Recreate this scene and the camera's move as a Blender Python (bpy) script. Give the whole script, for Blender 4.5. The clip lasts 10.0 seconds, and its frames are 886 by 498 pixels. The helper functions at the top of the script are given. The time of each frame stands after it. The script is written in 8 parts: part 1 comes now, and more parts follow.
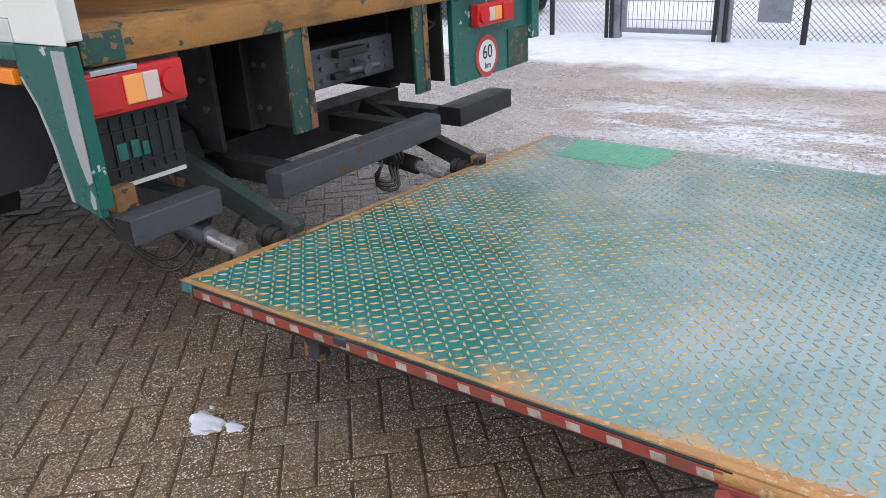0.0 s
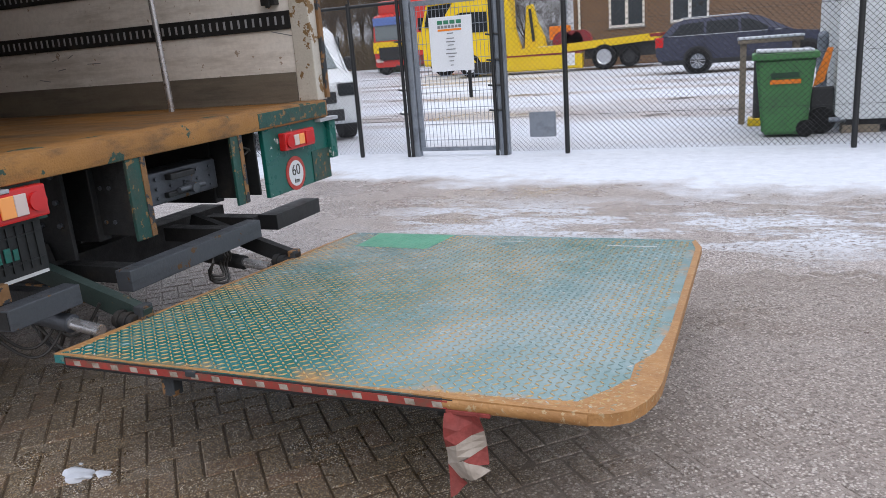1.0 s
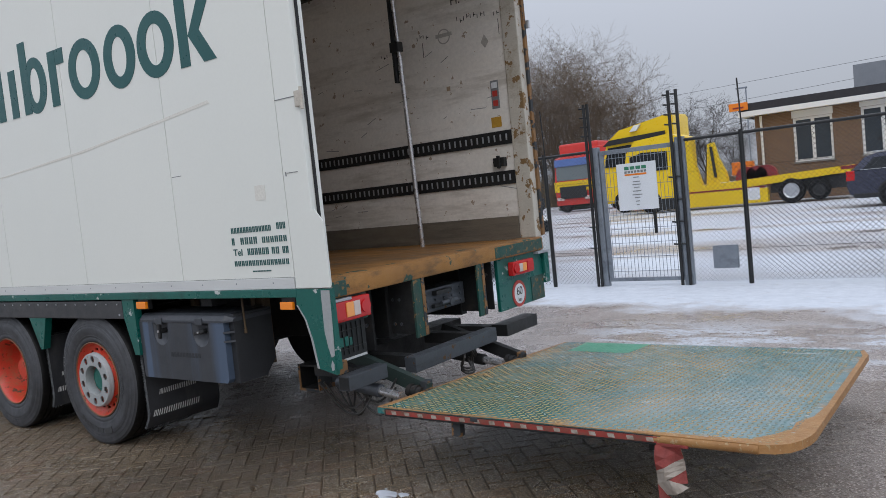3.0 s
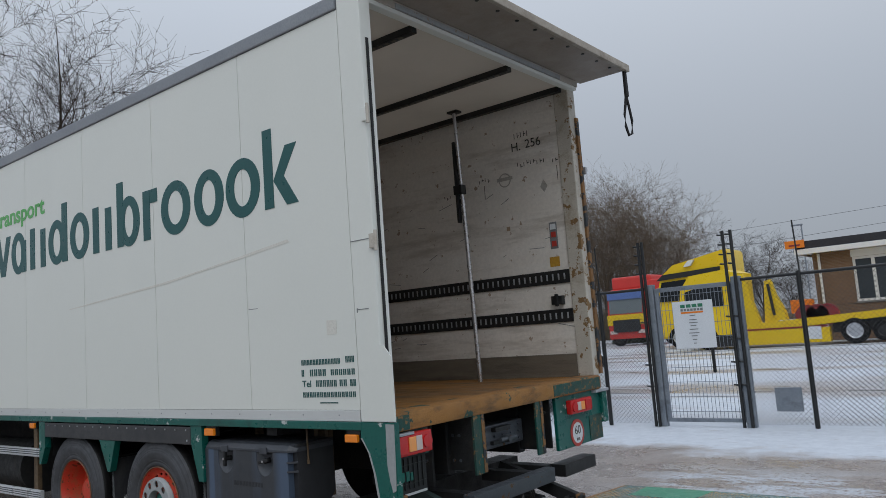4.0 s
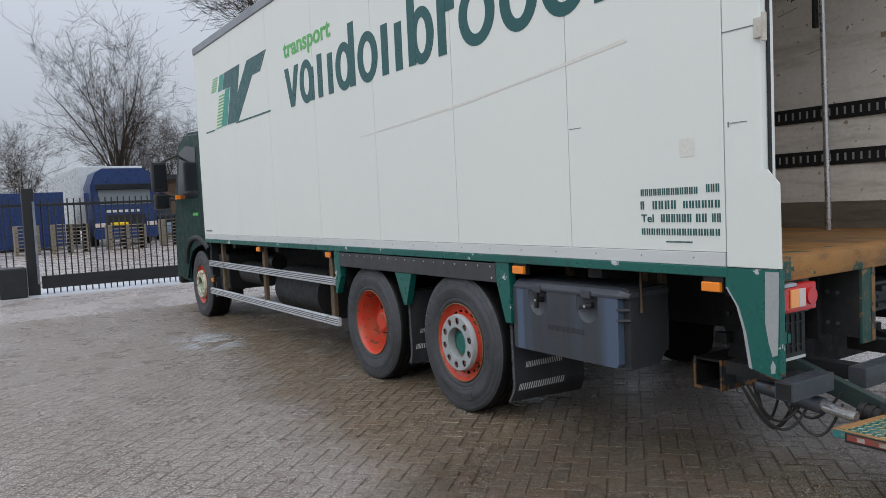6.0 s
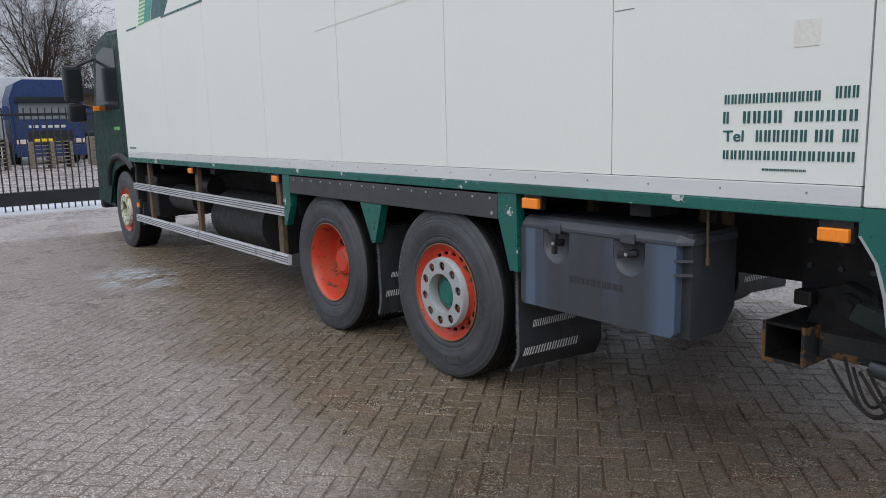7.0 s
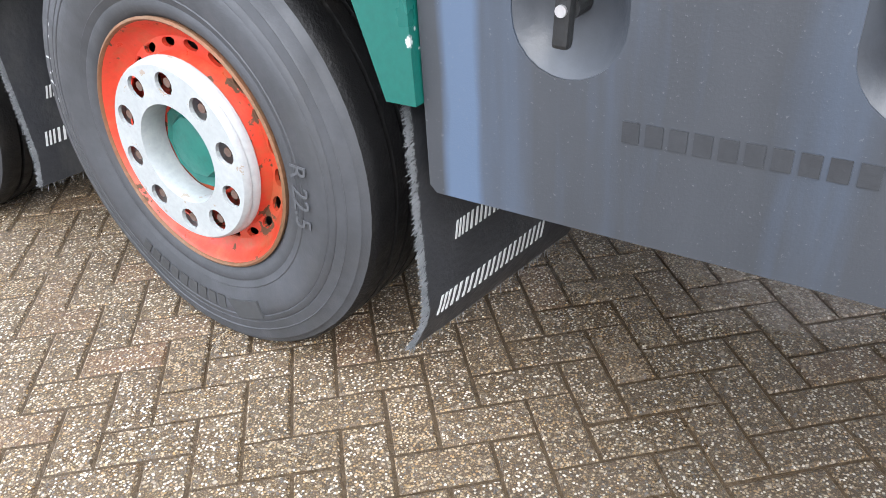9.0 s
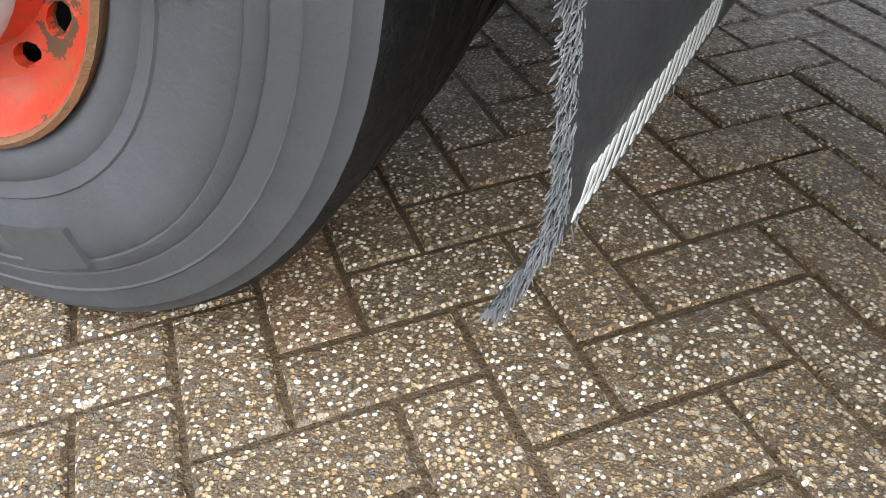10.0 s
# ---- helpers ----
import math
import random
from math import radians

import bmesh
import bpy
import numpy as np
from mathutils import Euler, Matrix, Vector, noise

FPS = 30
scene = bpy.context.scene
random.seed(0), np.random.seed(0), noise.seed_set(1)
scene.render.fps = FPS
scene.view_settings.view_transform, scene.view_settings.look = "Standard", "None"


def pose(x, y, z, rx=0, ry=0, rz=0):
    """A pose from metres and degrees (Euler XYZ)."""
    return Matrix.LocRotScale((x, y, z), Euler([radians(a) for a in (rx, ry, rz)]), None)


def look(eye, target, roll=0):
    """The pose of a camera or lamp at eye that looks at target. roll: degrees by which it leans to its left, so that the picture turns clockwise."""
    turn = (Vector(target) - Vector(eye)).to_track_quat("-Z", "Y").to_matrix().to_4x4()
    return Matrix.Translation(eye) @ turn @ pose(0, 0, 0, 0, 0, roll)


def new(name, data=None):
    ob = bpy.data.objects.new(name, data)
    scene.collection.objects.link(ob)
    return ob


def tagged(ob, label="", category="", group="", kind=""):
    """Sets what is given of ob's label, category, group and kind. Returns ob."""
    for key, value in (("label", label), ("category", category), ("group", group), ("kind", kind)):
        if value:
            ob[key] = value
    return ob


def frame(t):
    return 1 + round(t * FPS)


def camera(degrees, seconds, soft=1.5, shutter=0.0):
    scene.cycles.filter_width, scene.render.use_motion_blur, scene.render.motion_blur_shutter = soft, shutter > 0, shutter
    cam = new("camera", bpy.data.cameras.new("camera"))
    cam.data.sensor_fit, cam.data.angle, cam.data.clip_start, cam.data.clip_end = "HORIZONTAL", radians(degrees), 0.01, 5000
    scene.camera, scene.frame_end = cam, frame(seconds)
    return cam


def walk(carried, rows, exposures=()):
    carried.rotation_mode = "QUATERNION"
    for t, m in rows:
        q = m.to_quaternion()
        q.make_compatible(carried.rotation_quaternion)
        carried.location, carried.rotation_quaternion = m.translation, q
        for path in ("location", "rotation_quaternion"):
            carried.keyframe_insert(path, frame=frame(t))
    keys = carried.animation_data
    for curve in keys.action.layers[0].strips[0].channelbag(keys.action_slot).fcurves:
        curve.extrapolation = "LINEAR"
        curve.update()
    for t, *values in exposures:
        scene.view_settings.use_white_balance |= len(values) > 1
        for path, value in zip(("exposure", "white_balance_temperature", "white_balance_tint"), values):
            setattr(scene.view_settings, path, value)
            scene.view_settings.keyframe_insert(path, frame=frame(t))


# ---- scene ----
cam = camera(61.1, 10.0, soft=0.8)
PATH = [
    (0, (-0.659, 0.338, 1.29), (-1.747, 1.815, 0.495), -3.1),
    (0.5, (-0.332, 0.078, 1.318), (-1.113, 1.795, 0.654), -4.1),
    (0.7, (-0.262, -0.085, 1.344), (-0.985, 1.673, 0.722), -4.0),
    (1, (-0.154, -0.285, 1.343), (-0.905, 1.495, 0.826), -4.5),
    (1.3, (-0.037, -0.495, 1.351), (-0.833, 1.288, 0.917), -4.6),
    (1.5, (0.016, -0.623, 1.376), (-0.782, 1.166, 0.975), -4.2),
    (2, (0.095, -0.946, 1.4), (-0.824, 0.8, 1.078), -4.7),
    (2.5, (0.168, -1.175, 1.418), (-0.961, 0.459, 1.19), -6.1),
    (2.7, (0.165, -1.276, 1.424), (-0.982, 0.351, 1.23), -6.1),
    (3.8, (0.21, -1.563, 1.475), (-0.997, 0.024, 1.635), -4.6),
    (4, (0.218, -1.581, 1.488), (-1.016, -0.023, 1.716), -4.3),
    (4.5, (0.132, -1.614, 1.488), (-1.191, -0.138, 1.754), -3.6),
    (5, (-0.017, -1.58, 1.443), (-1.53, -0.277, 1.556), -3.1),
    (5.5, (-0.282, -1.505, 1.398), (-1.923, -0.361, 1.379), -2.9),
    (5.7, (-0.449, -1.479, 1.393), (-2.107, -0.362, 1.334), -2.6),
    (6.8, (-1.547, -1.095, 1.387), (-3.166, 0.04, 1.08), -2.2),
    (7, (-1.73, -0.99, 1.335), (-3.302, 0.203, 1.006), -1.5),
    (7.5, (-2.201, -0.577, 1.301), (-3.567, 0.817, 0.866), -1.0),
    (7.7, (-2.395, -0.421, 1.275), (-3.647, 1.051, 0.761), -0.8),
    (8, (-2.644, -0.209, 1.245), (-3.733, 1.332, 0.583), -0.8),
    (8.3, (-2.927, 0.076, 1.178), (-3.986, 1.569, 0.374), -3.1),
    (8.5, (-3.14, 0.171, 1.144), (-4.165, 1.659, 0.285), -3.4),
    (9, (-3.604, 0.506, 1.047), (-4.589, 1.892, -0.005), -3.7),
    (9.5, (-4.015, 0.752, 0.795), (-4.805, 2.141, -0.407), 0.4),
    (9.9, (-4.145, 0.94, 0.589), (-4.769, 2.345, -0.692), -1.3),
    (10, (-4.17, 0.996, 0.54), (-4.799, 2.391, -0.748), -2.3),
]
walk(cam, [(t, look(eye, target, roll)) for t, eye, target, roll in PATH],
     exposures=[(0.0, 0.55, 6500, 15), (1.0, 0.33, 6500, 15), (1.8, 0.15, 6500, 15), (2.5, 0.12, 6400, 14), (4.0, -0.4, 6250, 9), (4.7, -0.45, 6250, 8), (5.5, -0.05, 6350, 9),
                (7.0, 0.15, 6350, 12), (7.7, 0.3, 6350, 13), (8.0, 0.55, 6300, 13), (8.3, 1.5, 6200, 12), (8.5, 1.75, 6100, 11), (9.1, 2.0, 6400, 11), (9.5, 1.92, 6500, 9), (10.0, 1.9, 6600, 8)])

# ---- world and light ----
world = bpy.data.worlds.new("overcast_sky")
scene.world = world
world.use_nodes = True
wn = world.node_tree
sky = wn.nodes.new("ShaderNodeTexSky")
sky.sky_type, sky.sun_disc = "NISHITA", False
sky.sun_elevation, sky.sun_rotation = radians(40), radians(142)
sky.air_density, sky.dust_density = 1.0, 4.0
wtc = wn.nodes.new("ShaderNodeTexCoord")
wsep = wn.nodes.new("ShaderNodeSeparateXYZ")
wn.links.new(wtc.outputs["Generated"], wsep.inputs[0])
wmr = wn.nodes.new("ShaderNodeMapRange")
for k, v in zip(("From Min", "From Max", "To Min", "To Max"), (0.0, 1.0, 0.51, 2.0)):
    wmr.inputs[k].default_value = v
wup = wn.nodes.new("ShaderNodeMath")
wup.operation, wup.use_clamp = "MAXIMUM", True
wup.inputs[1].default_value = 0.0
wn.links.new(wsep.outputs["Z"], wup.inputs[0])
wpw = wn.nodes.new("ShaderNodeMath")
wpw.operation = "POWER"
wpw.inputs[1].default_value = 1.5
wn.links.new(wup.outputs[0], wpw.inputs[0])
wn.links.new(wpw.outputs[0], wmr.inputs["Value"])
wno = wn.nodes.new("ShaderNodeTexNoise")
wno.inputs["Scale"].default_value, wno.inputs["Detail"].default_value = 1.6, 3
wn.links.new(wtc.outputs["Generated"], wno.inputs["Vector"])
wcl = wn.nodes.new("ShaderNodeMix")
wcl.data_type = "RGBA"
wcl.inputs[6].default_value, wcl.inputs[7].default_value = (0.87, 0.95, 1.07, 1), (0.99, 1.03, 1.10, 1)
wn.links.new(wno.outputs["Fac"], wcl.inputs[0])
wsc = wn.nodes.new("ShaderNodeVectorMath")
wsc.operation = "SCALE"
wn.links.new(wcl.outputs[2], wsc.inputs[0])
wn.links.new(wmr.outputs["Result"], wsc.inputs["Scale"])
wsk = wn.nodes.new("ShaderNodeVectorMath")
wsk.operation = "SCALE"
wsk.inputs["Scale"].default_value = 0.06
wn.links.new(sky.outputs[0], wsk.inputs[0])
wad = wn.nodes.new("ShaderNodeMix")
wad.data_type = "RGBA"
wad.inputs[0].default_value = 0.15
wn.links.new(wsc.outputs[0], wad.inputs[6])
wn.links.new(wsk.outputs[0], wad.inputs[7])
wbg = wn.nodes["Background"]
wn.links.new(wad.outputs[2], wbg.inputs["Color"])
wbg.inputs["Strength"].default_value = 1.0
sun_data = bpy.data.lights.new("sun", "SUN")
sun_data.energy, sun_data.angle, sun_data.color = 0.65, radians(40), (1.0, 0.97, 0.92)
sun = new("sun", sun_data)
sun.matrix_world = look((7, -9, 9.6), (0, 0, 0))

# ---- materials ----


def nd(nt, kind, ins=None, **props):
    n = nt.nodes.new(kind)
    for k, v in props.items():
        if k == "data_type":
            n.data_type = v
        elif k == "operation":
            n.operation = v
        elif k == "feature":
            n.feature = v
        elif k == "blend_type":
            n.blend_type = v
    for k, v in (ins or {}).items():
        if isinstance(v, bpy.types.NodeSocket):
            nt.links.new(v, n.inputs[k])
        else:
            n.inputs[k].default_value = v
    return n


def noise_fac(nt, vec, scale, detail=4.0, rough=0.6):
    return nd(nt, "ShaderNodeTexNoise", {"Vector": vec, "Scale": scale, "Detail": detail, "Roughness": rough}).outputs["Fac"]


def span(nt, v, lo, hi, a=0.0, b=1.0):
    return nd(nt, "ShaderNodeMapRange", {"Value": v, "From Min": lo, "From Max": hi, "To Min": a, "To Max": b}).outputs["Result"]


def mixc(nt, f, a, b):
    ca = (*a, 1) if isinstance(a, tuple) and len(a) == 3 else a
    cb = (*b, 1) if isinstance(b, tuple) and len(b) == 3 else b
    return nd(nt, "ShaderNodeMix", {0: f, 6: ca, 7: cb}, data_type="RGBA").outputs[2]


def arith(nt, op, a, b):
    return nd(nt, "ShaderNodeMath", {0: a, 1: b}, operation=op).outputs[0]


def stretched(nt, vec, s):
    return nd(nt, "ShaderNodeMapping", {"Vector": vec, "Scale": s}).outputs[0]


def blank(name):
    m = bpy.data.materials.new(name)
    m.use_nodes = True
    nt = m.node_tree
    return m, nt, nt.nodes["Principled BSDF"], nt.nodes.new("ShaderNodeNewGeometry").outputs["Position"]


def surface(name, c1, c2, rough=0.5, metal=0.0, scale=3.0, stretch=(1, 1, 1), chips=None, grime=None, bump=0.15, bscale=80.0, spec=0.5, grain=0.35):
    """Two colours mixed by broad noise, fine grain, optional chips (colour, amount, scale) and grime (colour, amount, scale)."""
    m, nt, bs, pos = blank(name)
    vec = stretched(nt, pos, stretch)
    col = mixc(nt, span(nt, noise_fac(nt, vec, scale), 0.3, 0.7), c1, c2)
    fine = noise_fac(nt, pos, bscale, 3.0)
    col = mixc(nt, span(nt, fine, 0.35, 0.75, 0.0, grain), col, tuple(0.6 * v for v in c1))
    r = span(nt, noise_fac(nt, pos, scale * 4), 0.3, 0.7, max(rough - 0.12, 0.03), min(rough + 0.12, 1.0))
    if grime:
        g = span(nt, noise_fac(nt, vec, grime[2], 6.0, 0.7), 0.62 - grime[1] * 0.3, 0.85 - grime[1] * 0.3)
        col = mixc(nt, arith(nt, "MULTIPLY", g, 0.85), col, grime[0])
    if chips:
        c = span(nt, noise_fac(nt, pos, chips[2], 5.0, 0.65), 0.66 - chips[1] * 0.3, 0.675 - chips[1] * 0.3)
        col = mixc(nt, c, col, chips[0])
        r = nd(nt, "ShaderNodeMix", {0: c, 2: r, 3: 0.8}).outputs[0]
    nt.links.new(col, bs.inputs["Base Color"])
    nt.links.new(r, bs.inputs["Roughness"])
    bs.inputs["Metallic"].default_value = metal
    bs.inputs["Specular IOR Level"].default_value = spec
    if bump:
        b = nd(nt, "ShaderNodeBump", {"Height": fine, "Strength": bump, "Distance": 0.01})
        nt.links.new(b.outputs[0], bs.inputs["Normal"])
    return m


WHITE = surface("white_panel", (0.735, 0.755, 0.71), (0.705, 0.73, 0.69), 0.50, scale=0.7, stretch=(1, 1, 0.35), bump=0.015, bscale=60, grain=0.05)
ALU = surface("aluminium", (0.55, 0.57, 0.60), (0.42, 0.44, 0.47), 0.38, 0.55, 2.0, (0.4, 1, 3), grime=((0.2, 0.2, 0.2), 0.2, 5), bump=0.05)
ROOFRAIL = surface("grey_roof_rail", (0.22, 0.24, 0.27), (0.30, 0.32, 0.34), 0.45, 0.2, 2.0, bump=0.05)
GREEN = surface("green_paint", (0.005, 0.10, 0.082), (0.008, 0.125, 0.10), 0.32, scale=2.0, chips=((0.45, 0.47, 0.46), 0.12, 7.0), grime=((0.02, 0.035, 0.03), 0.3, 4), bump=0.05)
WORNGREEN = surface("worn_green_paint", (0.008, 0.075, 0.06), (0.01, 0.055, 0.045), 0.5, scale=4.0, chips=((0.22, 0.13, 0.055), 0.26, 24.0), grime=((0.05, 0.045, 0.03), 0.5, 5), bump=0.2)
RUST = surface("rusty_sill", (0.38, 0.185, 0.050), (0.25, 0.118, 0.036), 0.72, scale=2.4, stretch=(2, 0.7, 2), chips=((0.03, 0.07, 0.055), 0.18, 5.0), grime=((0.10, 0.06, 0.03), 0.5, 7), bump=0.45, bscale=120)
PLYFLOOR = surface("rusty_floor", (0.42, 0.185, 0.030), (0.14, 0.074, 0.026), 0.6, scale=1.6, stretch=(0.5, 2.2, 1), grime=((0.07, 0.05, 0.035), 0.6, 2.2), bump=0.3, bscale=90)
INNER = surface("scuffed_wall_board", (0.79, 0.765, 0.725), (0.72, 0.68, 0.62), 0.6, scale=1.3, stretch=(0.5, 1, 3), chips=((0.34, 0.27, 0.21), 0.04, 14.0), grime=((0.38, 0.34, 0.29), 0.36, 2.0), bump=0.12, bscale=40)
KICK = surface("grey_kick_board", (0.18, 0.155, 0.12), (0.11, 0.095, 0.075), 0.7, scale=3, stretch=(0.4, 1, 3), grime=((0.06, 0.05, 0.04), 0.4, 4), bump=0.3)
POSTW = surface("rusted_white_post", (0.55, 0.52, 0.46), (0.48, 0.45, 0.39), 0.6, scale=4, chips=((0.20, 0.12, 0.05), 0.28, 11.0), grime=((0.25, 0.2, 0.13), 0.4, 5), bump=0.25)
DARK = surface("dirty_dark_steel", (0.017, 0.018, 0.019), (0.010, 0.011, 0.012), 0.65, 0.1, 4, grime=((0.045, 0.035, 0.026), 0.2, 6), bump=0.3)
BLACK = surface("black_steel", (0.009, 0.010, 0.011), (0.014, 0.015, 0.016), 0.5, 0, 4, grime=((0.03, 0.028, 0.025), 0.2, 5), bump=0.15)
STEEL = surface("grey_painted_steel", (0.085, 0.095, 0.11), (0.06, 0.068, 0.08), 0.42, 0.3, 4, (1, 0.5, 3), chips=((0.13, 0.07, 0.03), 0.08, 12.0), grime=((0.03, 0.03, 0.03), 0.3, 6), bump=0.15)
RUSTY = surface("rusty_steel", (0.26, 0.135, 0.05), (0.14, 0.075, 0.035), 0.8, 0, 9, chips=((0.03, 0.035, 0.04), 0.5, 10.0), bump=0.4)
BROWNP = surface("brown_bracket", (0.14, 0.095, 0.05), (0.09, 0.06, 0.035), 0.7, 0, 5, grime=((0.04, 0.03, 0.02), 0.5, 6), bump=0.2)
TYRE = surface("tyre_rubber", (0.005, 0.005, 0.0055), (0.008, 0.008, 0.0085), 0.55, 0, 9, grime=((0.018, 0.016, 0.014), 0.2, 12), bump=0.25, bscale=160, spec=0.25)
SIDEWALL = surface("tyre_sidewall", (0.064, 0.068, 0.077), (0.036, 0.038, 0.042), 0.62, 0, 5, grime=((0.045, 0.046, 0.048), 0.35, 7), bump=0.12, bscale=200)
RIMRED = surface("red_rim_paint", (0.62, 0.060, 0.030), (0.54, 0.045, 0.022), 0.38, 0, 6, chips=((0.10, 0.055, 0.03), 0.22, 16.0), grime=((0.30, 0.12, 0.05), 0.42, 11), bump=0.08)
RIMEDGE = surface("rusty_rim_edge", (0.15, 0.088, 0.045), (0.22, 0.085, 0.040), 0.65, 0, 20, bump=0.3)
RINGW = surface("white_ring_paint", (0.36, 0.382, 0.388), (0.32, 0.342, 0.348), 0.4, 0, 8, chips=((0.30, 0.25, 0.2), 0.08, 25.0), grime=((0.42, 0.43, 0.42), 0.3, 9), bump=0.06)
RINGY = surface("flaking_ring_paint", (0.62, 0.64, 0.50), (0.5, 0.52, 0.4), 0.6, 0, 9, chips=((0.25, 0.2, 0.1), 0.35, 14.0), bump=0.1)
HUBG = surface("green_hub_paint", (0.012, 0.15, 0.12), (0.008, 0.11, 0.09), 0.4, 0, 7, grime=((0.02, 0.06, 0.05), 0.4, 12), bump=0.06)
NUT = surface("brown_nut", (0.10, 0.075, 0.06), (0.17, 0.09, 0.07), 0.7, 0.2, 30, bump=0.2)


def toolbox_material():
    """Blue-black plastic, chalky grey on the face, with lighter, bluer bands near both ends."""
    m, nt, bs, pos = blank("blue_black_plastic")
    sep = nd(nt, "ShaderNodeSeparateXYZ", {0: pos})
    X = arith(nt, "ADD", sep.outputs["X"], arith(nt, "MULTIPLY", noise_fac(nt, stretched(nt, pos, (1, 1, 0.2)), 9.0), 0.05))
    col = mixc(nt, span(nt, noise_fac(nt, stretched(nt, pos, (2, 1, 0.5)), 3.0), 0.3, 0.7), (0.033, 0.037, 0.043), (0.047, 0.052, 0.061))
    # lighter blue bands set by position near both ends, fainter ones between
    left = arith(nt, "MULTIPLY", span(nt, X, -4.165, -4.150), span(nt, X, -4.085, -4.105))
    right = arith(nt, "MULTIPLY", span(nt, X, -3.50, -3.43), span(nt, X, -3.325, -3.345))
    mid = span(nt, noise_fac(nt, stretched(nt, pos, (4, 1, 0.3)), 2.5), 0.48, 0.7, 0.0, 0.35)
    blend_mask = arith(nt, "MAXIMUM", arith(nt, "MAXIMUM", left, arith(nt, "MULTIPLY", right, 0.9)), mid)
    col = mixc(nt, blend_mask, col, (0.074, 0.108, 0.168))
    fine = noise_fac(nt, pos, 220.0, 3.0)
    col = mixc(nt, span(nt, fine, 0.66, 0.72, 0.0, 0.35), col, (0.16, 0.17, 0.18))
    nt.links.new(col, bs.inputs["Base Color"])
    nt.links.new(span(nt, noise_fac(nt, pos, 7.0), 0.3, 0.7, 0.36, 0.56), bs.inputs["Roughness"])
    b = nd(nt, "ShaderNodeBump", {"Height": fine, "Strength": 0.06, "Distance": 0.01})
    nt.links.new(b.outputs[0], bs.inputs["Normal"])
    return m


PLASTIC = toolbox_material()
LIDGREY = surface("grey_toolbox_plastic", (0.058, 0.065, 0.077), (0.046, 0.052, 0.063), 0.45, 0, 4, bump=0.1)
PLASTICD = surface("dark_plastic", (0.022, 0.024, 0.028), (0.032, 0.035, 0.040), 0.55, 0, 4, bump=0.1)
FLAP = surface("mudflap_rubber", (0.021, 0.0225, 0.026), (0.034, 0.036, 0.041), 0.40, 0, 4, (1, 1, 0.4), grime=((0.07, 0.07, 0.068), 0.3, 6), bump=0.2)
FRAY = surface("frayed_rubber", (0.24, 0.25, 0.26), (0.13, 0.14, 0.15), 0.9, 0, 30, bump=0.3)
SKIRT = surface("dark_grey_skirt", (0.040, 0.042, 0.046), (0.055, 0.057, 0.06), 0.5, 0, 3, (0.4, 1, 2), grime=((0.10, 0.10, 0.10), 0.15, 4), bump=0.08)
LETTERG = surface("dark_green_lettering", (0.010, 0.085, 0.085), (0.012, 0.095, 0.092), 0.35, bump=0)
LETTERL = surface("light_green_lettering", (0.10, 0.42, 0.10), (0.12, 0.46, 0.12), 0.35, bump=0)
LETTERT = surface("teal_lettering", (0.02, 0.28, 0.22), (0.025, 0.30, 0.24), 0.35, bump=0)
LETTERW = surface("white_lettering", (0.60, 0.62, 0.62), (0.5, 0.52, 0.52), 0.5, bump=0)
INK = surface("black_ink", (0.03, 0.03, 0.03), (0.05, 0.045, 0.04), 0.6, bump=0)
GREYINK = surface("grey_ink", (0.16, 0.17, 0.18), (0.22, 0.23, 0.24), 0.6, bump=0)
BROWNSTAIN = surface("brown_stain", (0.30, 0.20, 0.12), (0.40, 0.31, 0.22), 0.6, scale=12, bump=0)
STAIN = surface("faint_panel_stain", (0.68, 0.665, 0.60), (0.71, 0.71, 0.66), 0.45, scale=2, bump=0)
YELLOW = surface("yellow_paint", (0.80, 0.55, 0.004), (0.74, 0.50, 0.004), 0.35, scale=2, bump=0.03)
REDP = surface("red_paint", (0.60, 0.045, 0.035), (0.54, 0.04, 0.03), 0.4, scale=2, bump=0.03)
DARKRED = surface("dark_red_steel", (0.25, 0.02, 0.025), (0.2, 0.018, 0.02), 0.5, bump=0.05)
ORANGE = surface("orange_paint", (0.80, 0.22, 0.01), (0.75, 0.2, 0.01), 0.45, bump=0.03)
BLUEP = surface("blue_paint", (0.012, 0.036, 0.130), (0.010, 0.030, 0.110), 0.35, scale=2, bump=0.03)
NAVY = surface("dark_blue_car_paint", (0.055, 0.060, 0.092), (0.046, 0.050, 0.078), 0.22, 0.3, 2, bump=0)
CARWHITE = surface("white_car_paint", (0.66, 0.69, 0.71), (0.60, 0.63, 0.65), 0.3, scale=2, grime=((0.35, 0.34, 0.32), 0.3, 4), bump=0)
CABGREEN = surface("cab_green_paint", (0.004, 0.034, 0.026), (0.003, 0.028, 0.021), 0.42, scale=2, bump=0, spec=0.2)
BINGREEN = surface("bin_green_plastic", (0.055, 0.20, 0.060), (0.045, 0.17, 0.050), 0.5, scale=3, grime=((0.05, 0.1, 0.05), 0.3, 6), bump=0.06)
FENCEBLACK = surface("black_fence_paint", (0.010, 0.011, 0.012), (0.015, 0.016, 0.017), 0.45, bump=0.05)
GALV = surface("galvanised_steel", (0.27, 0.30, 0.34), (0.20, 0.23, 0.27), 0.45, 0.4, 6, grime=((0.12, 0.13, 0.15), 0.4, 5), bump=0.1)
SIGNW = surface("white_sign_board", (0.70, 0.73, 0.76), (0.66, 0.69, 0.72), 0.4, bump=0)
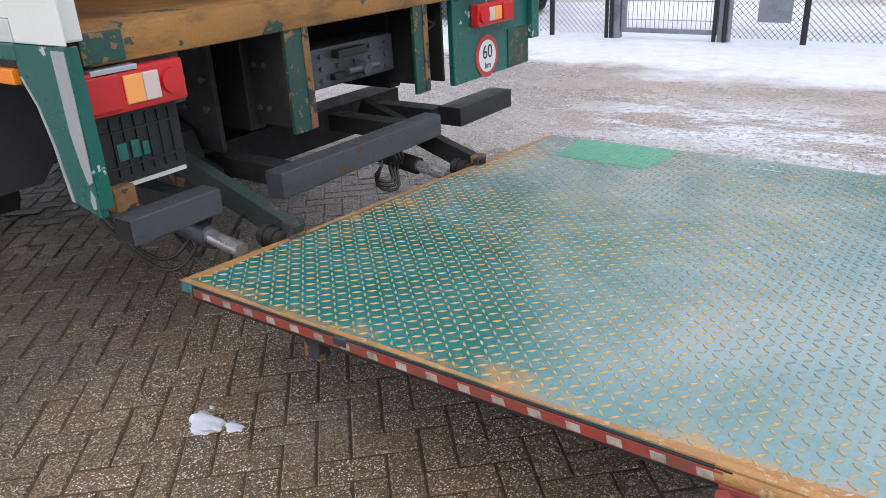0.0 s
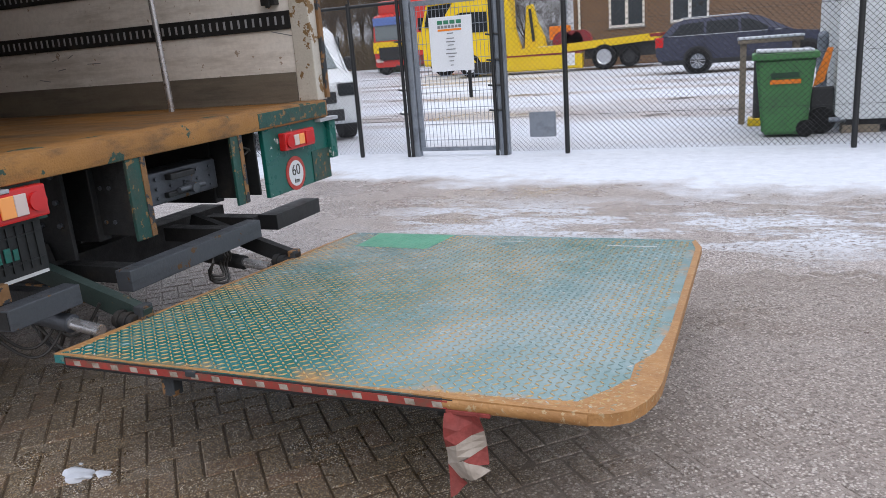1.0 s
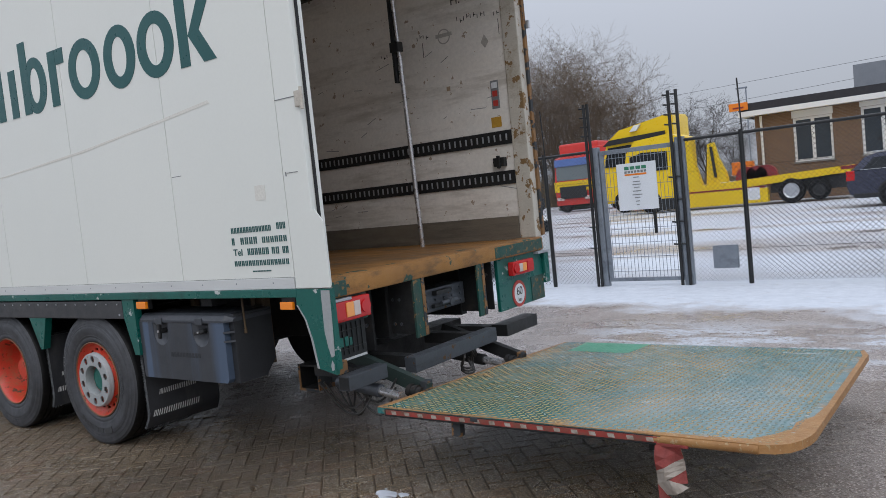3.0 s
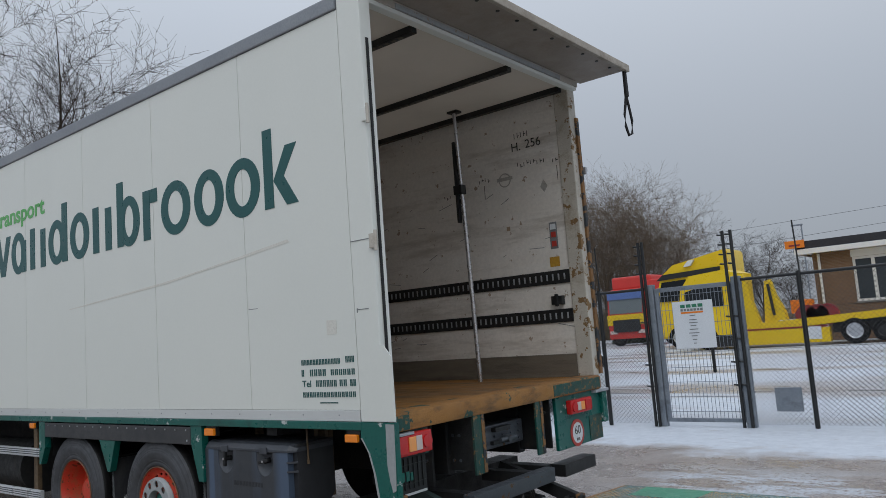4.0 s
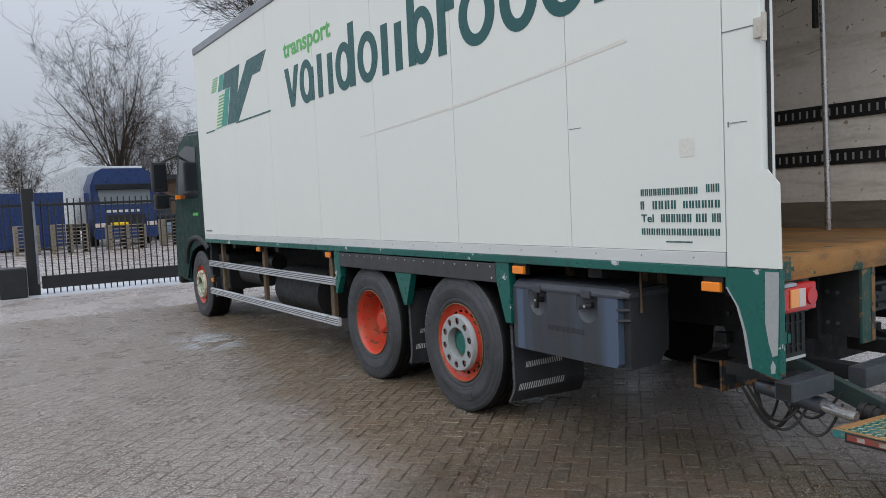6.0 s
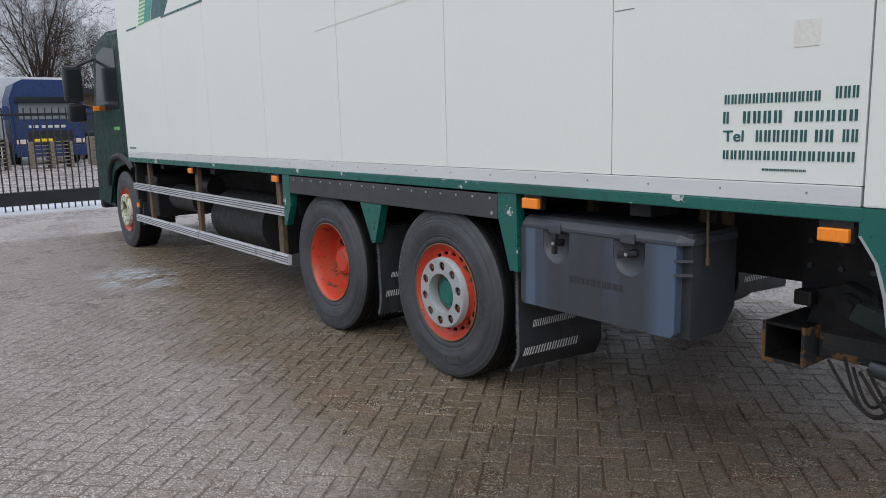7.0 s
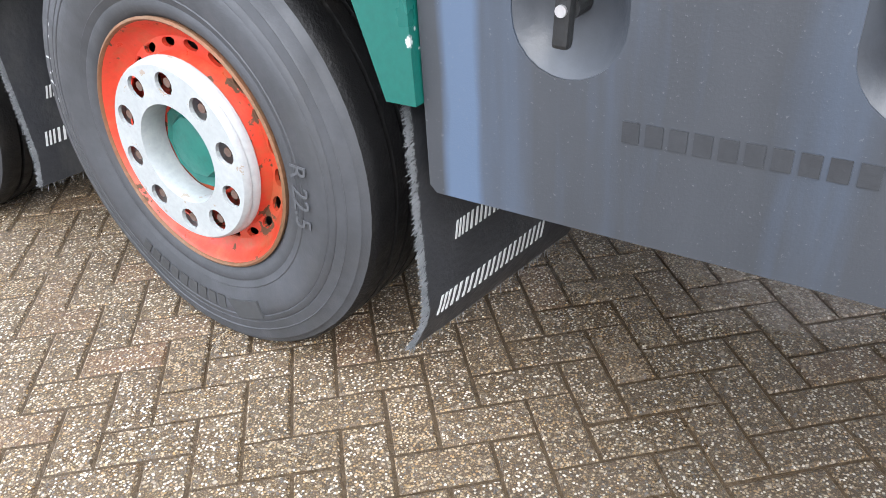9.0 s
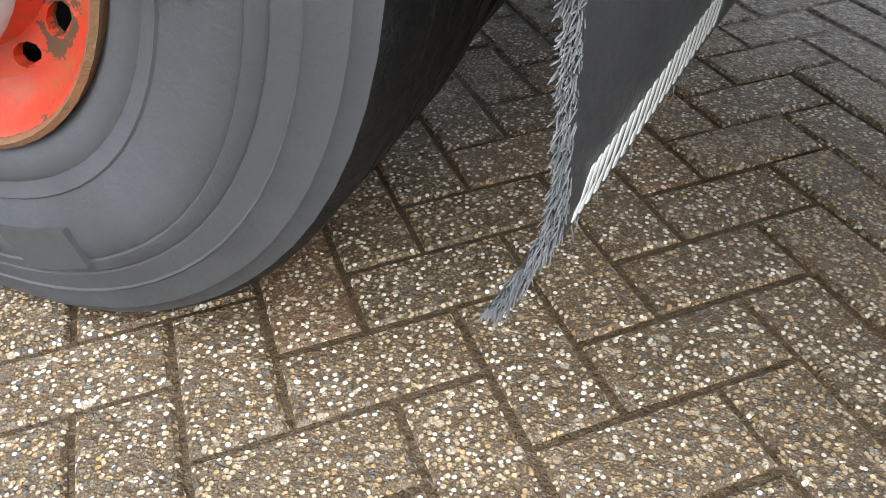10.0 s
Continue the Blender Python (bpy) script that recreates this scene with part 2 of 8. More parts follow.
CABINW = surface("white_cabin_sheet", (0.60, 0.64, 0.66), (0.54, 0.58, 0.60), 0.45, scale=1, grime=((0.35, 0.36, 0.35), 0.2, 2), bump=0.03, grain=0.08)
WINFRAME = surface("white_window_frame", (0.76, 0.76, 0.74), (0.72, 0.72, 0.70), 0.4, bump=0)
MORTAR = surface("brick_mortar", (0.26, 0.21, 0.16), (0.22, 0.18, 0.14), 0.85, bump=0.3)
ROOFDARK = surface("dark_roofing", (0.022, 0.022, 0.028), (0.035, 0.035, 0.04), 0.8, bump=0.2)
GREYWALL = surface("grey_cladding", (0.24, 0.26, 0.29), (0.21, 0.23, 0.26), 0.6, bump=0.03)
BARK = surface("tree_bark", (0.085, 0.066, 0.050), (0.06, 0.048, 0.038), 0.85, scale=4, bump=0.4, bscale=40)
TWIG = surface("bare_twigs", (0.050, 0.039, 0.031), (0.036, 0.028, 0.023), 0.9, scale=2, bump=0, spec=0.08)
BUSH = surface("winter_brush", (0.17, 0.125, 0.075), (0.12, 0.092, 0.052), 0.9, scale=2, bump=0)
LEAF = surface("evergreen_leaf", (0.020, 0.035, 0.015), (0.03, 0.045, 0.02), 0.6, scale=3, bump=0)
CONCRETE = surface("grey_concrete", (0.27, 0.26, 0.24), (0.2, 0.19, 0.175), 0.8, scale=2, grime=((0.1, 0.1, 0.09), 0.4, 4), bump=0.3)
PALWOOD = surface("weathered_pallet_wood", (0.24, 0.20, 0.15), (0.17, 0.145, 0.11), 0.8, scale=3, bump=0.2)
STRAP = surface("black_webbing", (0.012, 0.012, 0.014), (0.02, 0.02, 0.022), 0.8, bump=0.2)
CHROME = surface("bare_aluminium_tube", (0.62, 0.62, 0.63), (0.5, 0.5, 0.51), 0.28, 0.8, 4, bump=0.03)
TAPE_R = surface("red_reflective_tape", (0.50, 0.048, 0.035), (0.38, 0.04, 0.03), 0.4, scale=20, bump=0.05)
EDGE_TAPE_R = surface("worn_red_edge_tape", (0.36, 0.042, 0.032), (0.24, 0.035, 0.028), 0.5, scale=14, grime=((0.10, 0.075, 0.05), 0.6, 16), bump=0.15)
EDGE_TAPE_W = surface("worn_white_edge_tape", (0.48, 0.44, 0.40), (0.30, 0.26, 0.21), 0.5, scale=14, grime=((0.13, 0.095, 0.06), 0.6, 16), bump=0.15)
TAPE_W = surface("white_reflective_tape", (0.66, 0.64, 0.62), (0.5, 0.47, 0.44), 0.4, scale=20, bump=0.05)
RAGW = surface("dirty_white_flag", (0.44, 0.39, 0.34), (0.26, 0.225, 0.185), 0.8, scale=14, bump=0.2)
PATCH = surface("bright_green_patch", (0.075, 0.33, 0.205), (0.06, 0.27, 0.17), 0.42, scale=5, bump=0.1)
SNOWM = surface("lying_snow", (0.60, 0.635, 0.69), (0.50, 0.53, 0.59), 0.6, scale=6, bump=0.4, bscale=25)
COPPER = surface("hose_rubber", (0.020, 0.020, 0.020), (0.038, 0.034, 0.029), 0.5, scale=8, bump=0.1)

EDGERUST = surface("orange_rust_edge", (0.39, 0.205, 0.072), (0.28, 0.135, 0.045), 0.6, scale=14, chips=((0.40, 0.29, 0.16), 0.22, 60.0), grime=((0.30, 0.15, 0.05), 0.3, 14), bump=0.35)
ARMGREEN = surface("dark_green_arm", (0.022, 0.040, 0.036), (0.030, 0.046, 0.042), 0.5, scale=4, chips=((0.16, 0.10, 0.05), 0.06, 20.0), bump=0.15)
FLAGRED = surface("dirty_red_flag", (0.27, 0.045, 0.038), (0.17, 0.036, 0.030), 0.7, scale=20, bump=0.2)
TYREMARK = surface("raised_tyre_mark", (0.078, 0.082, 0.09), (0.068, 0.072, 0.079), 0.6, bump=0)
FOOTALU = surface("pale_foot_rail", (0.66, 0.68, 0.67), (0.58, 0.60, 0.60), 0.4, 0.15, 2.0, (0.4, 1, 3), grime=((0.42, 0.42, 0.40), 0.15, 4), bump=0.03, grain=0.1)
FLAPBOARD = surface("grey_beige_flap_board", (0.33, 0.29, 0.25), (0.27, 0.235, 0.20), 0.55, scale=1.6, grime=((0.22, 0.18, 0.14), 0.3, 3), bump=0.05)
FLAPEDGE = surface("weathered_flap_edge", (0.42, 0.38, 0.32), (0.30, 0.26, 0.21), 0.6, scale=6, grime=((0.16, 0.13, 0.10), 0.4, 8), bump=0.1)

RAILALU = surface("pale_rail_aluminium", (0.66, 0.68, 0.70), (0.55, 0.57, 0.59), 0.35, 0.25, 2.0, (0.4, 1, 3), grime=((0.35, 0.35, 0.34), 0.15, 5), bump=0.03, grain=0.1)


def translucent_sheet(name, col, share):
    """Plastic roof sheet that lets some daylight through."""
    m, nt, bs, pos = blank(name)
    c = mixc(nt, span(nt, noise_fac(nt, pos, 1.2), 0.3, 0.7), col, tuple(0.86 * v for v in col))
    nt.links.new(c, bs.inputs["Base Color"])
    bs.inputs["Roughness"].default_value = 0.5
    tr = nd(nt, "ShaderNodeBsdfTranslucent", {"Color": c})
    mx = nd(nt, "ShaderNodeMixShader", {0: share, 1: bs.outputs[0], 2: tr.outputs[0]})
    nt.links.new(mx.outputs[0], nt.nodes["Material Output"].inputs["Surface"])
    return m


GRPROOF = translucent_sheet("translucent_roof_sheet", (0.60, 0.555, 0.495), 0.38)


def lamp_material(name, col, rough=0.22):
    m, nt, bs, pos = blank(name)
    bs.inputs["Base Color"].default_value = (*col, 1)
    bs.inputs["Roughness"].default_value = rough
    bs.inputs["Coat Weight"].default_value = 0.25
    w = nd(nt, "ShaderNodeTexWave", {"Vector": pos, "Scale": 60.0, "Distortion": 0.5})
    b = nd(nt, "ShaderNodeBump", {"Height": w.outputs["Fac"], "Strength": 0.25, "Distance": 0.004})
    nt.links.new(b.outputs[0], bs.inputs["Normal"])
    return m


LRED = lamp_material("red_lens", (0.52, 0.012, 0.012))
LORANGE = lamp_material("orange_lens", (0.92, 0.26, 0.015))
LAMBER = lamp_material("amber_lens", (0.90, 0.36, 0.10))
LCLEAR = lamp_material("clear_lens", (0.60, 0.50, 0.47))


def glass_material(name, tint, rough=0.05):
    m, nt, bs, pos = blank(name)
    bs.inputs["Base Color"].default_value = (*tint, 1)
    bs.inputs["Roughness"].default_value = rough
    bs.inputs["Specular IOR Level"].default_value = 0.25
    return m


GLASS = glass_material("dark_window_glass", (0.016, 0.019, 0.022), 0.12)
SCREEN = glass_material("windscreen_glass", (0.17, 0.20, 0.21))
PANE = glass_material("room_window_glass", (0.045, 0.055, 0.065))


def tread_material():
    """Green paint worn to rust and bare metal, wet, with sky haze painted in."""
    m, nt, bs, pos = blank("worn_tread_paint")
    big = noise_fac(nt, pos, 1.3, 5.0, 0.65)
    mid = noise_fac(nt, pos, 6.0, 5.0, 0.7)
    fine = noise_fac(nt, pos, 60.0, 3.0)
    sep = nd(nt, "ShaderNodeSeparateXYZ", {0: pos})
    # away from the near corner: worn paint plus painted sky haze
    blend_mask = arith(nt, "MAXIMUM", span(nt, sep.outputs["X"], -1.75, -1.05), span(nt, sep.outputs["Y"], 2.0, 2.9))
    col = mixc(nt, span(nt, mid, 0.3, 0.7), (0.012, 0.122, 0.100), (0.028, 0.165, 0.178))
    pale = arith(nt, "ADD", arith(nt, "ADD", big, arith(nt, "MULTIPLY", blend_mask, 0.26)), arith(nt, "MULTIPLY", fine, 0.15))
    col = mixc(nt, span(nt, pale, 0.62, 0.95, 0.0, 0.88), col, (0.225, 0.305, 0.318))
    edge = arith(nt, "MAXIMUM", span(nt, sep.outputs["X"], -2.05, -2.3), span(nt, sep.outputs["X"], -0.55, -0.38))
    edge = arith(nt, "MAXIMUM", edge, span(nt, sep.outputs["Y"], 1.53, 1.42, 0.0, 1.35))
    rustf = arith(nt, "ADD", arith(nt, "MULTIPLY", edge, 0.13), noise_fac(nt, pos, 5.0, 6.0, 0.75))
    col = mixc(nt, span(nt, rustf, 0.62, 0.78), col, (0.36, 0.205, 0.085))
    col = mixc(nt, span(nt, noise_fac(nt, pos, 17.0, 3.0), 0.74, 0.78, 0.0, 0.8), col, (0.52, 0.55, 0.55))
    nt.links.new(col, bs.inputs["Base Color"])
    nt.links.new(span(nt, mid, 0.3, 0.75, 0.17, 0.36), bs.inputs["Roughness"])
    b = nd(nt, "ShaderNodeBump", {"Height": fine, "Strength": 0.2, "Distance": 0.004})
    nt.links.new(b.outputs[0], bs.inputs["Normal"])
    return m


def bar_material():
    """Raised tread bars: paint on most, rust and bare metal on their worn tops."""
    m, nt, bs, pos = blank("worn_tread_bars")
    mid = noise_fac(nt, pos, 2.2, 4.0, 0.7)
    info = nd(nt, "ShaderNodeObjectInfo").outputs["Random"]
    isl = arith(nt, "FRACT", arith(nt, "ADD", arith(nt, "MULTIPLY", info, 7.3), nt.nodes["Geometry"].outputs["Random Per Island"]), 0.0)
    sep = nd(nt, "ShaderNodeSeparateXYZ", {0: pos})
    # bars away from the near corner follow the plate's wear and painted haze
    blend_mask = arith(nt, "MAXIMUM", span(nt, sep.outputs["X"], -1.6, -0.9), span(nt, sep.outputs["Y"], 2.1, 3.0))
    f = arith(nt, "ADD", arith(nt, "ADD", mid, arith(nt, "MULTIPLY", isl, 0.12)), arith(nt, "MULTIPLY", blend_mask, 0.22))
    col = mixc(nt, span(nt, f, 0.66, 0.90), (0.45, 0.29, 0.115), (0.150, 0.225, 0.220))
    col = mixc(nt, span(nt, isl, 0.97, 0.99), col, (0.42, 0.42, 0.40))
    nt.links.new(col, bs.inputs["Base Color"])
    bs.inputs["Roughness"].default_value = 0.58
    bs.inputs["Specular IOR Level"].default_value = 0.22
    return m


TREAD, BARS = tread_material(), bar_material()


def paving_material(name, joint=False):
    """Washed pebble concrete bricks, brown, damp, under patchy silt whose pale parts include painted sheen; or the sand
    in their joints.
    """
    m, nt, bs, pos = blank(name)
    info = nd(nt, "ShaderNodeObjectInfo").outputs["Random"]
    isl = nt.nodes["Geometry"].outputs["Random Per Island"]
    tone = arith(nt, "FRACT", arith(nt, "ADD", arith(nt, "MULTIPLY", info, 7.3), isl), 0.0)
    base = mixc(nt, tone, (0.074, 0.048, 0.030), (0.132, 0.086, 0.055))
    base = mixc(nt, span(nt, tone, 0.78, 0.95), base, (0.175, 0.088, 0.054))
    broad = noise_fac(nt, pos, 0.8, 4.0)
    base = mixc(nt, span(nt, broad, 0.3, 0.7), base, (0.092, 0.066, 0.040))
    # silt film on the trafficked part of the yard, with painted sheen
    sx = nd(nt, "ShaderNodeSeparateXYZ", {0: pos})
    yard = arith(nt, "MULTIPLY", span(nt, arith(nt, "ADD", sx.outputs["Y"], arith(nt, "MULTIPLY", sx.outputs["X"], 0.14)), 0.10, -0.75, 0.0, 0.55), span(nt, sx.outputs["X"], -2.6, -4.0))
    # paler past y 1.95 for light reaching in under the lorry's far side
    apron = arith(nt, "MAXIMUM", span(nt, sx.outputs["X"], -1.4, -0.1, 0.0, 0.6), span(nt, sx.outputs["Y"], 1.95, 2.7, 0.0, 0.8))
    silt_and_light = span(nt, arith(nt, "ADD", noise_fac(nt, pos, 1.1, 6.0, 0.65), arith(nt, "MAXIMUM", yard, apron)), 0.60, 0.90, 0.0, 0.95)
    grit = mixc(nt, span(nt, noise_fac(nt, pos, 190.0, 3.0, 0.7), 0.38, 0.66), (0.235, 0.192, 0.170), (0.56, 0.485, 0.44))
    speck = noise_fac(nt, pos, 55.0, 4.0, 0.8)
    grit = mixc(nt, span(nt, speck, 0.50, 0.36, 0.0, 0.65), grit, (0.10, 0.082, 0.070))
    grit = mixc(nt, span(nt, speck, 0.56, 0.66, 0.0, 0.8), grit, (0.58, 0.54, 0.51))
    # brown dirt patches, and pale streaks that paint in the wet yard's sheen
    dirt_and_sheen = noise_fac(nt, stretched(nt, pos, (0.35, 1, 1)), 1.3, 6.0, 0.7)
    grit = mixc(nt, span(nt, dirt_and_sheen, 0.52, 0.40, 0.0, 0.45), grit, (0.20, 0.148, 0.115))
    grit = mixc(nt, span(nt, dirt_and_sheen, 0.58, 0.68, 0.0, 0.5), grit, (0.52, 0.49, 0.48))
    v3 = nd(nt, "ShaderNodeTexVoronoi", {"Vector": pos, "Scale": 88.0})
    es = nd(nt, "ShaderNodeSeparateXYZ", {0: v3.outputs["Color"]})
    stone = arith(nt, "MULTIPLY", span(nt, v3.outputs["Distance"], 0.46, 0.34), span(nt, es.outputs["Y"], 0.50, 0.56))
    grit = mixc(nt, span(nt, es.outputs["Z"], 0.36, 0.26, 0.0, 0.5), grit, (0.105, 0.082, 0.066))
    grit = mixc(nt, arith(nt, "MULTIPLY", stone, 0.85), grit, (0.68, 0.63, 0.58))
    v1 = nd(nt, "ShaderNodeTexVoronoi", {"Vector": pos, "Scale": 185.0})
    v2 = nd(nt, "ShaderNodeTexVoronoi", {"Vector": pos, "Scale": 330.0})
    cs = nd(nt, "ShaderNodeSeparateXYZ", {0: v1.outputs["Color"]})
    ds = nd(nt, "ShaderNodeSeparateXYZ", {0: v2.outputs["Color"]})
    peb = mixc(nt, cs.outputs["X"], (0.52, 0.445, 0.325), (0.40, 0.25, 0.105))
    peb = mixc(nt, span(nt, cs.outputs["Z"], 0.73, 0.80), peb, (0.78, 0.73, 0.63))
    peb = mixc(nt, span(nt, cs.outputs["Z"], 0.18, 0.14), peb, (0.13, 0.12, 0.11))
    is1 = arith(nt, "MULTIPLY", span(nt, v1.outputs["Distance"], 0.54, 0.42), span(nt, cs.outputs["Y"], 0.34, 0.42))
    is2 = arith(nt, "MULTIPLY", span(nt, v2.outputs["Distance"], 0.5, 0.4), span(nt, ds.outputs["Y"], 0.30, 0.38))
    col = mixc(nt, arith(nt, "MULTIPLY", is2, 0.75), base, mixc(nt, ds.outputs["X"], (0.35, 0.29, 0.19), (0.25, 0.15, 0.055)))
    col = mixc(nt, is1, col, peb)
    bold = arith(nt, "MULTIPLY", span(nt, v3.outputs["Distance"], 0.42, 0.32), span(nt, es.outputs["Y"], 0.84, 0.88, 0.0, 0.5))
    col = mixc(nt, bold, col, mixc(nt, es.outputs["X"], (0.64, 0.58, 0.49), (0.48, 0.37, 0.24)))
    # worn pale and dark specks on the brick tops
    blend_mask = noise_fac(nt, pos, 38.0, 5.0, 0.8)
    col = mixc(nt, span(nt, blend_mask, 0.56, 0.66, 0.0, 0.4), col, (0.38, 0.325, 0.255))
    col = mixc(nt, span(nt, blend_mask, 0.44, 0.34, 0.0, 0.6), col, (0.035, 0.027, 0.019))
    # dark stain by the tail: damp plus the lorry's shade, both in the colour
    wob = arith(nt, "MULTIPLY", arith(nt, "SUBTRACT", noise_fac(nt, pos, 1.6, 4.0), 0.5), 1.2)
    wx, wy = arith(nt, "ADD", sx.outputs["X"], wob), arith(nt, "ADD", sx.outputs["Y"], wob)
    wet_and_shade = arith(nt, "MULTIPLY", arith(nt, "MULTIPLY", span(nt, wx, -4.4, -3.8), span(nt, wx, -2.5, -3.1)), arith(nt, "MULTIPLY", span(nt, wy, 0.0, 0.6), span(nt, wy, 2.3, 1.8)))
    col = mixc(nt, arith(nt, "MULTIPLY", wet_and_shade, 0.42), col, (0.012, 0.009, 0.006))
    col = mixc(nt, silt_and_light, col, grit)
    px = arith(nt, "ADD", sx.outputs["X"], 8.9)
    py = arith(nt, "MULTIPLY", arith(nt, "SUBTRACT", sx.outputs["Y"], 0.85), 1.7)
    pd = nd(nt, "ShaderNodeMath", {0: arith(nt, "ADD", arith(nt, "MULTIPLY", px, px), arith(nt, "MULTIPLY", py, py)), 1: 0.5}, operation="POWER").outputs[0]
    ice = arith(nt, "MULTIPLY", span(nt, pd, 0.75, 0.35), span(nt, noise_fac(nt, pos, 3.5, 5.0, 0.7), 0.44, 0.56))
    col = mixc(nt, arith(nt, "MULTIPLY", ice, 0.75), col, (0.62, 0.66, 0.70))
    if joint:
        col = mixc(nt, arith(nt, "MULTIPLY", silt_and_light, arith(nt, "ADD", 0.35, apron)), (0.078, 0.052, 0.028), (0.37, 0.318, 0.285))
    nt.links.new(col, bs.inputs["Base Color"])
    nt.links.new(span(nt, noise_fac(nt, pos, 2.4, 4.0), 0.35, 0.65, 0.22, 0.46), bs.inputs["Roughness"])
    bs.inputs["Specular IOR Level"].default_value = 0.45
    h = arith(nt, "ADD", is1, arith(nt, "MULTIPLY", is2, 0.5))
    b = nd(nt, "ShaderNodeBump", {"Height": arith(nt, "ADD", h, arith(nt, "MULTIPLY", noise_fac(nt, pos, 75.0, 4.0, 0.7), 1.6)), "Strength": 0.95, "Distance": 0.005})
    nt.links.new(b.outputs[0], bs.inputs["Normal"])
    return m


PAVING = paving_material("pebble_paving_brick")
JOINT = paving_material("joint_sand", True)


def ground_material():
    """Wet asphalt, lying snow beyond the yard, thin ice patches and dirt tracks."""
    m, nt, bs, pos = blank("wet_asphalt_and_snow")
    sep = nd(nt, "ShaderNodeSeparateXYZ", {0: pos})
    X, Y = sep.outputs["X"], sep.outputs["Y"]
    grain = noise_fac(nt, pos, 160.0, 3.0, 0.7)
    mid = noise_fac(nt, pos, 7.0, 6.0, 0.7)
    broad = noise_fac(nt, pos, 0.45, 5.0, 0.6)
    agg = nd(nt, "ShaderNodeTexVoronoi", {"Vector": pos, "Scale": 230.0})
    ac = nd(nt, "ShaderNodeSeparateXYZ", {0: agg.outputs["Color"]})
    col = mixc(nt, span(nt, mid, 0.3, 0.7), (0.285, 0.243, 0.228), (0.370, 0.322, 0.305))
    col = mixc(nt, span(nt, broad, 0.35, 0.65), col, (0.290, 0.238, 0.205))
    col = mixc(nt, span(nt, ac.outputs["X"], 0.72, 0.85), col, (0.50, 0.46, 0.44))
    col = mixc(nt, span(nt, ac.outputs["Y"], 0.80, 0.9), col, (0.060, 0.052, 0.048))
    lump = nd(nt, "ShaderNodeTexVoronoi", {"Vector": pos, "Scale": 75.0})
    lc = nd(nt, "ShaderNodeSeparateXYZ", {0: lump.outputs["Color"]})
    col = mixc(nt, span(nt, lc.outputs["Z"], 0.40, 0.25, 0.0, 0.55), col, (0.12, 0.095, 0.08))
    col = mixc(nt, arith(nt, "MULTIPLY", span(nt, lump.outputs["Distance"], 0.46, 0.34), span(nt, lc.outputs["X"], 0.66, 0.72, 0.0, 0.8)), col, (0.62, 0.58, 0.55))
    # snow field beyond the yard
    wob = arith(nt, "MULTIPLY", arith(nt, "SUBTRACT", noise_fac(nt, pos, 1.1, 6.0, 0.7), 0.5), 2.6)
    yy = arith(nt, "ADD", arith(nt, "SUBTRACT", Y, arith(nt, "MULTIPLY", X, -0.16)), wob)
    field = span(nt, yy, 6.1, 6.75)
    lanes = stretched(nt, pos, (0.10, 0.55, 1))
    # lanes worn through the snow
    blend_mask = span(nt, noise_fac(nt, lanes, 0.9, 5.0, 0.65), 0.44, 0.58)
    inner = span(nt, Y, 8.6, 11.0)
    tracks = arith(nt, "MULTIPLY", blend_mask, inner)
    field = arith(nt, "MULTIPLY", field, arith(nt, "SUBTRACT", 1.0, arith(nt, "MULTIPLY", tracks, 0.93)))
    speck = span(nt, noise_fac(nt, stretched(nt, pos, (0.5, 1, 1)), 5.0, 6.0, 0.75), 0.60, 0.68)
    field = arith(nt, "MULTIPLY", field, arith(nt, "SUBTRACT", 1.0, arith(nt, "MULTIPLY", speck, arith(nt, "ADD", 0.42, arith(nt, "MULTIPLY", inner, 0.3)))))
    # ice streaks on the yard
    band = arith(nt, "MULTIPLY", span(nt, arith(nt, "ADD", Y, arith(nt, "MULTIPLY", X, 0.10)), 4.1, 4.8), span(nt, Y, 6.2, 5.5))
    streak = span(nt, noise_fac(nt, stretched(nt, pos, (0.45, 1.2, 1)), 1.7, 7.0, 0.72), 0.475, 0.515)
    streak = arith(nt, "MULTIPLY", streak, arith(nt, "MULTIPLY", span(nt, X, -3.3, -2.6), span(nt, X, 1.6, 0.5)))
    ice = arith(nt, "MULTIPLY", arith(nt, "MULTIPLY", band, streak), span(nt, noise_fac(nt, pos, 26.0, 4.0, 0.8), 0.41, 0.50))
    # ice by the sliding gate and beside the cab
    gate = arith(nt, "MULTIPLY", span(nt, X, -15.9, -16.6), span(nt, X, -18.4, -17.6))
    snow = arith(nt, "MAXIMUM", arith(nt, "MAXIMUM", field, arith(nt, "MULTIPLY", ice, 0.9)), arith(nt, "MULTIPLY", gate, 0.85))
    dx = arith(nt, "MULTIPLY", arith(nt, "ADD", X, 8.9), 1.0)
    dy = arith(nt, "MULTIPLY", arith(nt, "SUBTRACT", Y, 0.85), 1.7)
    dist = nd(nt, "ShaderNodeMath", {0: arith(nt, "ADD", arith(nt, "MULTIPLY", dx, dx), arith(nt, "MULTIPLY", dy, dy)), 1: 0.5}, operation="POWER").outputs[0]
    pud = arith(nt, "MULTIPLY", span(nt, dist, 0.75, 0.35), span(nt, noise_fac(nt, pos, 3.5, 5.0, 0.7), 0.44, 0.56))
    snow = arith(nt, "MAXIMUM", snow, arith(nt, "MULTIPLY", pud, 0.8))
    white = mixc(nt, span(nt, mid, 0.3, 0.75), (0.62, 0.655, 0.71), (0.47, 0.505, 0.56))
    frost = span(nt, noise_fac(nt, stretched(nt, pos, (0.6, 1, 1)), 0.9, 6.0, 0.75), 0.42, 0.70, 0.0, 0.30)
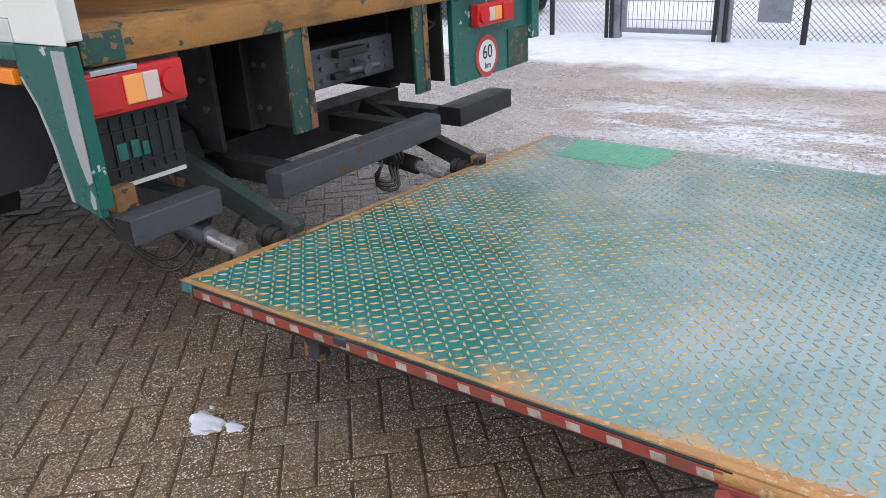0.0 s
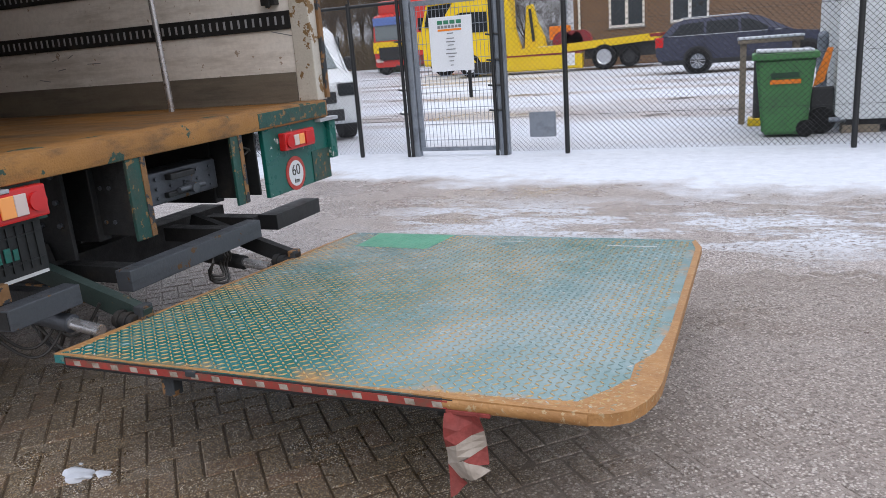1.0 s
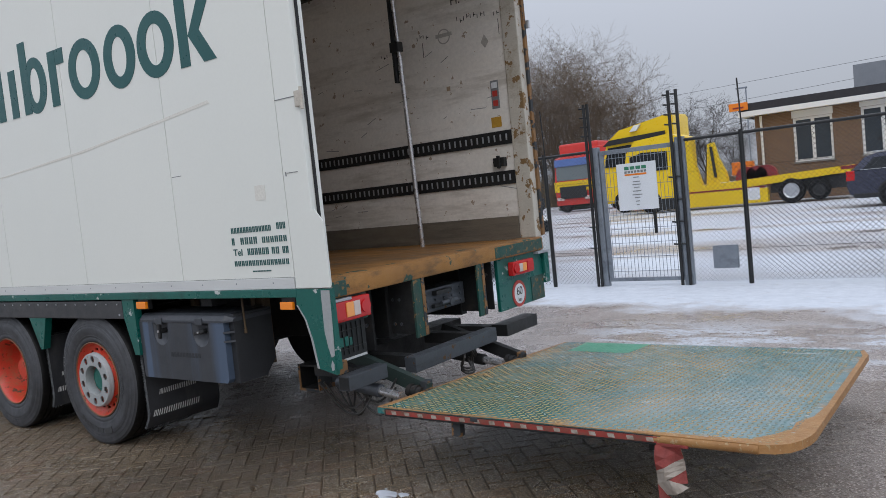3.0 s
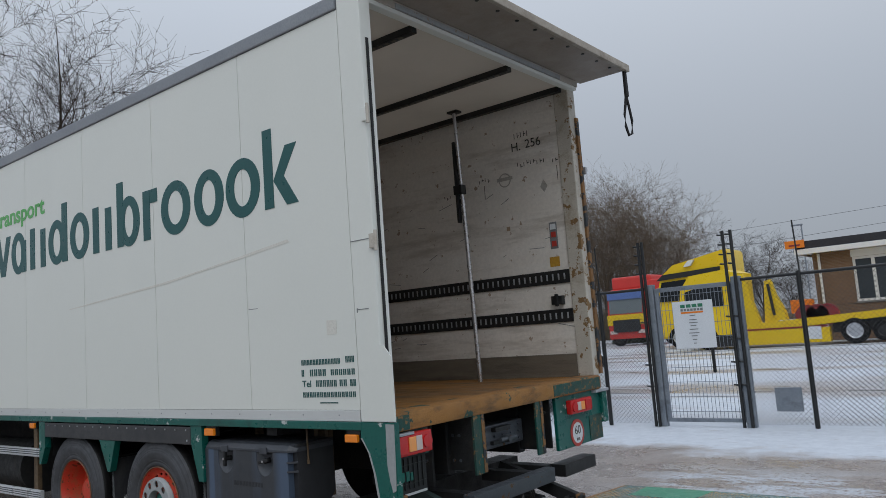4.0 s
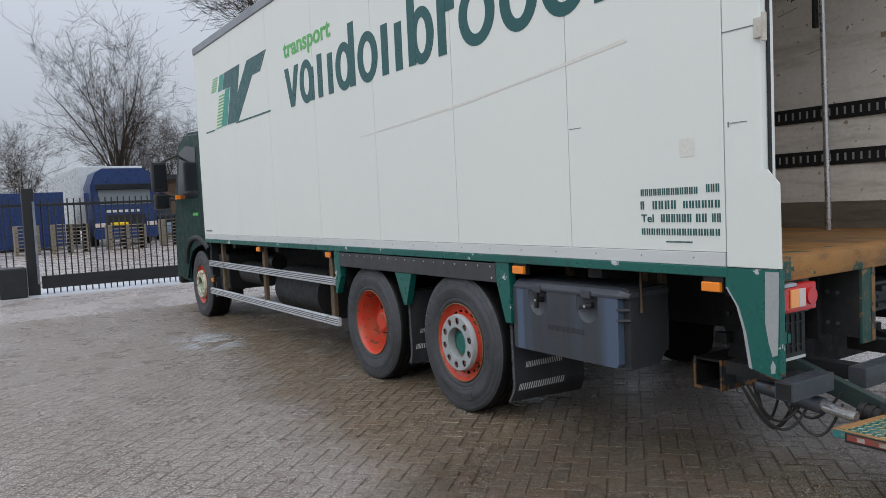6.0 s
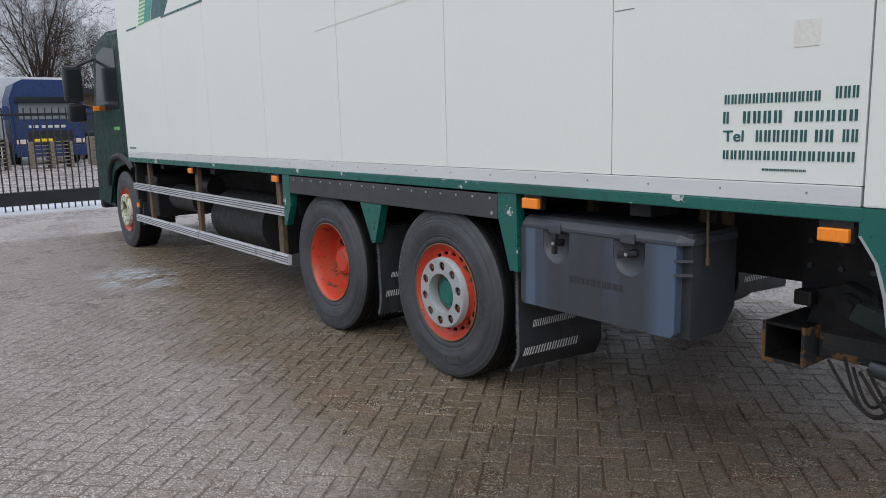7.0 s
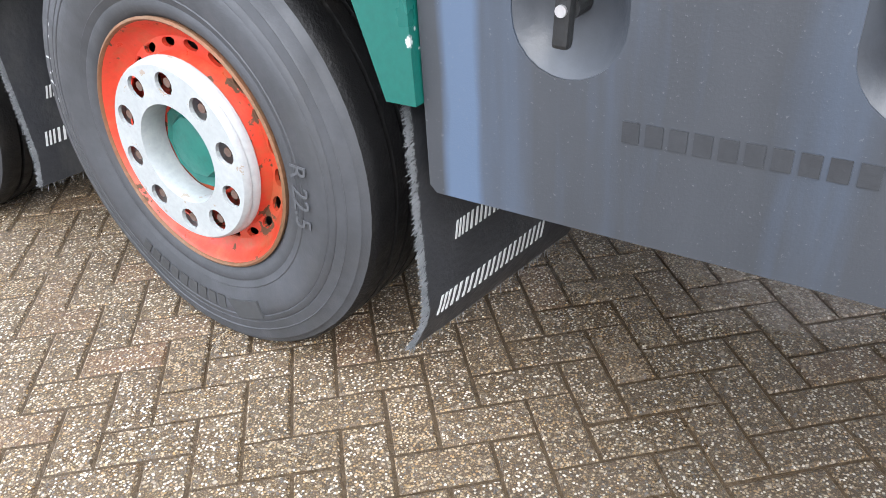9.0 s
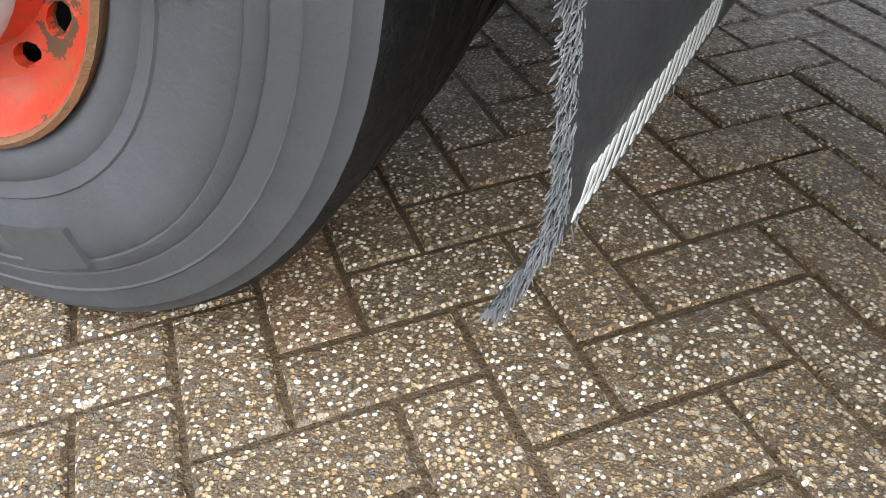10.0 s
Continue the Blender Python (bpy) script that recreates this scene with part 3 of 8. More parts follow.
    col = mixc(nt, arith(nt, "MULTIPLY", frost, span(nt, grain, 0.4, 0.6)), col, (0.47, 0.45, 0.45))
    col = mixc(nt, snow, col, white)
    nt.links.new(col, bs.inputs["Base Color"])
    r = span(nt, noise_fac(nt, pos, 1.3, 5.0, 0.65), 0.35, 0.65, 0.14, 0.42)
    nt.links.new(nd(nt, "ShaderNodeMix", {0: snow, 2: r, 3: 0.7}).outputs[0], bs.inputs["Roughness"])
    h = arith(nt, "ADD", arith(nt, "MULTIPLY", grain, 0.5), arith(nt, "ADD", arith(nt, "MULTIPLY", snow, 1.6), arith(nt, "MULTIPLY", mid, 0.8)))
    b = nd(nt, "ShaderNodeBump", {"Height": h, "Strength": 0.55, "Distance": 0.012})
    nt.links.new(b.outputs[0], bs.inputs["Normal"])
    return m


GROUND = ground_material()


def housebrick_material():
    m, nt, bs, pos = blank("brown_house_brick")
    sw = nd(nt, "ShaderNodeSeparateXYZ", {0: pos})
    vec = nd(nt, "ShaderNodeCombineXYZ", {0: sw.outputs["X"], 1: sw.outputs["Z"], 2: 0.0}).outputs[0]
    bt = nd(nt, "ShaderNodeTexBrick", {"Vector": vec, "Color1": (0.20, 0.115, 0.062, 1), "Color2": (0.145, 0.085, 0.05, 1), "Mortar": (0.24, 0.20, 0.16, 1), "Scale": 1.0, "Mortar Size": 0.006, "Brick Width": 0.21, "Row Height": 0.062})
    col = mixc(nt, span(nt, noise_fac(nt, pos, 5.0), 0.3, 0.7, 0.0, 0.5), bt.outputs["Color"], (0.17, 0.10, 0.055))
    nt.links.new(col, bs.inputs["Base Color"])
    bs.inputs["Roughness"].default_value = 0.85
    b = nd(nt, "ShaderNodeBump", {"Height": bt.outputs["Fac"], "Strength": 0.5, "Distance": 0.01})
    b.invert = True
    nt.links.new(b.outputs[0], bs.inputs["Normal"])
    return m


HOUSEBRICK = housebrick_material()

# ---- mesh helpers ----
PLACE = {}


def thing(name, base, label, category, group="", kind=""):
    ob = new(name)
    ob.empty_display_size = 0.2
    ob.location = base
    PLACE[ob] = Matrix.Translation(base)
    return tagged(ob, label, category, group, kind)


def finish(ob, parent):
    if parent is not None:
        ob.parent = parent
        ob.matrix_parent_inverse = PLACE.get(parent, Matrix()).inverted()
    return ob


def part(name, bm, material, parent=None, label="", smooth=False, kind=""):
    me = bpy.data.meshes.new(name)
    bmesh.ops.recalc_face_normals(bm, faces=bm.faces)
    bm.to_mesh(me)
    bm.free()
    me.materials.append(material)
    if smooth:
        for p in me.polygons:
            p.use_smooth = True
        me.set_sharp_from_angle(angle=radians(38))
    if name in PIECES and not kind:
        return pieces(PIECES[name], me, parent, label)
    return tagged(finish(new(name, me), parent), label, kind=kind)


PIECES = {k: k for k in ("beam_carrier", "flap_hanger", "headlamp", "step_plate", "toolbox_bracket", "wheel", "mirror_pair", "winch_drum", "mirror", "mirror_glass", "side_wall", "bare_patch", "insulator", "sticker_sign", "bin_wheel", "crane_arm", "rail", "bed_stripe", "wheel_arch", "green_tag", "white_streak", "rusty_link", "grille", "hose", "cable", "mirror_arm", "air_tank", "ratchet", "corner_hinge", "fascia", "door_line")}
PIECES.update({"name_shapes": "name_shape", "subtitle_shapes": "subtitle_shape", "address_bars": "address_bar", "emblem_stripes": "emblem_stripe", "emblem_shape": "emblem_shape", "title_shapes": "title_shape", "print_bars": "print_bar", "name_bar": "name_bar", "name_bars": "name_bar", "sign_bars": "sign_bar", "pane_shapes": "pane_shape", "spokes": "spoke", "container_ribs": "container_rib", "rail_ribs": "rail_rib", "holder_ribs": "holder_rib", "toolbox_ribs": "toolbox_rib", "moulded_print": "moulded_print", "stamps": "stamp", "brown_spots": "brown_spot", "seam_marks": "seam_mark", "pen_marks": "pen_mark", "edge_hook": "edge_hook", "mirror_backs": "mirror_back"})


def pieces(name, me, parent, label):
    """Splits a mesh into its loose pieces, one object each; gives back the first."""
    root = list(range(len(me.vertices)))
    def find(a):
        while root[a] != a:
            root[a] = root[root[a]]
            a = root[a]
        return a
    for e in me.edges:
        root[find(e.vertices[0])] = find(e.vertices[1])
    groups = {}
    for p in me.polygons:
        groups.setdefault(find(p.vertices[0]), []).append(p)
    first = None
    for polys in groups.values():
        idx = {}
        vs, fs = [], []
        for p in polys:
            f = []
            for v in p.vertices:
                if v not in idx:
                    idx[v] = len(vs)
                    vs.append(tuple(me.vertices[v].co))
                f.append(idx[v])
            fs.append(f)
        sm = bpy.data.meshes.new(name)
        sm.from_pydata(vs, [], fs)
        sm.materials.append(me.materials[0])
        if polys[0].use_smooth:
            for p in sm.polygons:
                p.use_smooth = True
            sm.set_sharp_from_angle(angle=radians(38))
        ob = tagged(finish(new(name, sm), parent), label)
        first = first or ob
    bpy.data.meshes.remove(me)
    return first


def mesh_of(name, bm, material):
    """A mesh to be shared by alike pieces."""
    me = bpy.data.meshes.new(name)
    bmesh.ops.recalc_face_normals(bm, faces=bm.faces)
    bm.to_mesh(me)
    bm.free()
    me.materials.append(material)
    return me


def soup(name, verts, faces, material, parent=None, label="", kind="", smooth=False):
    me = bpy.data.meshes.new(name)
    me.from_pydata(verts, [], faces)
    me.materials.append(material)
    if smooth:
        for p in me.polygons:
            p.use_smooth = True
    return tagged(finish(new(name, me), parent), label, kind=kind)


def box(bm, a, b, bevel=0.0, m=None):
    r = bmesh.ops.create_cube(bm, size=1.0)
    for v in r["verts"]:
        v.co = Vector([a[i] + (v.co[i] + 0.5) * (b[i] - a[i]) for i in range(3)])
    if bevel:
        edges = list({e for v in r["verts"] for e in v.link_edges})
        r2 = bmesh.ops.bevel(bm, geom=edges, offset=bevel, segments=2, affect="EDGES", profile=0.6)
        verts = list({v for f in r2["faces"] for v in f.verts} | {v for v in r["verts"] if v.is_valid})
    else:
        verts = r["verts"]
    if m is not None:
        bmesh.ops.transform(bm, matrix=m, verts=verts)
    return bm


def boxes(*pairs, bevel=0.0):
    bm = bmesh.new()
    for a, b in pairs:
        box(bm, a, b, bevel)
    return bm


def rod(bm, p, q, r, seg=12, r2=None):
    p, q = Vector(p), Vector(q)
    d = q - p
    m = Matrix.Translation((p + q) / 2) @ d.to_track_quat("Z", "Y").to_matrix().to_4x4()
    bmesh.ops.create_cone(bm, cap_ends=True, segments=seg, radius1=r, radius2=r if r2 is None else r2, depth=d.length, matrix=m)
    return bm


def rods(*rows, seg=12):
    bm = bmesh.new()
    for p, q, r in rows:
        rod(bm, p, q, r, seg)
    return bm


def prism(bm, pts, axis, d0, d1, shrink=0.0):
    """Extrudes a polygon in the plane across axis ('x': pts are y,z; 'y': x,z; 'z': x,y) from d0 to d1. shrink scales the far end."""
    def at(p, d):
        return {"x": (d, p[0], p[1]), "y": (p[0], d, p[1]), "z": (p[0], p[1], d)}[axis]
    cx, cy = sum(p[0] for p in pts) / len(pts), sum(p[1] for p in pts) / len(pts)
    far = [(cx + (p[0] - cx) * (1 - shrink), cy + (p[1] - cy) * (1 - shrink)) for p in pts]
    v0 = [bm.verts.new(at(p, d0)) for p in pts]
    v1 = [bm.verts.new(at(p, d1)) for p in far]
    bm.faces.new(v0)
    bm.faces.new(v1[::-1])
    n = len(pts)
    for i in range(n):
        bm.faces.new((v0[i], v0[(i + 1) % n], v1[(i + 1) % n], v1[i]))
    return bm


def lathe(bm, profile, centre, seg=48, closed=False):
    """Turns (radius, depth) rows about an axis along y through centre (x, z)."""
    rings = []
    for r, y in profile:
        rings.append([bm.verts.new((centre[0] + r * math.cos(2 * math.pi * i / seg), y, centre[1] + r * math.sin(2 * math.pi * i / seg))) for i in range(seg)])
    pairs = list(zip(rings, rings[1:])) + ([(rings[-1], rings[0])] if closed else [])
    for a, b in pairs:
        for i in range(seg):
            j = (i + 1) % seg
            bm.faces.new((a[i], a[j], b[j], b[i]))
    return bm


def ring_of(cx, cz, r, n, turn=0.0, rz=None):
    return [(cx + r * math.cos(2 * math.pi * i / n + turn), cz + (rz or r) * math.sin(2 * math.pi * i / n + turn)) for i in range(n)]


def pierced(bm, loops, y0, y1):
    """A plate across y with an outline and holes."""
    edges = []
    for pts in loops:
        vs = [bm.verts.new((p[0], y0, p[1])) for p in pts]
        edges += [bm.edges.new((vs[i], vs[(i + 1) % len(vs)])) for i in range(len(vs))]
    got = bmesh.ops.triangle_fill(bm, use_beauty=True, edges=edges)
    faces = [g for g in got["geom"] if isinstance(g, bmesh.types.BMFace)]
    ext = bmesh.ops.extrude_face_region(bm, geom=faces)
    for g in ext["geom"]:
        if isinstance(g, bmesh.types.BMVert):
            g.co.y = y1
    return bm


def sweep(bm, pts, r, seg=8):
    """A round hose along a line of points."""
    pts = [Vector(p) for p in pts]
    rings = []
    for i, p in enumerate(pts):
        d = (pts[min(i + 1, len(pts) - 1)] - pts[max(i - 1, 0)]).normalized()
        q = d.to_track_quat("Z", "Y")
        rings.append([bm.verts.new(p + q @ Vector((r * math.cos(2 * math.pi * k / seg), r * math.sin(2 * math.pi * k / seg), 0))) for k in range(seg)])
    for a, b in zip(rings, rings[1:]):
        for k in range(seg):
            bm.faces.new((a[k], a[(k + 1) % seg], b[(k + 1) % seg], b[k]))
    bm.faces.new(rings[0][::-1])
    bm.faces.new(rings[-1])
    return bm


def hanging(p, q, drop, n=12, side=0.0):
    p, q = Vector(p), Vector(q)
    return [p.lerp(q, i / n) + Vector((side * math.sin(math.pi * i / n), 0, -drop * math.sin(math.pi * i / n))) for i in range(n + 1)]


def words(text, size, m, material, parent, name="lettering", label="", bold=0.0):
    cu = bpy.data.curves.new(name, "FONT")
    cu.body, cu.size, cu.align_x, cu.align_y, cu.extrude = text, size, "CENTER", "CENTER", 0.0008
    cu.offset = bold
    tmp = bpy.data.objects.new(name, cu)
    scene.collection.objects.link(tmp)
    me = bpy.data.meshes.new_from_object(tmp.evaluated_get(bpy.context.evaluated_depsgraph_get()))
    bpy.data.objects.remove(tmp)
    me.transform(m)
    me.materials.append(material)
    return tagged(finish(new(name, me), parent), label)


FACE_Y = pose(0, 0, 0, 90, 0, 0)
FACE_X = pose(0, 0, 0, 90, 0, 90)

# ---- ground and paving ----
PX0, PX1, PY0, PY1 = -12.5, 2.5, -2.2, 4.0


def ground_sheet():
    xs, ys = [-600, PX0, PX1, 600], [-600, PY0, PY1, 900]
    bm = bmesh.new()
    def quad(x0, x1, y0, y1, z):
        bm.faces.new([bm.verts.new(c) for c in ((x0, y0, z), (x1, y0, z), (x1, y1, z), (x0, y1, z))])
    for i in range(3):
        for j in range(3):
            if (i, j) != (1, 1):
                quad(xs[i], xs[i + 1], ys[j], ys[j + 1], -0.004)
    quad(PX0, PX1, PY0, PY1, -0.0047)
    for x in (PX0, PX1):
        bm.faces.new([bm.verts.new(c) for c in ((x, PY0, -0.0047), (x, PY1, -0.0047), (x, PY1, -0.004), (x, PY0, -0.004))])
    for y in (PY0, PY1):
        bm.faces.new([bm.verts.new(c) for c in ((PX0, y, -0.0047), (PX1, y, -0.0047), (PX1, y, -0.004), (PX0, y, -0.004))])
    me = bpy.data.meshes.new("ground")
    bm.to_mesh(me)
    bm.free()
    me.materials.append(GROUND)
    me.materials.append(JOINT)
    for p in me.polygons:
        if abs(p.center.z + 0.0047) < 1e-4:
            p.material_index = 1
    return tagged(new("ground", me), "wet grey asphalt yard with snow lying beyond the fence", "ground", kind="structure")


ground_sheet()

# ---- the lorry: box body ----
truck = thing("box_truck", (-6.5, 2.6, 0.0), "white box lorry with dark green trim and open rear", "truck")
Y0, Y1, XR, XF, ZB, ZT = 1.33, 3.86, -2.55, -10.5, 1.06, 3.47
SEAMS = [XF, -9.05, -7.97, -6.87, -5.79, -4.735, -3.68, -2.735]
for i in range(len(SEAMS) - 1):
    a, b = SEAMS[i], SEAMS[i + 1]
    bm = boxes(((a + 0.0022, Y0, ZB + 0.062), (b - 0.0022, Y0 + 0.03, ZT - 0.085)), bevel=0.0015)
    panel = part("side_panel", bm, WHITE, truck)
    if i == 5:
        part("panel_scratch", boxes(((-3.67, Y0 - 0.001, 1.735), (-3.58, Y0 + 0.004, 1.739))), GREYINK, panel)
part("side_core", boxes(((XF + 0.01, Y0 + 0.012, ZB + 0.03), (-2.74, Y0 + 0.035, ZT - 0.08))), DARK, truck)
foot = part("foot_rail", boxes(((XF, Y0 - 0.004, ZB), (-2.738, Y0 + 0.03, ZB + 0.060)), bevel=0.003), FOOTALU, truck, "pale aluminium foot rail with rivets")
bm = bmesh.new()
for k in range(26):
    rod(bm, (XF + 0.1 + 0.30 * k, Y0 - 0.006, ZB + 0.034), (XF + 0.1 + 0.30 * k, Y0, ZB + 0.034), 0.004, 8)
part("rivets", bm, GREYWALL, foot, kind="stuff")
part("bottom_rail", boxes(((XF, Y0 - 0.012, ZB - 0.045), (-2.725, Y0 + 0.05, ZB - 0.001)), bevel=0.004), GREEN, truck, "dark green bottom rail, scratched")
part("roof_rail", boxes(((XF, Y0 - 0.014, ZT - 0.082), (-2.74, Y0 + 0.06, ZT + 0.004)), bevel=0.008), ROOFRAIL, truck, "grey roof edge rail")
part("roof", boxes(((XF, Y0 + 0.05, ZT - 0.050), (XR, Y1 - 0.02, ZT - 0.004))), GRPROOF, truck, "pale translucent roof sheet")
part("front_wall", boxes(((XF - 0.03, Y0 + 0.004, ZB), (XF - 0.002, Y1, ZT)), bevel=0.004), WHITE, truck)
part("side_panel_far", boxes(((XF, Y1 - 0.03, ZB), (XR - 0.18, Y1, ZT))), WHITE, truck)
# rear corner frame on the near side
rf = part("rear_frame", boxes(((-2.730, Y0 - 0.006, ZB), (-2.555, Y0 + 0.085, ZT - 0.006)), bevel=0.006), WHITE, truck, "white rear corner post with chipped edge")
part("edge_trim", boxes(((-2.553, Y0 + 0.030, ZB + 0.2), (-2.546, Y0 + 0.05, ZT - 0.3)), bevel=0.003), DARK, rf)
bm = bmesh.new()
prism(bm, [(-2.60, ZB + 0.004), (-2.475, ZB + 0.004), (-2.478, 1.40), (-2.53, 1.462), (-2.60, 1.462)], "y", Y0 - 0.012, Y0 - 0.0065)
part("lip_plate", bm, WHITE, truck, "white steel lip plate with bent corner")
for z, col in ((2.02, POSTW), (2.72, WHITE)):
    hinge = part("hinge", boxes(((-2.575, Y0 - 0.022, z - 0.04), (-2.525, Y0 - 0.0065, z + 0.04)), bevel=0.005), col, rf)
    part("hinge_pin", rods(((-2.530, Y0 - 0.015, z - 0.055), (-2.530, Y0 - 0.015, z + 0.055), 0.010)), POSTW, hinge)
bm = boxes(((-2.73, Y0 - 0.0085, 2.035), (-2.56, Y0 - 0.0062, 2.039)), ((-2.70, Y0 - 0.0085, 1.66), (-2.62, Y0 - 0.0062, 1.663)), ((-2.71, Y0 - 0.0085, 1.645), (-2.704, Y0 - 0.0062, 1.668)))
part("seam_marks", bm, GREYINK, rf)
bm = bmesh.new()
prism(bm, [(-2.735, ZB - 0.002), (-2.735, 0.975), (-2.685, 0.90), (-2.655, 0.80), (-2.63, 0.645), (-2.50, 0.615), (-2.485, ZB - 0.002)], "y", Y0 - 0.010, Y0 + 0.012)
gs = part("corner_skirt", bm, GREEN, truck, "green corner skirt, paint chipped to white")
bm = bmesh.new()
for pts in ([(-2.548, 1.05), (-2.488, 1.05), (-2.492, 0.9), (-2.497, 0.76), (-2.500, 0.715), (-2.522, 0.705), (-2.538, 0.76), (-2.552, 0.84), (-2.550, 0.95)], [(-2.735, 0.975), (-2.685, 0.90), (-2.655, 0.80), (-2.63, 0.645), (-2.615, 0.641), (-2.640, 0.79), (-2.673, 0.895), (-2.726, 0.975)], [(-2.522, 0.690), (-2.508, 0.668), (-2.512, 0.640), (-2.528, 0.636), (-2.532, 0.660)]):
    prism(bm, pts, "y", Y0 - 0.0125, Y0 - 0.0095)
part("bare_patch", bm, RINGW, gs, "patches of bare white primer")
part("skirt_return", boxes(((-2.50, Y0 - 0.008, 0.64), (-2.49, Y0 + 0.028, ZB - 0.002))), GREEN, truck)

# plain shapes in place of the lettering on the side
YL = Y0 - 0.003


def ringshape(bm, cx, cz, rx, rz, th, n=20):
    pierced(bm, [ring_of(cx, cz, rx, n, 0, rz), ring_of(cx, cz, rx - th, n, 0, rz - th * 0.8)[::-1]], YL, Y0 + 0.001)


def stem(bm, x0, x1, z0, z1, lift=0.0007):
    prism(bm, [(x0, z0), (x1, z0), (x1, z1), (x0, z1)], "y", YL - lift, Y0 + 0.001)


def fitted_words(text, x0, x1, z0, z1, y, material, parent, name, bold=0.0025):
    """Letters stretched into a given width and height."""
    ob = words(text, 0.1, pose(0, 0, 0, 90, 0, 0), material, parent, name, "", bold)
    xs, zs = [v.co.x for v in ob.data.vertices], [v.co.z for v in ob.data.vertices]
    sx, sz = (x1 - x0) / (max(xs) - min(xs)), (z1 - z0) / (max(zs) - min(zs))
    for v in ob.data.vertices:
        v.co = (x0 + (v.co.x - min(xs)) * sx, y + v.co.y, z0 + (v.co.z - min(zs)) * sz)
    return ob


ZL, ZX, ZA, TH = 2.335, 2.70, 2.832, 0.090
bm = bmesh.new()
prism(bm, [(-7.516, ZX), (-7.42, ZX), (-7.352, 2.46), (-7.275, ZX), (-7.181, ZX), (-7.300, ZL), (-7.395, ZL)], "y", YL, Y0 + 0.001)
for cx, rx in ((-7.015, 0.150), (-6.255, 0.156), (-5.851, 0.163), (-5.070, 0.152), (-4.444, 0.184), (-4.045, 0.168), (-3.676, 0.178)):
    ringshape(bm, cx, 2.515, rx, 0.192, TH, 28)
for x0, x1, z1 in ((-6.945, -6.853, 2.62), (-6.769, -6.675, ZX), (-6.562, -6.468, 2.67), (-6.158, -6.062, ZA), (-5.626, -5.530, ZX), (-5.428, -5.332, 2.67), (-5.246, -5.150, ZA), (-4.869, -4.775, ZX), (-3.457, -3.370, ZA)):
    stem(bm, x0, x1, ZL, z1)
stem(bm, -4.772, -4.674, 2.60, ZX)
prism(bm, [(-3.366, 2.50), (-3.245, ZX), (-3.140, ZX), (-3.268, 2.515), (-3.143, ZL), (-3.250, ZL)], "y", YL, Y0 + 0.001)
part("name_shapes", bm, LETTERG, truck, "dark green painted shapes")
fitted_words("transport", -7.517, -6.475, 2.752, 2.936, YL + 0.001, LETTERL, truck, "painted_word")
bm = bmesh.new()
prism(bm, [(-9.322, 2.972), (-8.770, 2.980), (-8.902, 2.677), (-8.537, 2.972), (-8.008, 2.980), (-8.212, 2.798), (-8.394, 2.798), (-8.912, 2.384), (-9.294, 2.384), (-9.114, 2.788), (-9.397, 2.793)], "y", YL, Y0 + 0.001)
prism(bm, [(-7.992, 2.980), (-7.957, 2.980), (-8.160, 2.798), (-8.195, 2.798)], "y", YL, Y0 + 0.001)
prism(bm, [(-10.143, 2.366), (-9.795, 2.366), (-9.795, 2.382), (-10.143, 2.382)], "y", YL, Y0 + 0.001)
prism(bm, [(-9.0, 2.364), (-7.929, 2.364), (-7.929, 2.381), (-9.0, 2.381)], "y", YL, Y0 + 0.001)
part("emblem_shape", bm, LETTERG, truck)
bm = bmesh.new()
for k in range(6):
    z, x0 = 2.815 + 0.028 * k, -9.838 + 0.017 * k
    prism(bm, [(x0, z), (x0 + 0.19, z), (x0 + 0.196, z + 0.013), (x0 + 0.006, z + 0.013)], "y", YL, Y0 + 0.001)
for k in range(11):
    z, x0 = 2.378 + 0.035 * k, -9.726 + 0.0175 * k
    prism(bm, [(x0, z), (x0 + 0.20, z), (x0 + 0.207, z + 0.016), (x0 + 0.007, z + 0.016)], "y", YL, Y0 + 0.001)
part("emblem_stripes", bm, LETTERL, truck)
bm = bmesh.new()
prism(bm, [(-9.312, 2.780), (-9.150, 2.786), (-9.316, 2.384), (-9.518, 2.384)], "y", YL, Y0 + 0.001)
prism(bm, [(-9.479, 2.970), (-9.344, 2.970), (-9.419, 2.796), (-9.581, 2.792)], "y", YL, Y0 + 0.001)
part("emblem_shape", bm, LETTERT, truck)
# bars in place of the address lines
bm = bmesh.new()
for x0, x1, n, z0, z1 in ((-3.197, -2.868, 13, 1.375, 1.406), (-2.830, -2.757, 3, 1.380, 1.415), (-3.200, -3.172, 1, 1.311, 1.350), (-3.128, -2.985, 4, 1.311, 1.350), (-2.953, -2.754, 6, 1.313, 1.346), (-3.080, -2.903, 6, 1.251, 1.288), (-2.886, -2.822, 2, 1.251, 1.288), (-2.803, -2.752, 2, 1.251, 1.288), (-3.197, -2.757, 15, 1.192, 1.222), (-3.053, -2.905, 12, 1.158, 1.165)):
    for k in range(n):
        a = x0 + (x1 - x0) * k / n
        w = (x1 - x0) / n
        for q in (0.06, 0.50):
            box(bm, (a + w * q, YL, z0), (a + w * (q + 0.24), Y0 + 0.002, z1))
part("address_bars", bm, LETTERG, truck, "dark green bars of small print")
fitted_words("Tel", -3.197, -3.122, 1.251, 1.288, YL + 0.001, LETTERG, truck, "painted_word", 0.001)
part("tape_mark", boxes(((-2.965, YL + 0.001, 1.54), (-2.885, Y0 + 0.002, 1.62))), STAIN, truck)
bm = bmesh.new()
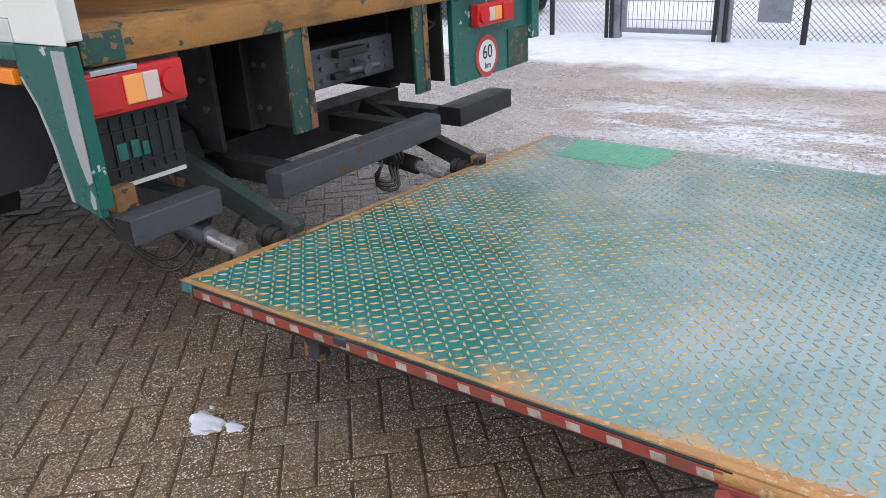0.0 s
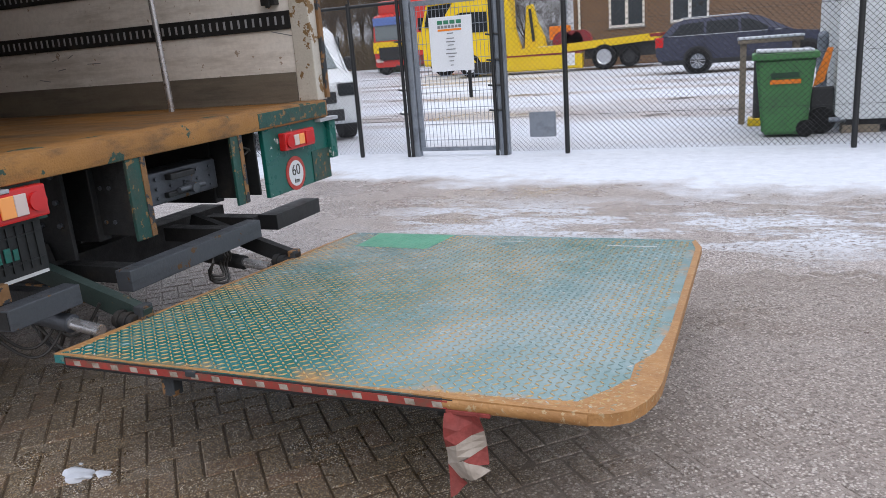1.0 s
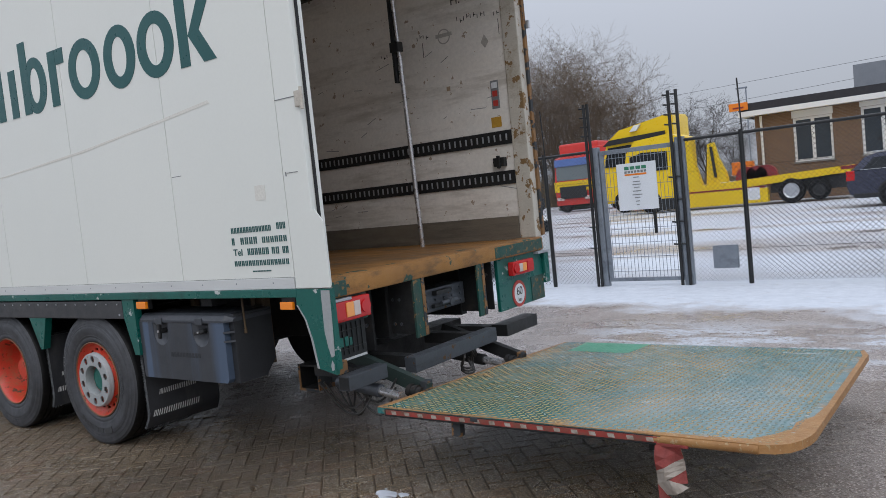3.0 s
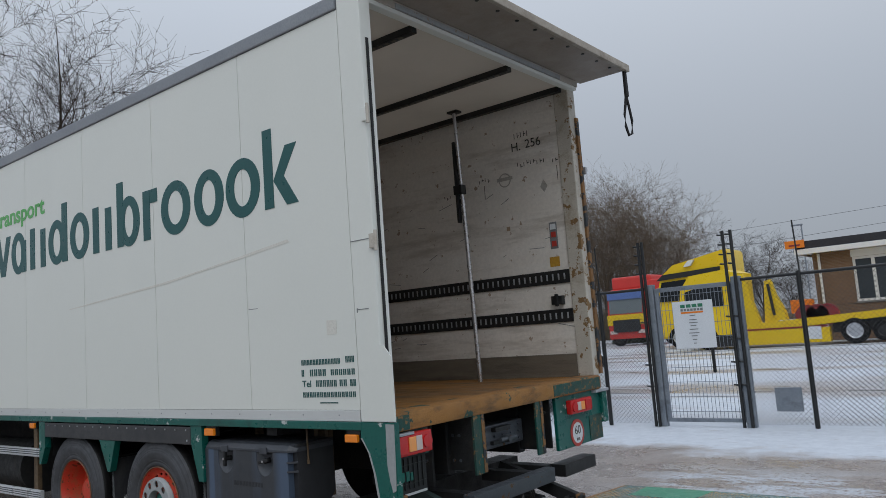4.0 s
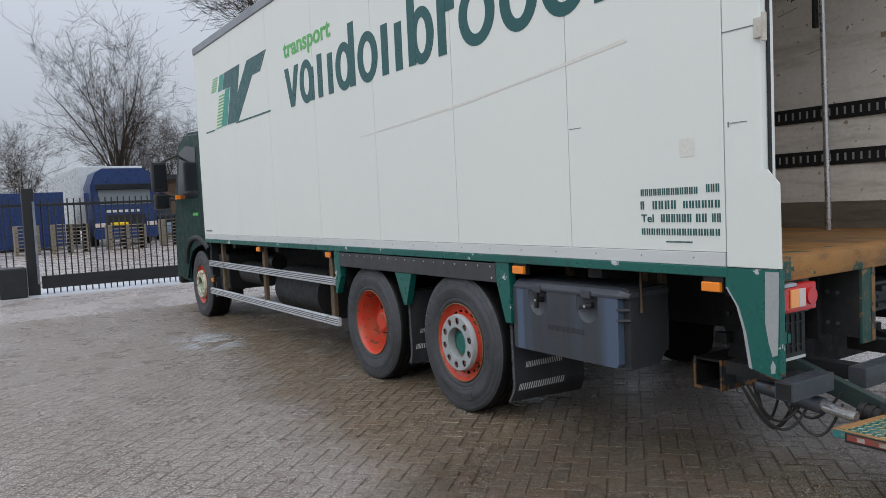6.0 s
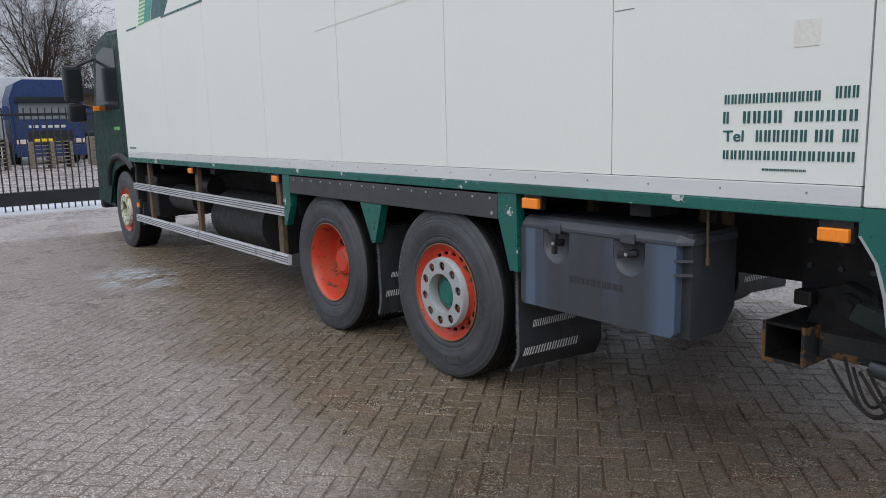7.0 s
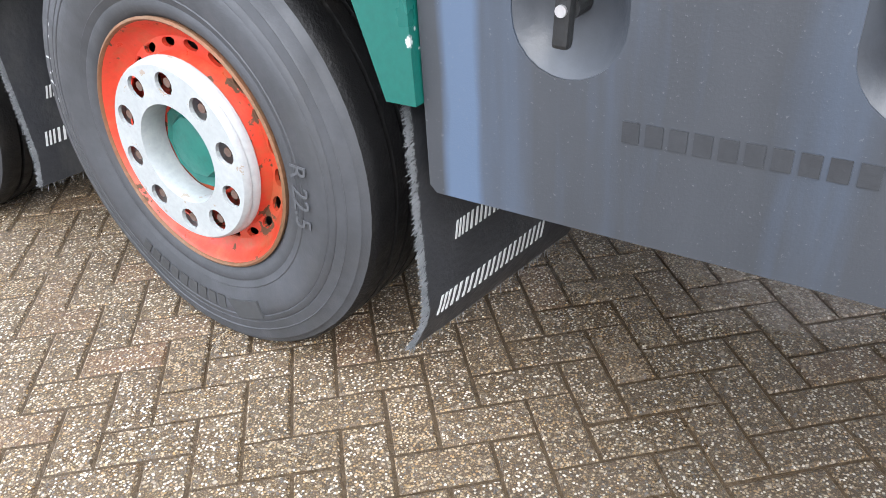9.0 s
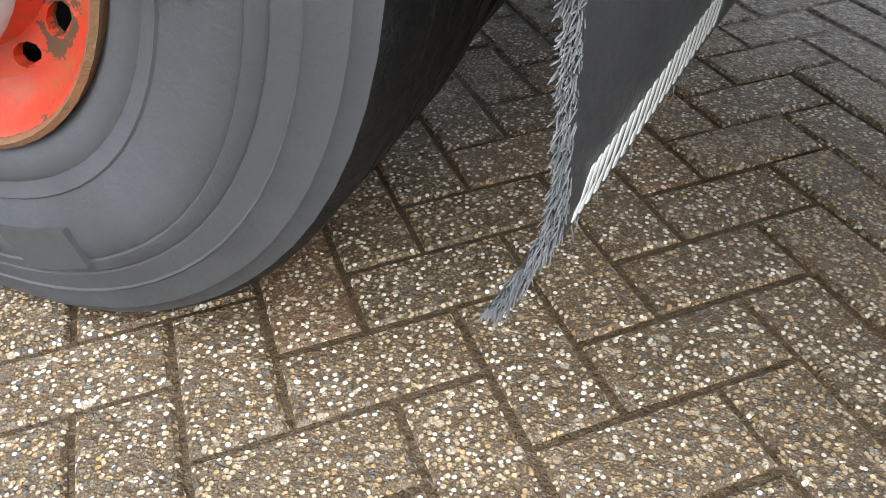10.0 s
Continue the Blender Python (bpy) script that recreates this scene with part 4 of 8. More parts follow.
prism(bm, [(-6.05, 1.922), (-4.6, 1.990), (-4.1, 2.035), (-3.7, 2.066), (-3.25, 2.108), (-3.27, 2.126), (-3.72, 2.082), (-4.12, 2.045), (-4.62, 2.006), (-6.05, 1.929)], "y", YL + 0.0015, Y0 + 0.001)
part("long_stain", bm, STAIN, truck)
bm = boxes(((-10.42, YL, 1.155), (-10.18, Y0 + 0.002, 1.175)))
part("small_print", bm, GREYINK, truck)

# ---- inside the cargo box ----
YI = Y1 - 0.10
part("cargo_floor", boxes(((XF + 0.03, Y0 + 0.04, 1.03), (-2.765, YI, 1.083))), PLYFLOOR, truck, "rust-stained brown cargo floor")
part("inner_wall", boxes(((XF + 0.03, YI, 1.04), (-2.735, YI + 0.03, ZT - 0.04))), INNER, truck, "scuffed pale inner wall board")
part("inner_wall", boxes(((XF + 0.03, Y0 + 0.037, 1.04), (-2.735, Y0 + 0.055, ZT - 0.04))), INNER, truck)
part("inner_front_wall", boxes(((XF + 0.004, Y0 + 0.06, 1.04), (XF + 0.028, YI, ZT - 0.04))), INNER, truck)
part("kick_board", boxes(((XF + 0.03, YI - 0.012, 1.084), (-2.74, YI - 0.001, 1.268)), bevel=0.002), KICK, truck, "dirty grey kick board")
for z0, z1 in ((1.835, 1.942), (1.522, 1.628)):
    rail = part("lashing_rail", boxes(((XF + 0.03, YI - 0.014, z0), (-2.735, YI - 0.001, z1)), bevel=0.002), BLACK, truck, "black lashing rail with bright slots")
    hole = mesh_of("slot", boxes(((-0.006, YI - 0.019, z0 + 0.028), (0.006, YI - 0.0145, z1 - 0.028))), ALU)
    for k in range(142):
        finish(new("slot", hole), rail).location.x += -2.777 - 0.054 * k
for y in (1.90, 2.97, 3.70):
    bar = part("ceiling_rail", boxes(((XF + 0.03, y - 0.028, ZT - 0.095), (-2.64, y + 0.028, ZT - 0.0515)), bevel=0.003), BLACK, truck)
    hole = mesh_of("slot", boxes(((-0.018, y - 0.012, ZT - 0.0975), (0.018, y + 0.012, ZT - 0.0955))), KICK)
    for k in range(60):
        finish(new("slot", hole), bar).location.x += -2.753 - 0.06 * k
post = part("rear_post", boxes(((-2.733, YI - 0.012, 1.09), (-2.60, Y1 + 0.003, ZT - 0.05)), bevel=0.008), POSTW, truck, "rusted white rear post")
part("rear_post_edge", boxes(((-2.600, Y1 - 0.035, 1.10), (-2.580, Y1 + 0.004, ZT - 0.3)), bevel=0.004), RUSTY, truck)
part("latch_block", boxes(((-2.61, Y1 + 0.004, 2.70), (-2.56, Y1 + 0.03, 2.76)), bevel=0.005), ALU, truck)
part("latch", boxes(((-2.90, YI - 0.05, 1.665), (-2.80, YI - 0.001, 1.735)), ((-2.86, YI - 0.065, 1.65), (-2.83, YI - 0.051, 1.75)), bevel=0.005), BLACK, truck, "black latch block")
part("header", boxes(((-2.62, Y0 + 0.086, ZT - 0.075), (-2.56, Y1 - 0.02, ZT - 0.005)), bevel=0.006), WHITE, truck, "white rear header beam")
part("header_trim", boxes(((-2.56, Y0 + 0.30, ZT - 0.050), (-2.545, Y1 - 0.30, ZT - 0.015)), bevel=0.004), RINGW, truck)
part("corner_hinge", boxes(((-2.60, Y0 + 0.02, ZT - 0.004), (-2.53, Y0 + 0.15, ZT + 0.05)), ((-2.585, Y1 - 0.16, ZT + 0.03), (-2.53, Y1 - 0.06, ZT + 0.06)), bevel=0.008), RUSTY, truck, "rusty flap hinge")
# marks on the inner wall
bm = boxes(((-2.885, YI - 0.003, 2.12), (-2.815, YI, 2.34)))
st = part("sticker", bm, GREYINK, truck, "grey sticker with red signs")
part("sticker_sign", boxes(((-2.872, YI - 0.005, 2.215), (-2.828, YI - 0.003, 2.26)), ((-2.872, YI - 0.005, 2.14), (-2.828, YI - 0.003, 2.185))), TAPE_R, st)
part("sticker_head", boxes(((-2.875, YI - 0.005, 2.28), (-2.825, YI - 0.003, 2.325))), SIGNW, st)
part("orange_tag", boxes(((-2.905, YI - 0.004, 1.975), (-2.815, YI, 2.055))), surface("ochre_tag", (0.52, 0.30, 0.03), (0.42, 0.22, 0.03), 0.6, scale=20, bump=0), truck)
words("H.", 0.105, pose(-3.14, YI - 0.002, 3.03, 90, 0, 0), INK, truck, "handwriting")
words("256", 0.105, pose(-2.97, YI - 0.002, 3.035, 90, 0, 0), INK, truck, "handwriting")
bm = bmesh.new()
rnd = random.Random(5)
for x0, z0, n, ln in ((-3.15, 3.115, 5, 0.03), (-3.14, 2.865, 9, 0.022), (-2.80, 2.84, 4, 0.02), (-3.55, 2.80, 4, 0.02), (-3.95, 2.72, 3, 0.015)):
    for k in range(n):
        x = x0 + k * 0.032
        dz = rnd.uniform(-0.012, 0.012)
        box(bm, (x, YI - 0.0016, z0 + dz - ln / 2), (x + 0.006, YI, z0 + dz + ln))
        if k % 2:
            box(bm, (x, YI - 0.0018, z0 + dz), (x + 0.022, YI, z0 + dz + 0.006))
box(bm, (-2.765, YI - 0.0016, 2.68), (-2.760, YI, 2.80))
box(bm, (-3.50, YI - 0.0016, 2.64), (-3.495, YI, 2.76))
part("pen_marks", bm, INK, truck)
bm = bmesh.new()
for k in range(20):
    x, z = rnd.uniform(-4.9, -2.8), rnd.choice((rnd.uniform(2.0, 2.35), rnd.uniform(2.3, 2.7), rnd.uniform(1.3, 1.5)))
    w, a = rnd.uniform(0.03, 0.16), rnd.uniform(-0.25, 0.45)
    box(bm, (-w / 2, -0.0006, -0.0025), (w / 2, 0.0006, 0.0025), 0.0, pose(x, YI - 0.0008, z, 0, -math.degrees(a), 0))
part("scuffs", bm, GREYINK, truck, kind="stuff")
bm = bmesh.new()
pierced(bm, [ring_of(-3.28, 2.77, 0.062, 20), ring_of(-3.28, 2.77, 0.052, 20)[::-1]], YI - 0.0016, YI)
box(bm, (-3.36, YI - 0.0018, 2.765), (-3.20, YI, 2.795))
prism(bm, [(-2.935, 2.65), (-2.90, 2.60), (-2.865, 2.65), (-2.90, 2.71)], "y", YI - 0.0016, YI)
part("stamps", bm, surface("faded_stamp_ink", (0.34, 0.33, 0.31), (0.46, 0.44, 0.40), 0.6, scale=30, bump=0), truck)
part("brown_spots", boxes(((-3.30, YI - 0.0016, 2.33), (-3.265, YI, 2.365))), BROWNSTAIN, truck)

# raised rear flap with its strap
door = part("rear_flap", boxes(((-2.565, Y0 + 0.05, ZT - 0.003), (-2.155, Y1 + 0.06, ZT + 0.028)), bevel=0.008), FLAPBOARD, truck, "pale roof-hung rear flap, raised")
part("flap_edge", boxes(((-2.157, Y0 + 0.05, ZT - 0.02), (-2.125, Y1 + 0.07, ZT + 0.035)), bevel=0.006), FLAPEDGE, door)
bm = bmesh.new()
for k in range(11):
    rod(bm, (-2.21, 1.55 + 0.22 * k, ZT - 0.008), (-2.21, 1.55 + 0.22 * k, ZT - 0.002), 0.013, 10)
part("flap_bolts", bm, BLACK, door, kind="stuff")
bm = bmesh.new()
sweep(bm, [(-2.16, Y1 + 0.03, ZT - 0.01), (-2.155, Y1 + 0.03, 3.30), (-2.165, Y1 + 0.02, 3.20), (-2.17, Y1 - 0.01, 3.10), (-2.165, Y1 - 0.02, 3.0), (-2.16, Y1 + 0.01, 2.93), (-2.15, Y1 + 0.05, 2.95), (-2.145, Y1 + 0.06, 3.05), (-2.15, Y1 + 0.04, 3.16), (-2.155, Y1 + 0.025, 3.24)], 0.011, 6)
prism(bm, [(Y1 + 0.015, 3.46), (Y1 + 0.05, 3.46), (Y1 + 0.055, 3.25), (Y1 + 0.01, 3.25)], "x", -2.166, -2.146)
part("pull_strap", bm, STRAP, door, "black webbing pull strap")

# load bar standing in the box
bar = thing("load_bar", (-3.53, 3.50, 1.083), "bright aluminium load bar wedged between floor and ceiling", "load bar")
part("lower_tube", rods(((-3.53, 3.52, 1.084), (-3.52, 3.46, 2.62), 0.019), seg=16), CHROME, bar, smooth=True)
part("upper_tube", rods(((-3.52, 3.46, 2.60), (-3.515, 3.42, 3.36), 0.015), seg=16), CHROME, bar, smooth=True)
part("ratchet", boxes(((-3.575, 3.43, 2.42), (-3.548, 3.47, 3.12)), ((-3.585, 3.42, 2.66), (-3.50, 3.49, 2.74)), bevel=0.006), BLACK, bar)
part("foot", boxes(((-3.56, 3.38, 3.355), (-3.46, 3.46, 3.375)), bevel=0.006), BLACK, bar)

# ---- rear sill and underside ----
sill = part("rear_sill", boxes(((-2.77, Y0 + 0.075, 0.985), (-2.575, YI + 0.05, 1.092)), bevel=0.022), RUST, truck, "thick rusted rear sill with remains of green paint", smooth=True)
part("sill_paint", boxes(((-2.578, 3.08, 1.0), (-2.5725, YI + 0.02, 1.078)), bevel=0.002), WORNGREEN, sill, "worn green paint on the sill end")
part("sill_end", boxes(((-2.585, Y0 + 0.075, 0.995), (-2.565, Y0 + 0.20, 1.075)), bevel=0.004), WORNGREEN, truck)
part("step_plate", boxes(((-2.60, Y0 + 0.08, 0.962), (-2.555, Y0 + 0.22, 0.982)), ((-2.62, YI - 0.08, 0.965), (-2.56, Y1 + 0.03, 0.985)), bevel=0.003), ALU, truck)
part("underfloor", boxes(((XF + 0.02, Y0 + 0.052, 1.005), (-2.78, Y1 - 0.032, 1.028))), DARK, truck)
for y in (2.13, 2.93):
    part("chassis_rail", boxes(((-11.6, y - 0.035, 0.635), (-2.78, y + 0.035, 0.955)), bevel=0.006), DARK, truck)
for x in (-9.6, -8.2, -7.0, -3.6):
    part("cross_member", boxes(((x - 0.05, Y0 + 0.08, 0.955), (x + 0.05, Y1 - 0.08, 1.004))), DARK, truck)
for y0, y1 in ((2.125, 2.235), (2.835, 2.925)):
    fl = part("bracket_flange", boxes(((-2.60, y0, 0.635), (-2.585, y1, 0.998)), bevel=0.003), WORNGREEN, truck, "green bracket plate with rusty edge")
    side_y = y0 if y0 < 2.5 else y1 - 0.016
    part("bracket_web", boxes(((-3.15, side_y, 0.66), (-2.601, side_y + 0.016, 0.998)), bevel=0.002), DARK, truck)
    part("flange_rust", boxes(((-2.5845, y1 - 0.03, 0.64), (-2.581, y1, 0.99))), RUSTY, fl)
bm = bmesh.new()
for k in range(7):
    for z in (0.72, 0.87):
        rod(bm, (-2.70 - 0.05 * k, 2.118, z), (-2.70 - 0.05 * k, 2.125, z), 0.010, 6)
part("bolts", bm, STEEL, truck, kind="stuff")
beam = part("cross_beam", boxes(((-2.86, 2.242, 0.735), (-2.70, 2.832, 0.885)), bevel=0.008), STEEL, truck, "grey bolted cross beam")
bm = bmesh.new()
for k in range(6):
    for z in (0.765, 0.81, 0.855):
        rod(bm, (-2.705, 2.30 + 0.095 * k, z), (-2.690, 2.30 + 0.095 * k, z), 0.0085, 6)
part("bolts", bm, STEEL, beam, kind="stuff")
part("hook", boxes(((-2.70, 2.46, 0.84), (-2.66, 2.63, 0.87)), ((-2.70, 2.44, 0.76), (-2.67, 2.66, 0.785)), bevel=0.006), BLACK, beam)
part("lifting_eye", rods(((-2.70, 2.60, 0.79), (-2.64, 2.60, 0.78), 0.025), ((-2.66, 2.50, 0.785), (-2.66, 2.68, 0.785), 0.014)), STEEL, beam, smooth=True)


def tail_light(y0, y1, z0, z1, mirror):
    lamp = part("tail_light", boxes(((-2.60, y0, z0), (-2.555, y1, z1)), bevel=0.008), LRED, truck, "red tail light with amber and clear lenses")
    w = y1 - y0
    def sec(name, a, b, mat, pad=0.012):
        p, q = (y0 + w * a, y0 + w * b) if not mirror else (y1 - w * b, y1 - w * a)
        part(name, boxes(((-2.556, p, z0 + pad), (-2.548, q, z1 - pad)), bevel=0.003), mat, lamp)
    sec("indicator_lens", 0.38, 0.56, LAMBER, 0.020)
    sec("reverse_lens", 0.565, 0.72, LCLEAR, 0.020)
    sec("stop_lens", 0.03, 0.33, LRED)
    c = y0 + w * (0.86 if not mirror else 0.14)
    bm = bmesh.new()
    rod(bm, (-2.556, c, (z0 + z1) / 2), (-2.545, c, (z0 + z1) / 2), 0.036, 20)
    part("round_lens", bm, LRED, lamp, smooth=True)
    return lamp


tail_light(1.375, 1.695, 0.858, 0.976, False)
tail_light(3.275, 3.585, 0.850, 0.950, True)
part("lamp_bracket", boxes(((-2.63, 1.38, 0.84), (-2.605, 1.72, 1.0))), WORNGREEN, truck)
holder = part("plate_holder", boxes(((-2.63, 1.39, 0.640), (-2.600, 1.68, 0.855)), bevel=0.004), BLACK, truck, "black ribbed plate holder")
part("holder_ribs", boxes(*[((-2.600, 1.415 + 0.038 * k, 0.675), (-2.594, 1.420 + 0.038 * k, 0.84)) for k in range(7)], ((-2.600, 1.40, 0.70), (-2.595, 1.67, 0.706)), ((-2.600, 1.40, 0.80), (-2.595, 1.67, 0.806))), BLACK, holder)
part("print_strip", boxes(((-2.598, 1.40, 0.643), (-2.594, 1.67, 0.655))), LETTERW, holder)
part("green_tag", boxes(((-2.598, 1.46, 0.72), (-2.5935, 1.49, 0.77)), ((-2.598, 1.505, 0.72), (-2.5935, 1.53, 0.77)), ((-2.598, 1.54, 0.72), (-2.5935, 1.56, 0.76))), HUBG, holder)
rp = part("rear_panel", boxes(((-2.63, 3.135, 0.612), (-2.602, 3.80, 1.0)), bevel=0.005), GREEN, truck, "dark green rear panel with rusty edge")
part("panel_rust", boxes(((-2.601, 3.60, 0.615), (-2.597, 3.80, 0.80)), bevel=0.001), WORNGREEN, rp)
part("panel_side", boxes(((-2.95, 3.088, 0.64), (-2.631, 3.10, 1.0))), DARK, truck)
part("outer_skirt", boxes(((-2.72, 3.802, 0.73), (-2.575, 3.875, 0.962)), bevel=0.006), GREEN, truck)
bm = bmesh.new()
rod(bm, (-2.602, 3.405, 0.705), (-2.597, 3.405, 0.705), 0.098, 40)
disc = part("speed_disc", bm, TAPE_R, truck, "round white 60 km speed disc with red rim")
bm = bmesh.new()
rod(bm, (-2.5975, 3.405, 0.705), (-2.5955, 3.405, 0.705), 0.074, 40)
part("disc_face", bm, SIGNW, disc)
words("60", 0.088, pose(-2.5945, 3.405, 0.722, 90, 0, 90), INK, disc, "disc_number")
words("km", 0.042, pose(-2.5945, 3.405, 0.662, 90, 0, 90), INK, disc, "disc_unit")


def channel(name, a, b, material, label=""):
    return part(name, boxes((a, b), bevel=0.004), material, truck, label)


channel("underrun_beam", (-2.56, 1.385, 0.512), (-2.48, 1.69, 0.590), STEEL, "short grey underrun beam")
channel("underrun_beam", (-2.55, 1.93, 0.476), (-2.47, 2.83, 0.566), STEEL, "grey underrun beam")
channel("underrun_beam", (-2.62, 3.02, 0.462), (-2.50, 3.46, 0.545), BLACK, "short dark underrun beam")
# flat black plate stands for the shade inside an open beam end
part("beam_hollow", boxes(((-2.552, 1.382, 0.519), (-2.488, 1.3855, 0.583))), BLACK, truck)
part("beam_carrier", boxes(((-2.95, 2.97, 0.47), (-2.62, 3.06, 0.54)), ((-2.95, 1.60, 0.52), (-2.56, 1.66, 0.58)), ((-2.95, 2.0, 0.485), (-2.55, 2.08, 0.555)), ((-2.95, 2.66, 0.485), (-2.55, 2.74, 0.555))), DARK, truck)
part("beam_rust", boxes(((-2.555, 1.688, 0.517), (-2.485, 1.693, 0.585))), RUSTY, truck)
for y, dz in ((1.80, 0.0), (2.86, 0.075)):
    bm = bmesh.new()
    prism(bm, [(-2.96, 0.590 - dz), (-2.93, 0.655 - dz), (-2.36, 0.475 - dz), (-2.30, 0.455 - dz), (-2.31, 0.405 - dz), (-2.42, 0.41 - dz)], "y", y, y + 0.045)
    part("lift_arm", bm, ARMGREEN if y < 2 else DARK, truck, "dark lift arm")
    part("arm_end", boxes(((-2.345, y - 0.01, 0.415 - dz), (-2.305, y + 0.055, 0.470 - dz)), bevel=0.006), RUSTY, truck)
    cyl = part("lift_cylinder", rods(((-2.80, y - 0.16, 0.485 - dz), (-2.50, y - 0.16, 0.448 - dz), 0.036), seg=18), STEEL if y < 2 else DARK, truck, smooth=True)
    part("piston_rod", rods(((-2.50, y - 0.16, 0.448 - dz), (-2.36, y - 0.16, 0.430 - dz), 0.024), seg=14), CHROME, cyl, smooth=True)
    part("cylinder_boot", rods(((-2.42, y - 0.02, 0.422 - dz), (-2.33, y - 0.02, 0.406 - dz), 0.034), ((-2.405, y - 0.02, 0.419 - dz), (-2.39, y - 0.02, 0.417 - dz), 0.040), ((-2.37, y - 0.02, 0.413 - dz), (-2.355, y - 0.02, 0.411 - dz), 0.040), seg=16), DARK, cyl, smooth=True)
# square tube with its open end, and the lift bracket above it
bm = bmesh.new()
ends = [[[bm.verts.new((x, y, z)) for x, z in ring] for ring in ([(-3.275, 0.368), (-3.11, 0.368), (-3.11, 0.527), (-3.275, 0.527)], [(-3.263, 0.380), (-3.122, 0.380), (-3.122, 0.515), (-3.263, 0.515)])] for y in (1.785, 3.35)]
for k in range(4):
    j = (k + 1) % 4
    bm.faces.new((ends[0][0][k], ends[0][0][j], ends[1][0][j], ends[1][0][k]))
    bm.faces.new((ends[0][1][j], ends[0][1][k], ends[1][1][k], ends[1][1][j]))
    for e in ends:
        bm.faces.new((e[0][k], e[1][k], e[1][j], e[0][j]))
bmesh.ops.recalc_face_normals(bm, faces=bm.faces)
tube = part("square_tube", bm, DARK, truck, "open square tube with rusty rim")
part("tube_rim", boxes(((-3.278, 1.780, 0.365), (-3.266, 1.786, 0.530)), ((-3.119, 1.780, 0.365), (-3.107, 1.786, 0.530)), ((-3.266, 1.780, 0.365), (-3.119, 1.786, 0.381)), ((-3.109, 1.79, 0.37), (-3.105, 1.95, 0.525))), RUSTY, tube)
# added black plate stands for the shade deep inside the tube
part("tube_dark", boxes(((-3.262, 2.2, 0.381), (-3.123, 2.21, 0.514))), BLACK, tube)
bm = bmesh.new()
prism(bm, [(-3.16, 0.527), (-3.12, 0.66), (-3.02, 0.70), (-2.93, 0.66), (-2.90, 0.56), (-2.80, 0.53), (-2.80, 0.40), (-3.10, 0.40)], "y", 1.90, 1.96)
part("lift_bracket", bm, DARK, truck)
part("bracket_plate", boxes(((-3.225, 1.97, 0.585), (-2.80, 1.99, 1.004)), bevel=0.003), DARK, truck)
bm = bmesh.new()
for x in (-3.19, -3.07, -2.95, -2.84):
    for z in (0.95, 0.84, 0.74):
        rod(bm, (x, 1.955, z), (x, 1.97, z), 0.012, 6)
part("plate_bolts", bm, STEEL, truck, kind="stuff")
part("pivot", rods(((-3.0, 1.87, 0.62), (-3.0, 1.99, 0.62), 0.045), ((-3.0, 1.86, 0.62), (-3.0, 1.87, 0.62), 0.025), seg=20), DARK, truck, smooth=True)
part("grease_box", boxes(((-3.19, 1.84, 0.60), (-3.12, 1.90, 0.66)), bevel=0.008), BLACK, truck)
part("rusty_link", boxes(((-3.10, 1.88, 0.40), (-2.86, 1.90, 0.50)), ((-2.86, 1.86, 0.44), (-2.66, 1.90, 0.50)), ((-2.64, 1.40, 0.59), (-2.56, 1.47, 0.66)), bevel=0.006), RUSTY, truck)
bm = bmesh.new()
for p, q, d, s in (((-3.05, 1.86, 0.40), (-2.72, 1.80, 0.43), 0.20, 0.02), ((-3.0, 1.88, 0.42), (-2.66, 1.78, 0.47), 0.24, -0.03), ((-2.95, 1.84, 0.40), (-2.74, 1.70, 0.45), 0.15, 0.0), ((-2.70, 1.66, 0.47), (-2.50, 1.78, 0.48), 0.13, 0.0), ((-2.68, 1.62, 0.46), (-2.46, 1.72, 0.45), 0.17, 0.02), ((-2.74, 1.46, 0.53), (-2.60, 1.68, 0.46), 0.15, 0.0), ((-2.76, 1.45, 0.52), (-2.58, 1.70, 0.47), 0.19, 0.02)):
    sweep(bm, hanging(p, q, d * 0.9, 12, s), 0.0062)
part("hose", bm, COPPER, truck, "black hydraulic hoses hanging in loops", smooth=True)
bm = bmesh.new()
for k in range(3):
    r = 0.050 + 0.012 * k
    sweep(bm, [(-2.50 + 0.02 * math.sin(i), 2.49 + 0.01 * k + r * math.cos(2 * math.pi * i / 18), 0.43 - 0.006 * k + r * 1.2 * math.sin(2 * math.pi * i / 18)) for i in range(19)], 0.007)
part("hose", bm, COPPER, truck, smooth=True)
bm = bmesh.new()
sweep(bm, hanging((-2.70, 2.95, 0.97), (-2.66, 3.12, 0.93), 0.08), 0.006)
sweep(bm, hanging((-2.68, 2.95, 0.90), (-2.66, 3.12, 0.86), -0.03), 0.006)
part("cable", bm, COPPER, truck, smooth=True)

# ---- tail lift platform ----
PT = Matrix.Translation((-1.34, 1.40, 0.440)) @ pose(0, 0, 0, -3.26, 0, 0)
PXA, PXB, PW = -0.985, 0.98, 2.145
CORNER = [(PXB - 0.15, 0.0), (PXB - 0.10, 0.010), (PXB - 0.055, 0.045), (PXB - 0.026, 0.105), (PXB - 0.008, 0.17), (PXB, 0.24)]
outline = [(PXA, 0.0)] + CORNER + [(PXB, PW - 0.16), (PXB - 0.035, PW), (PXA, PW)]


def on_platform(bm):
    bmesh.ops.transform(bm, matrix=PT, verts=bm.verts)
    return bm


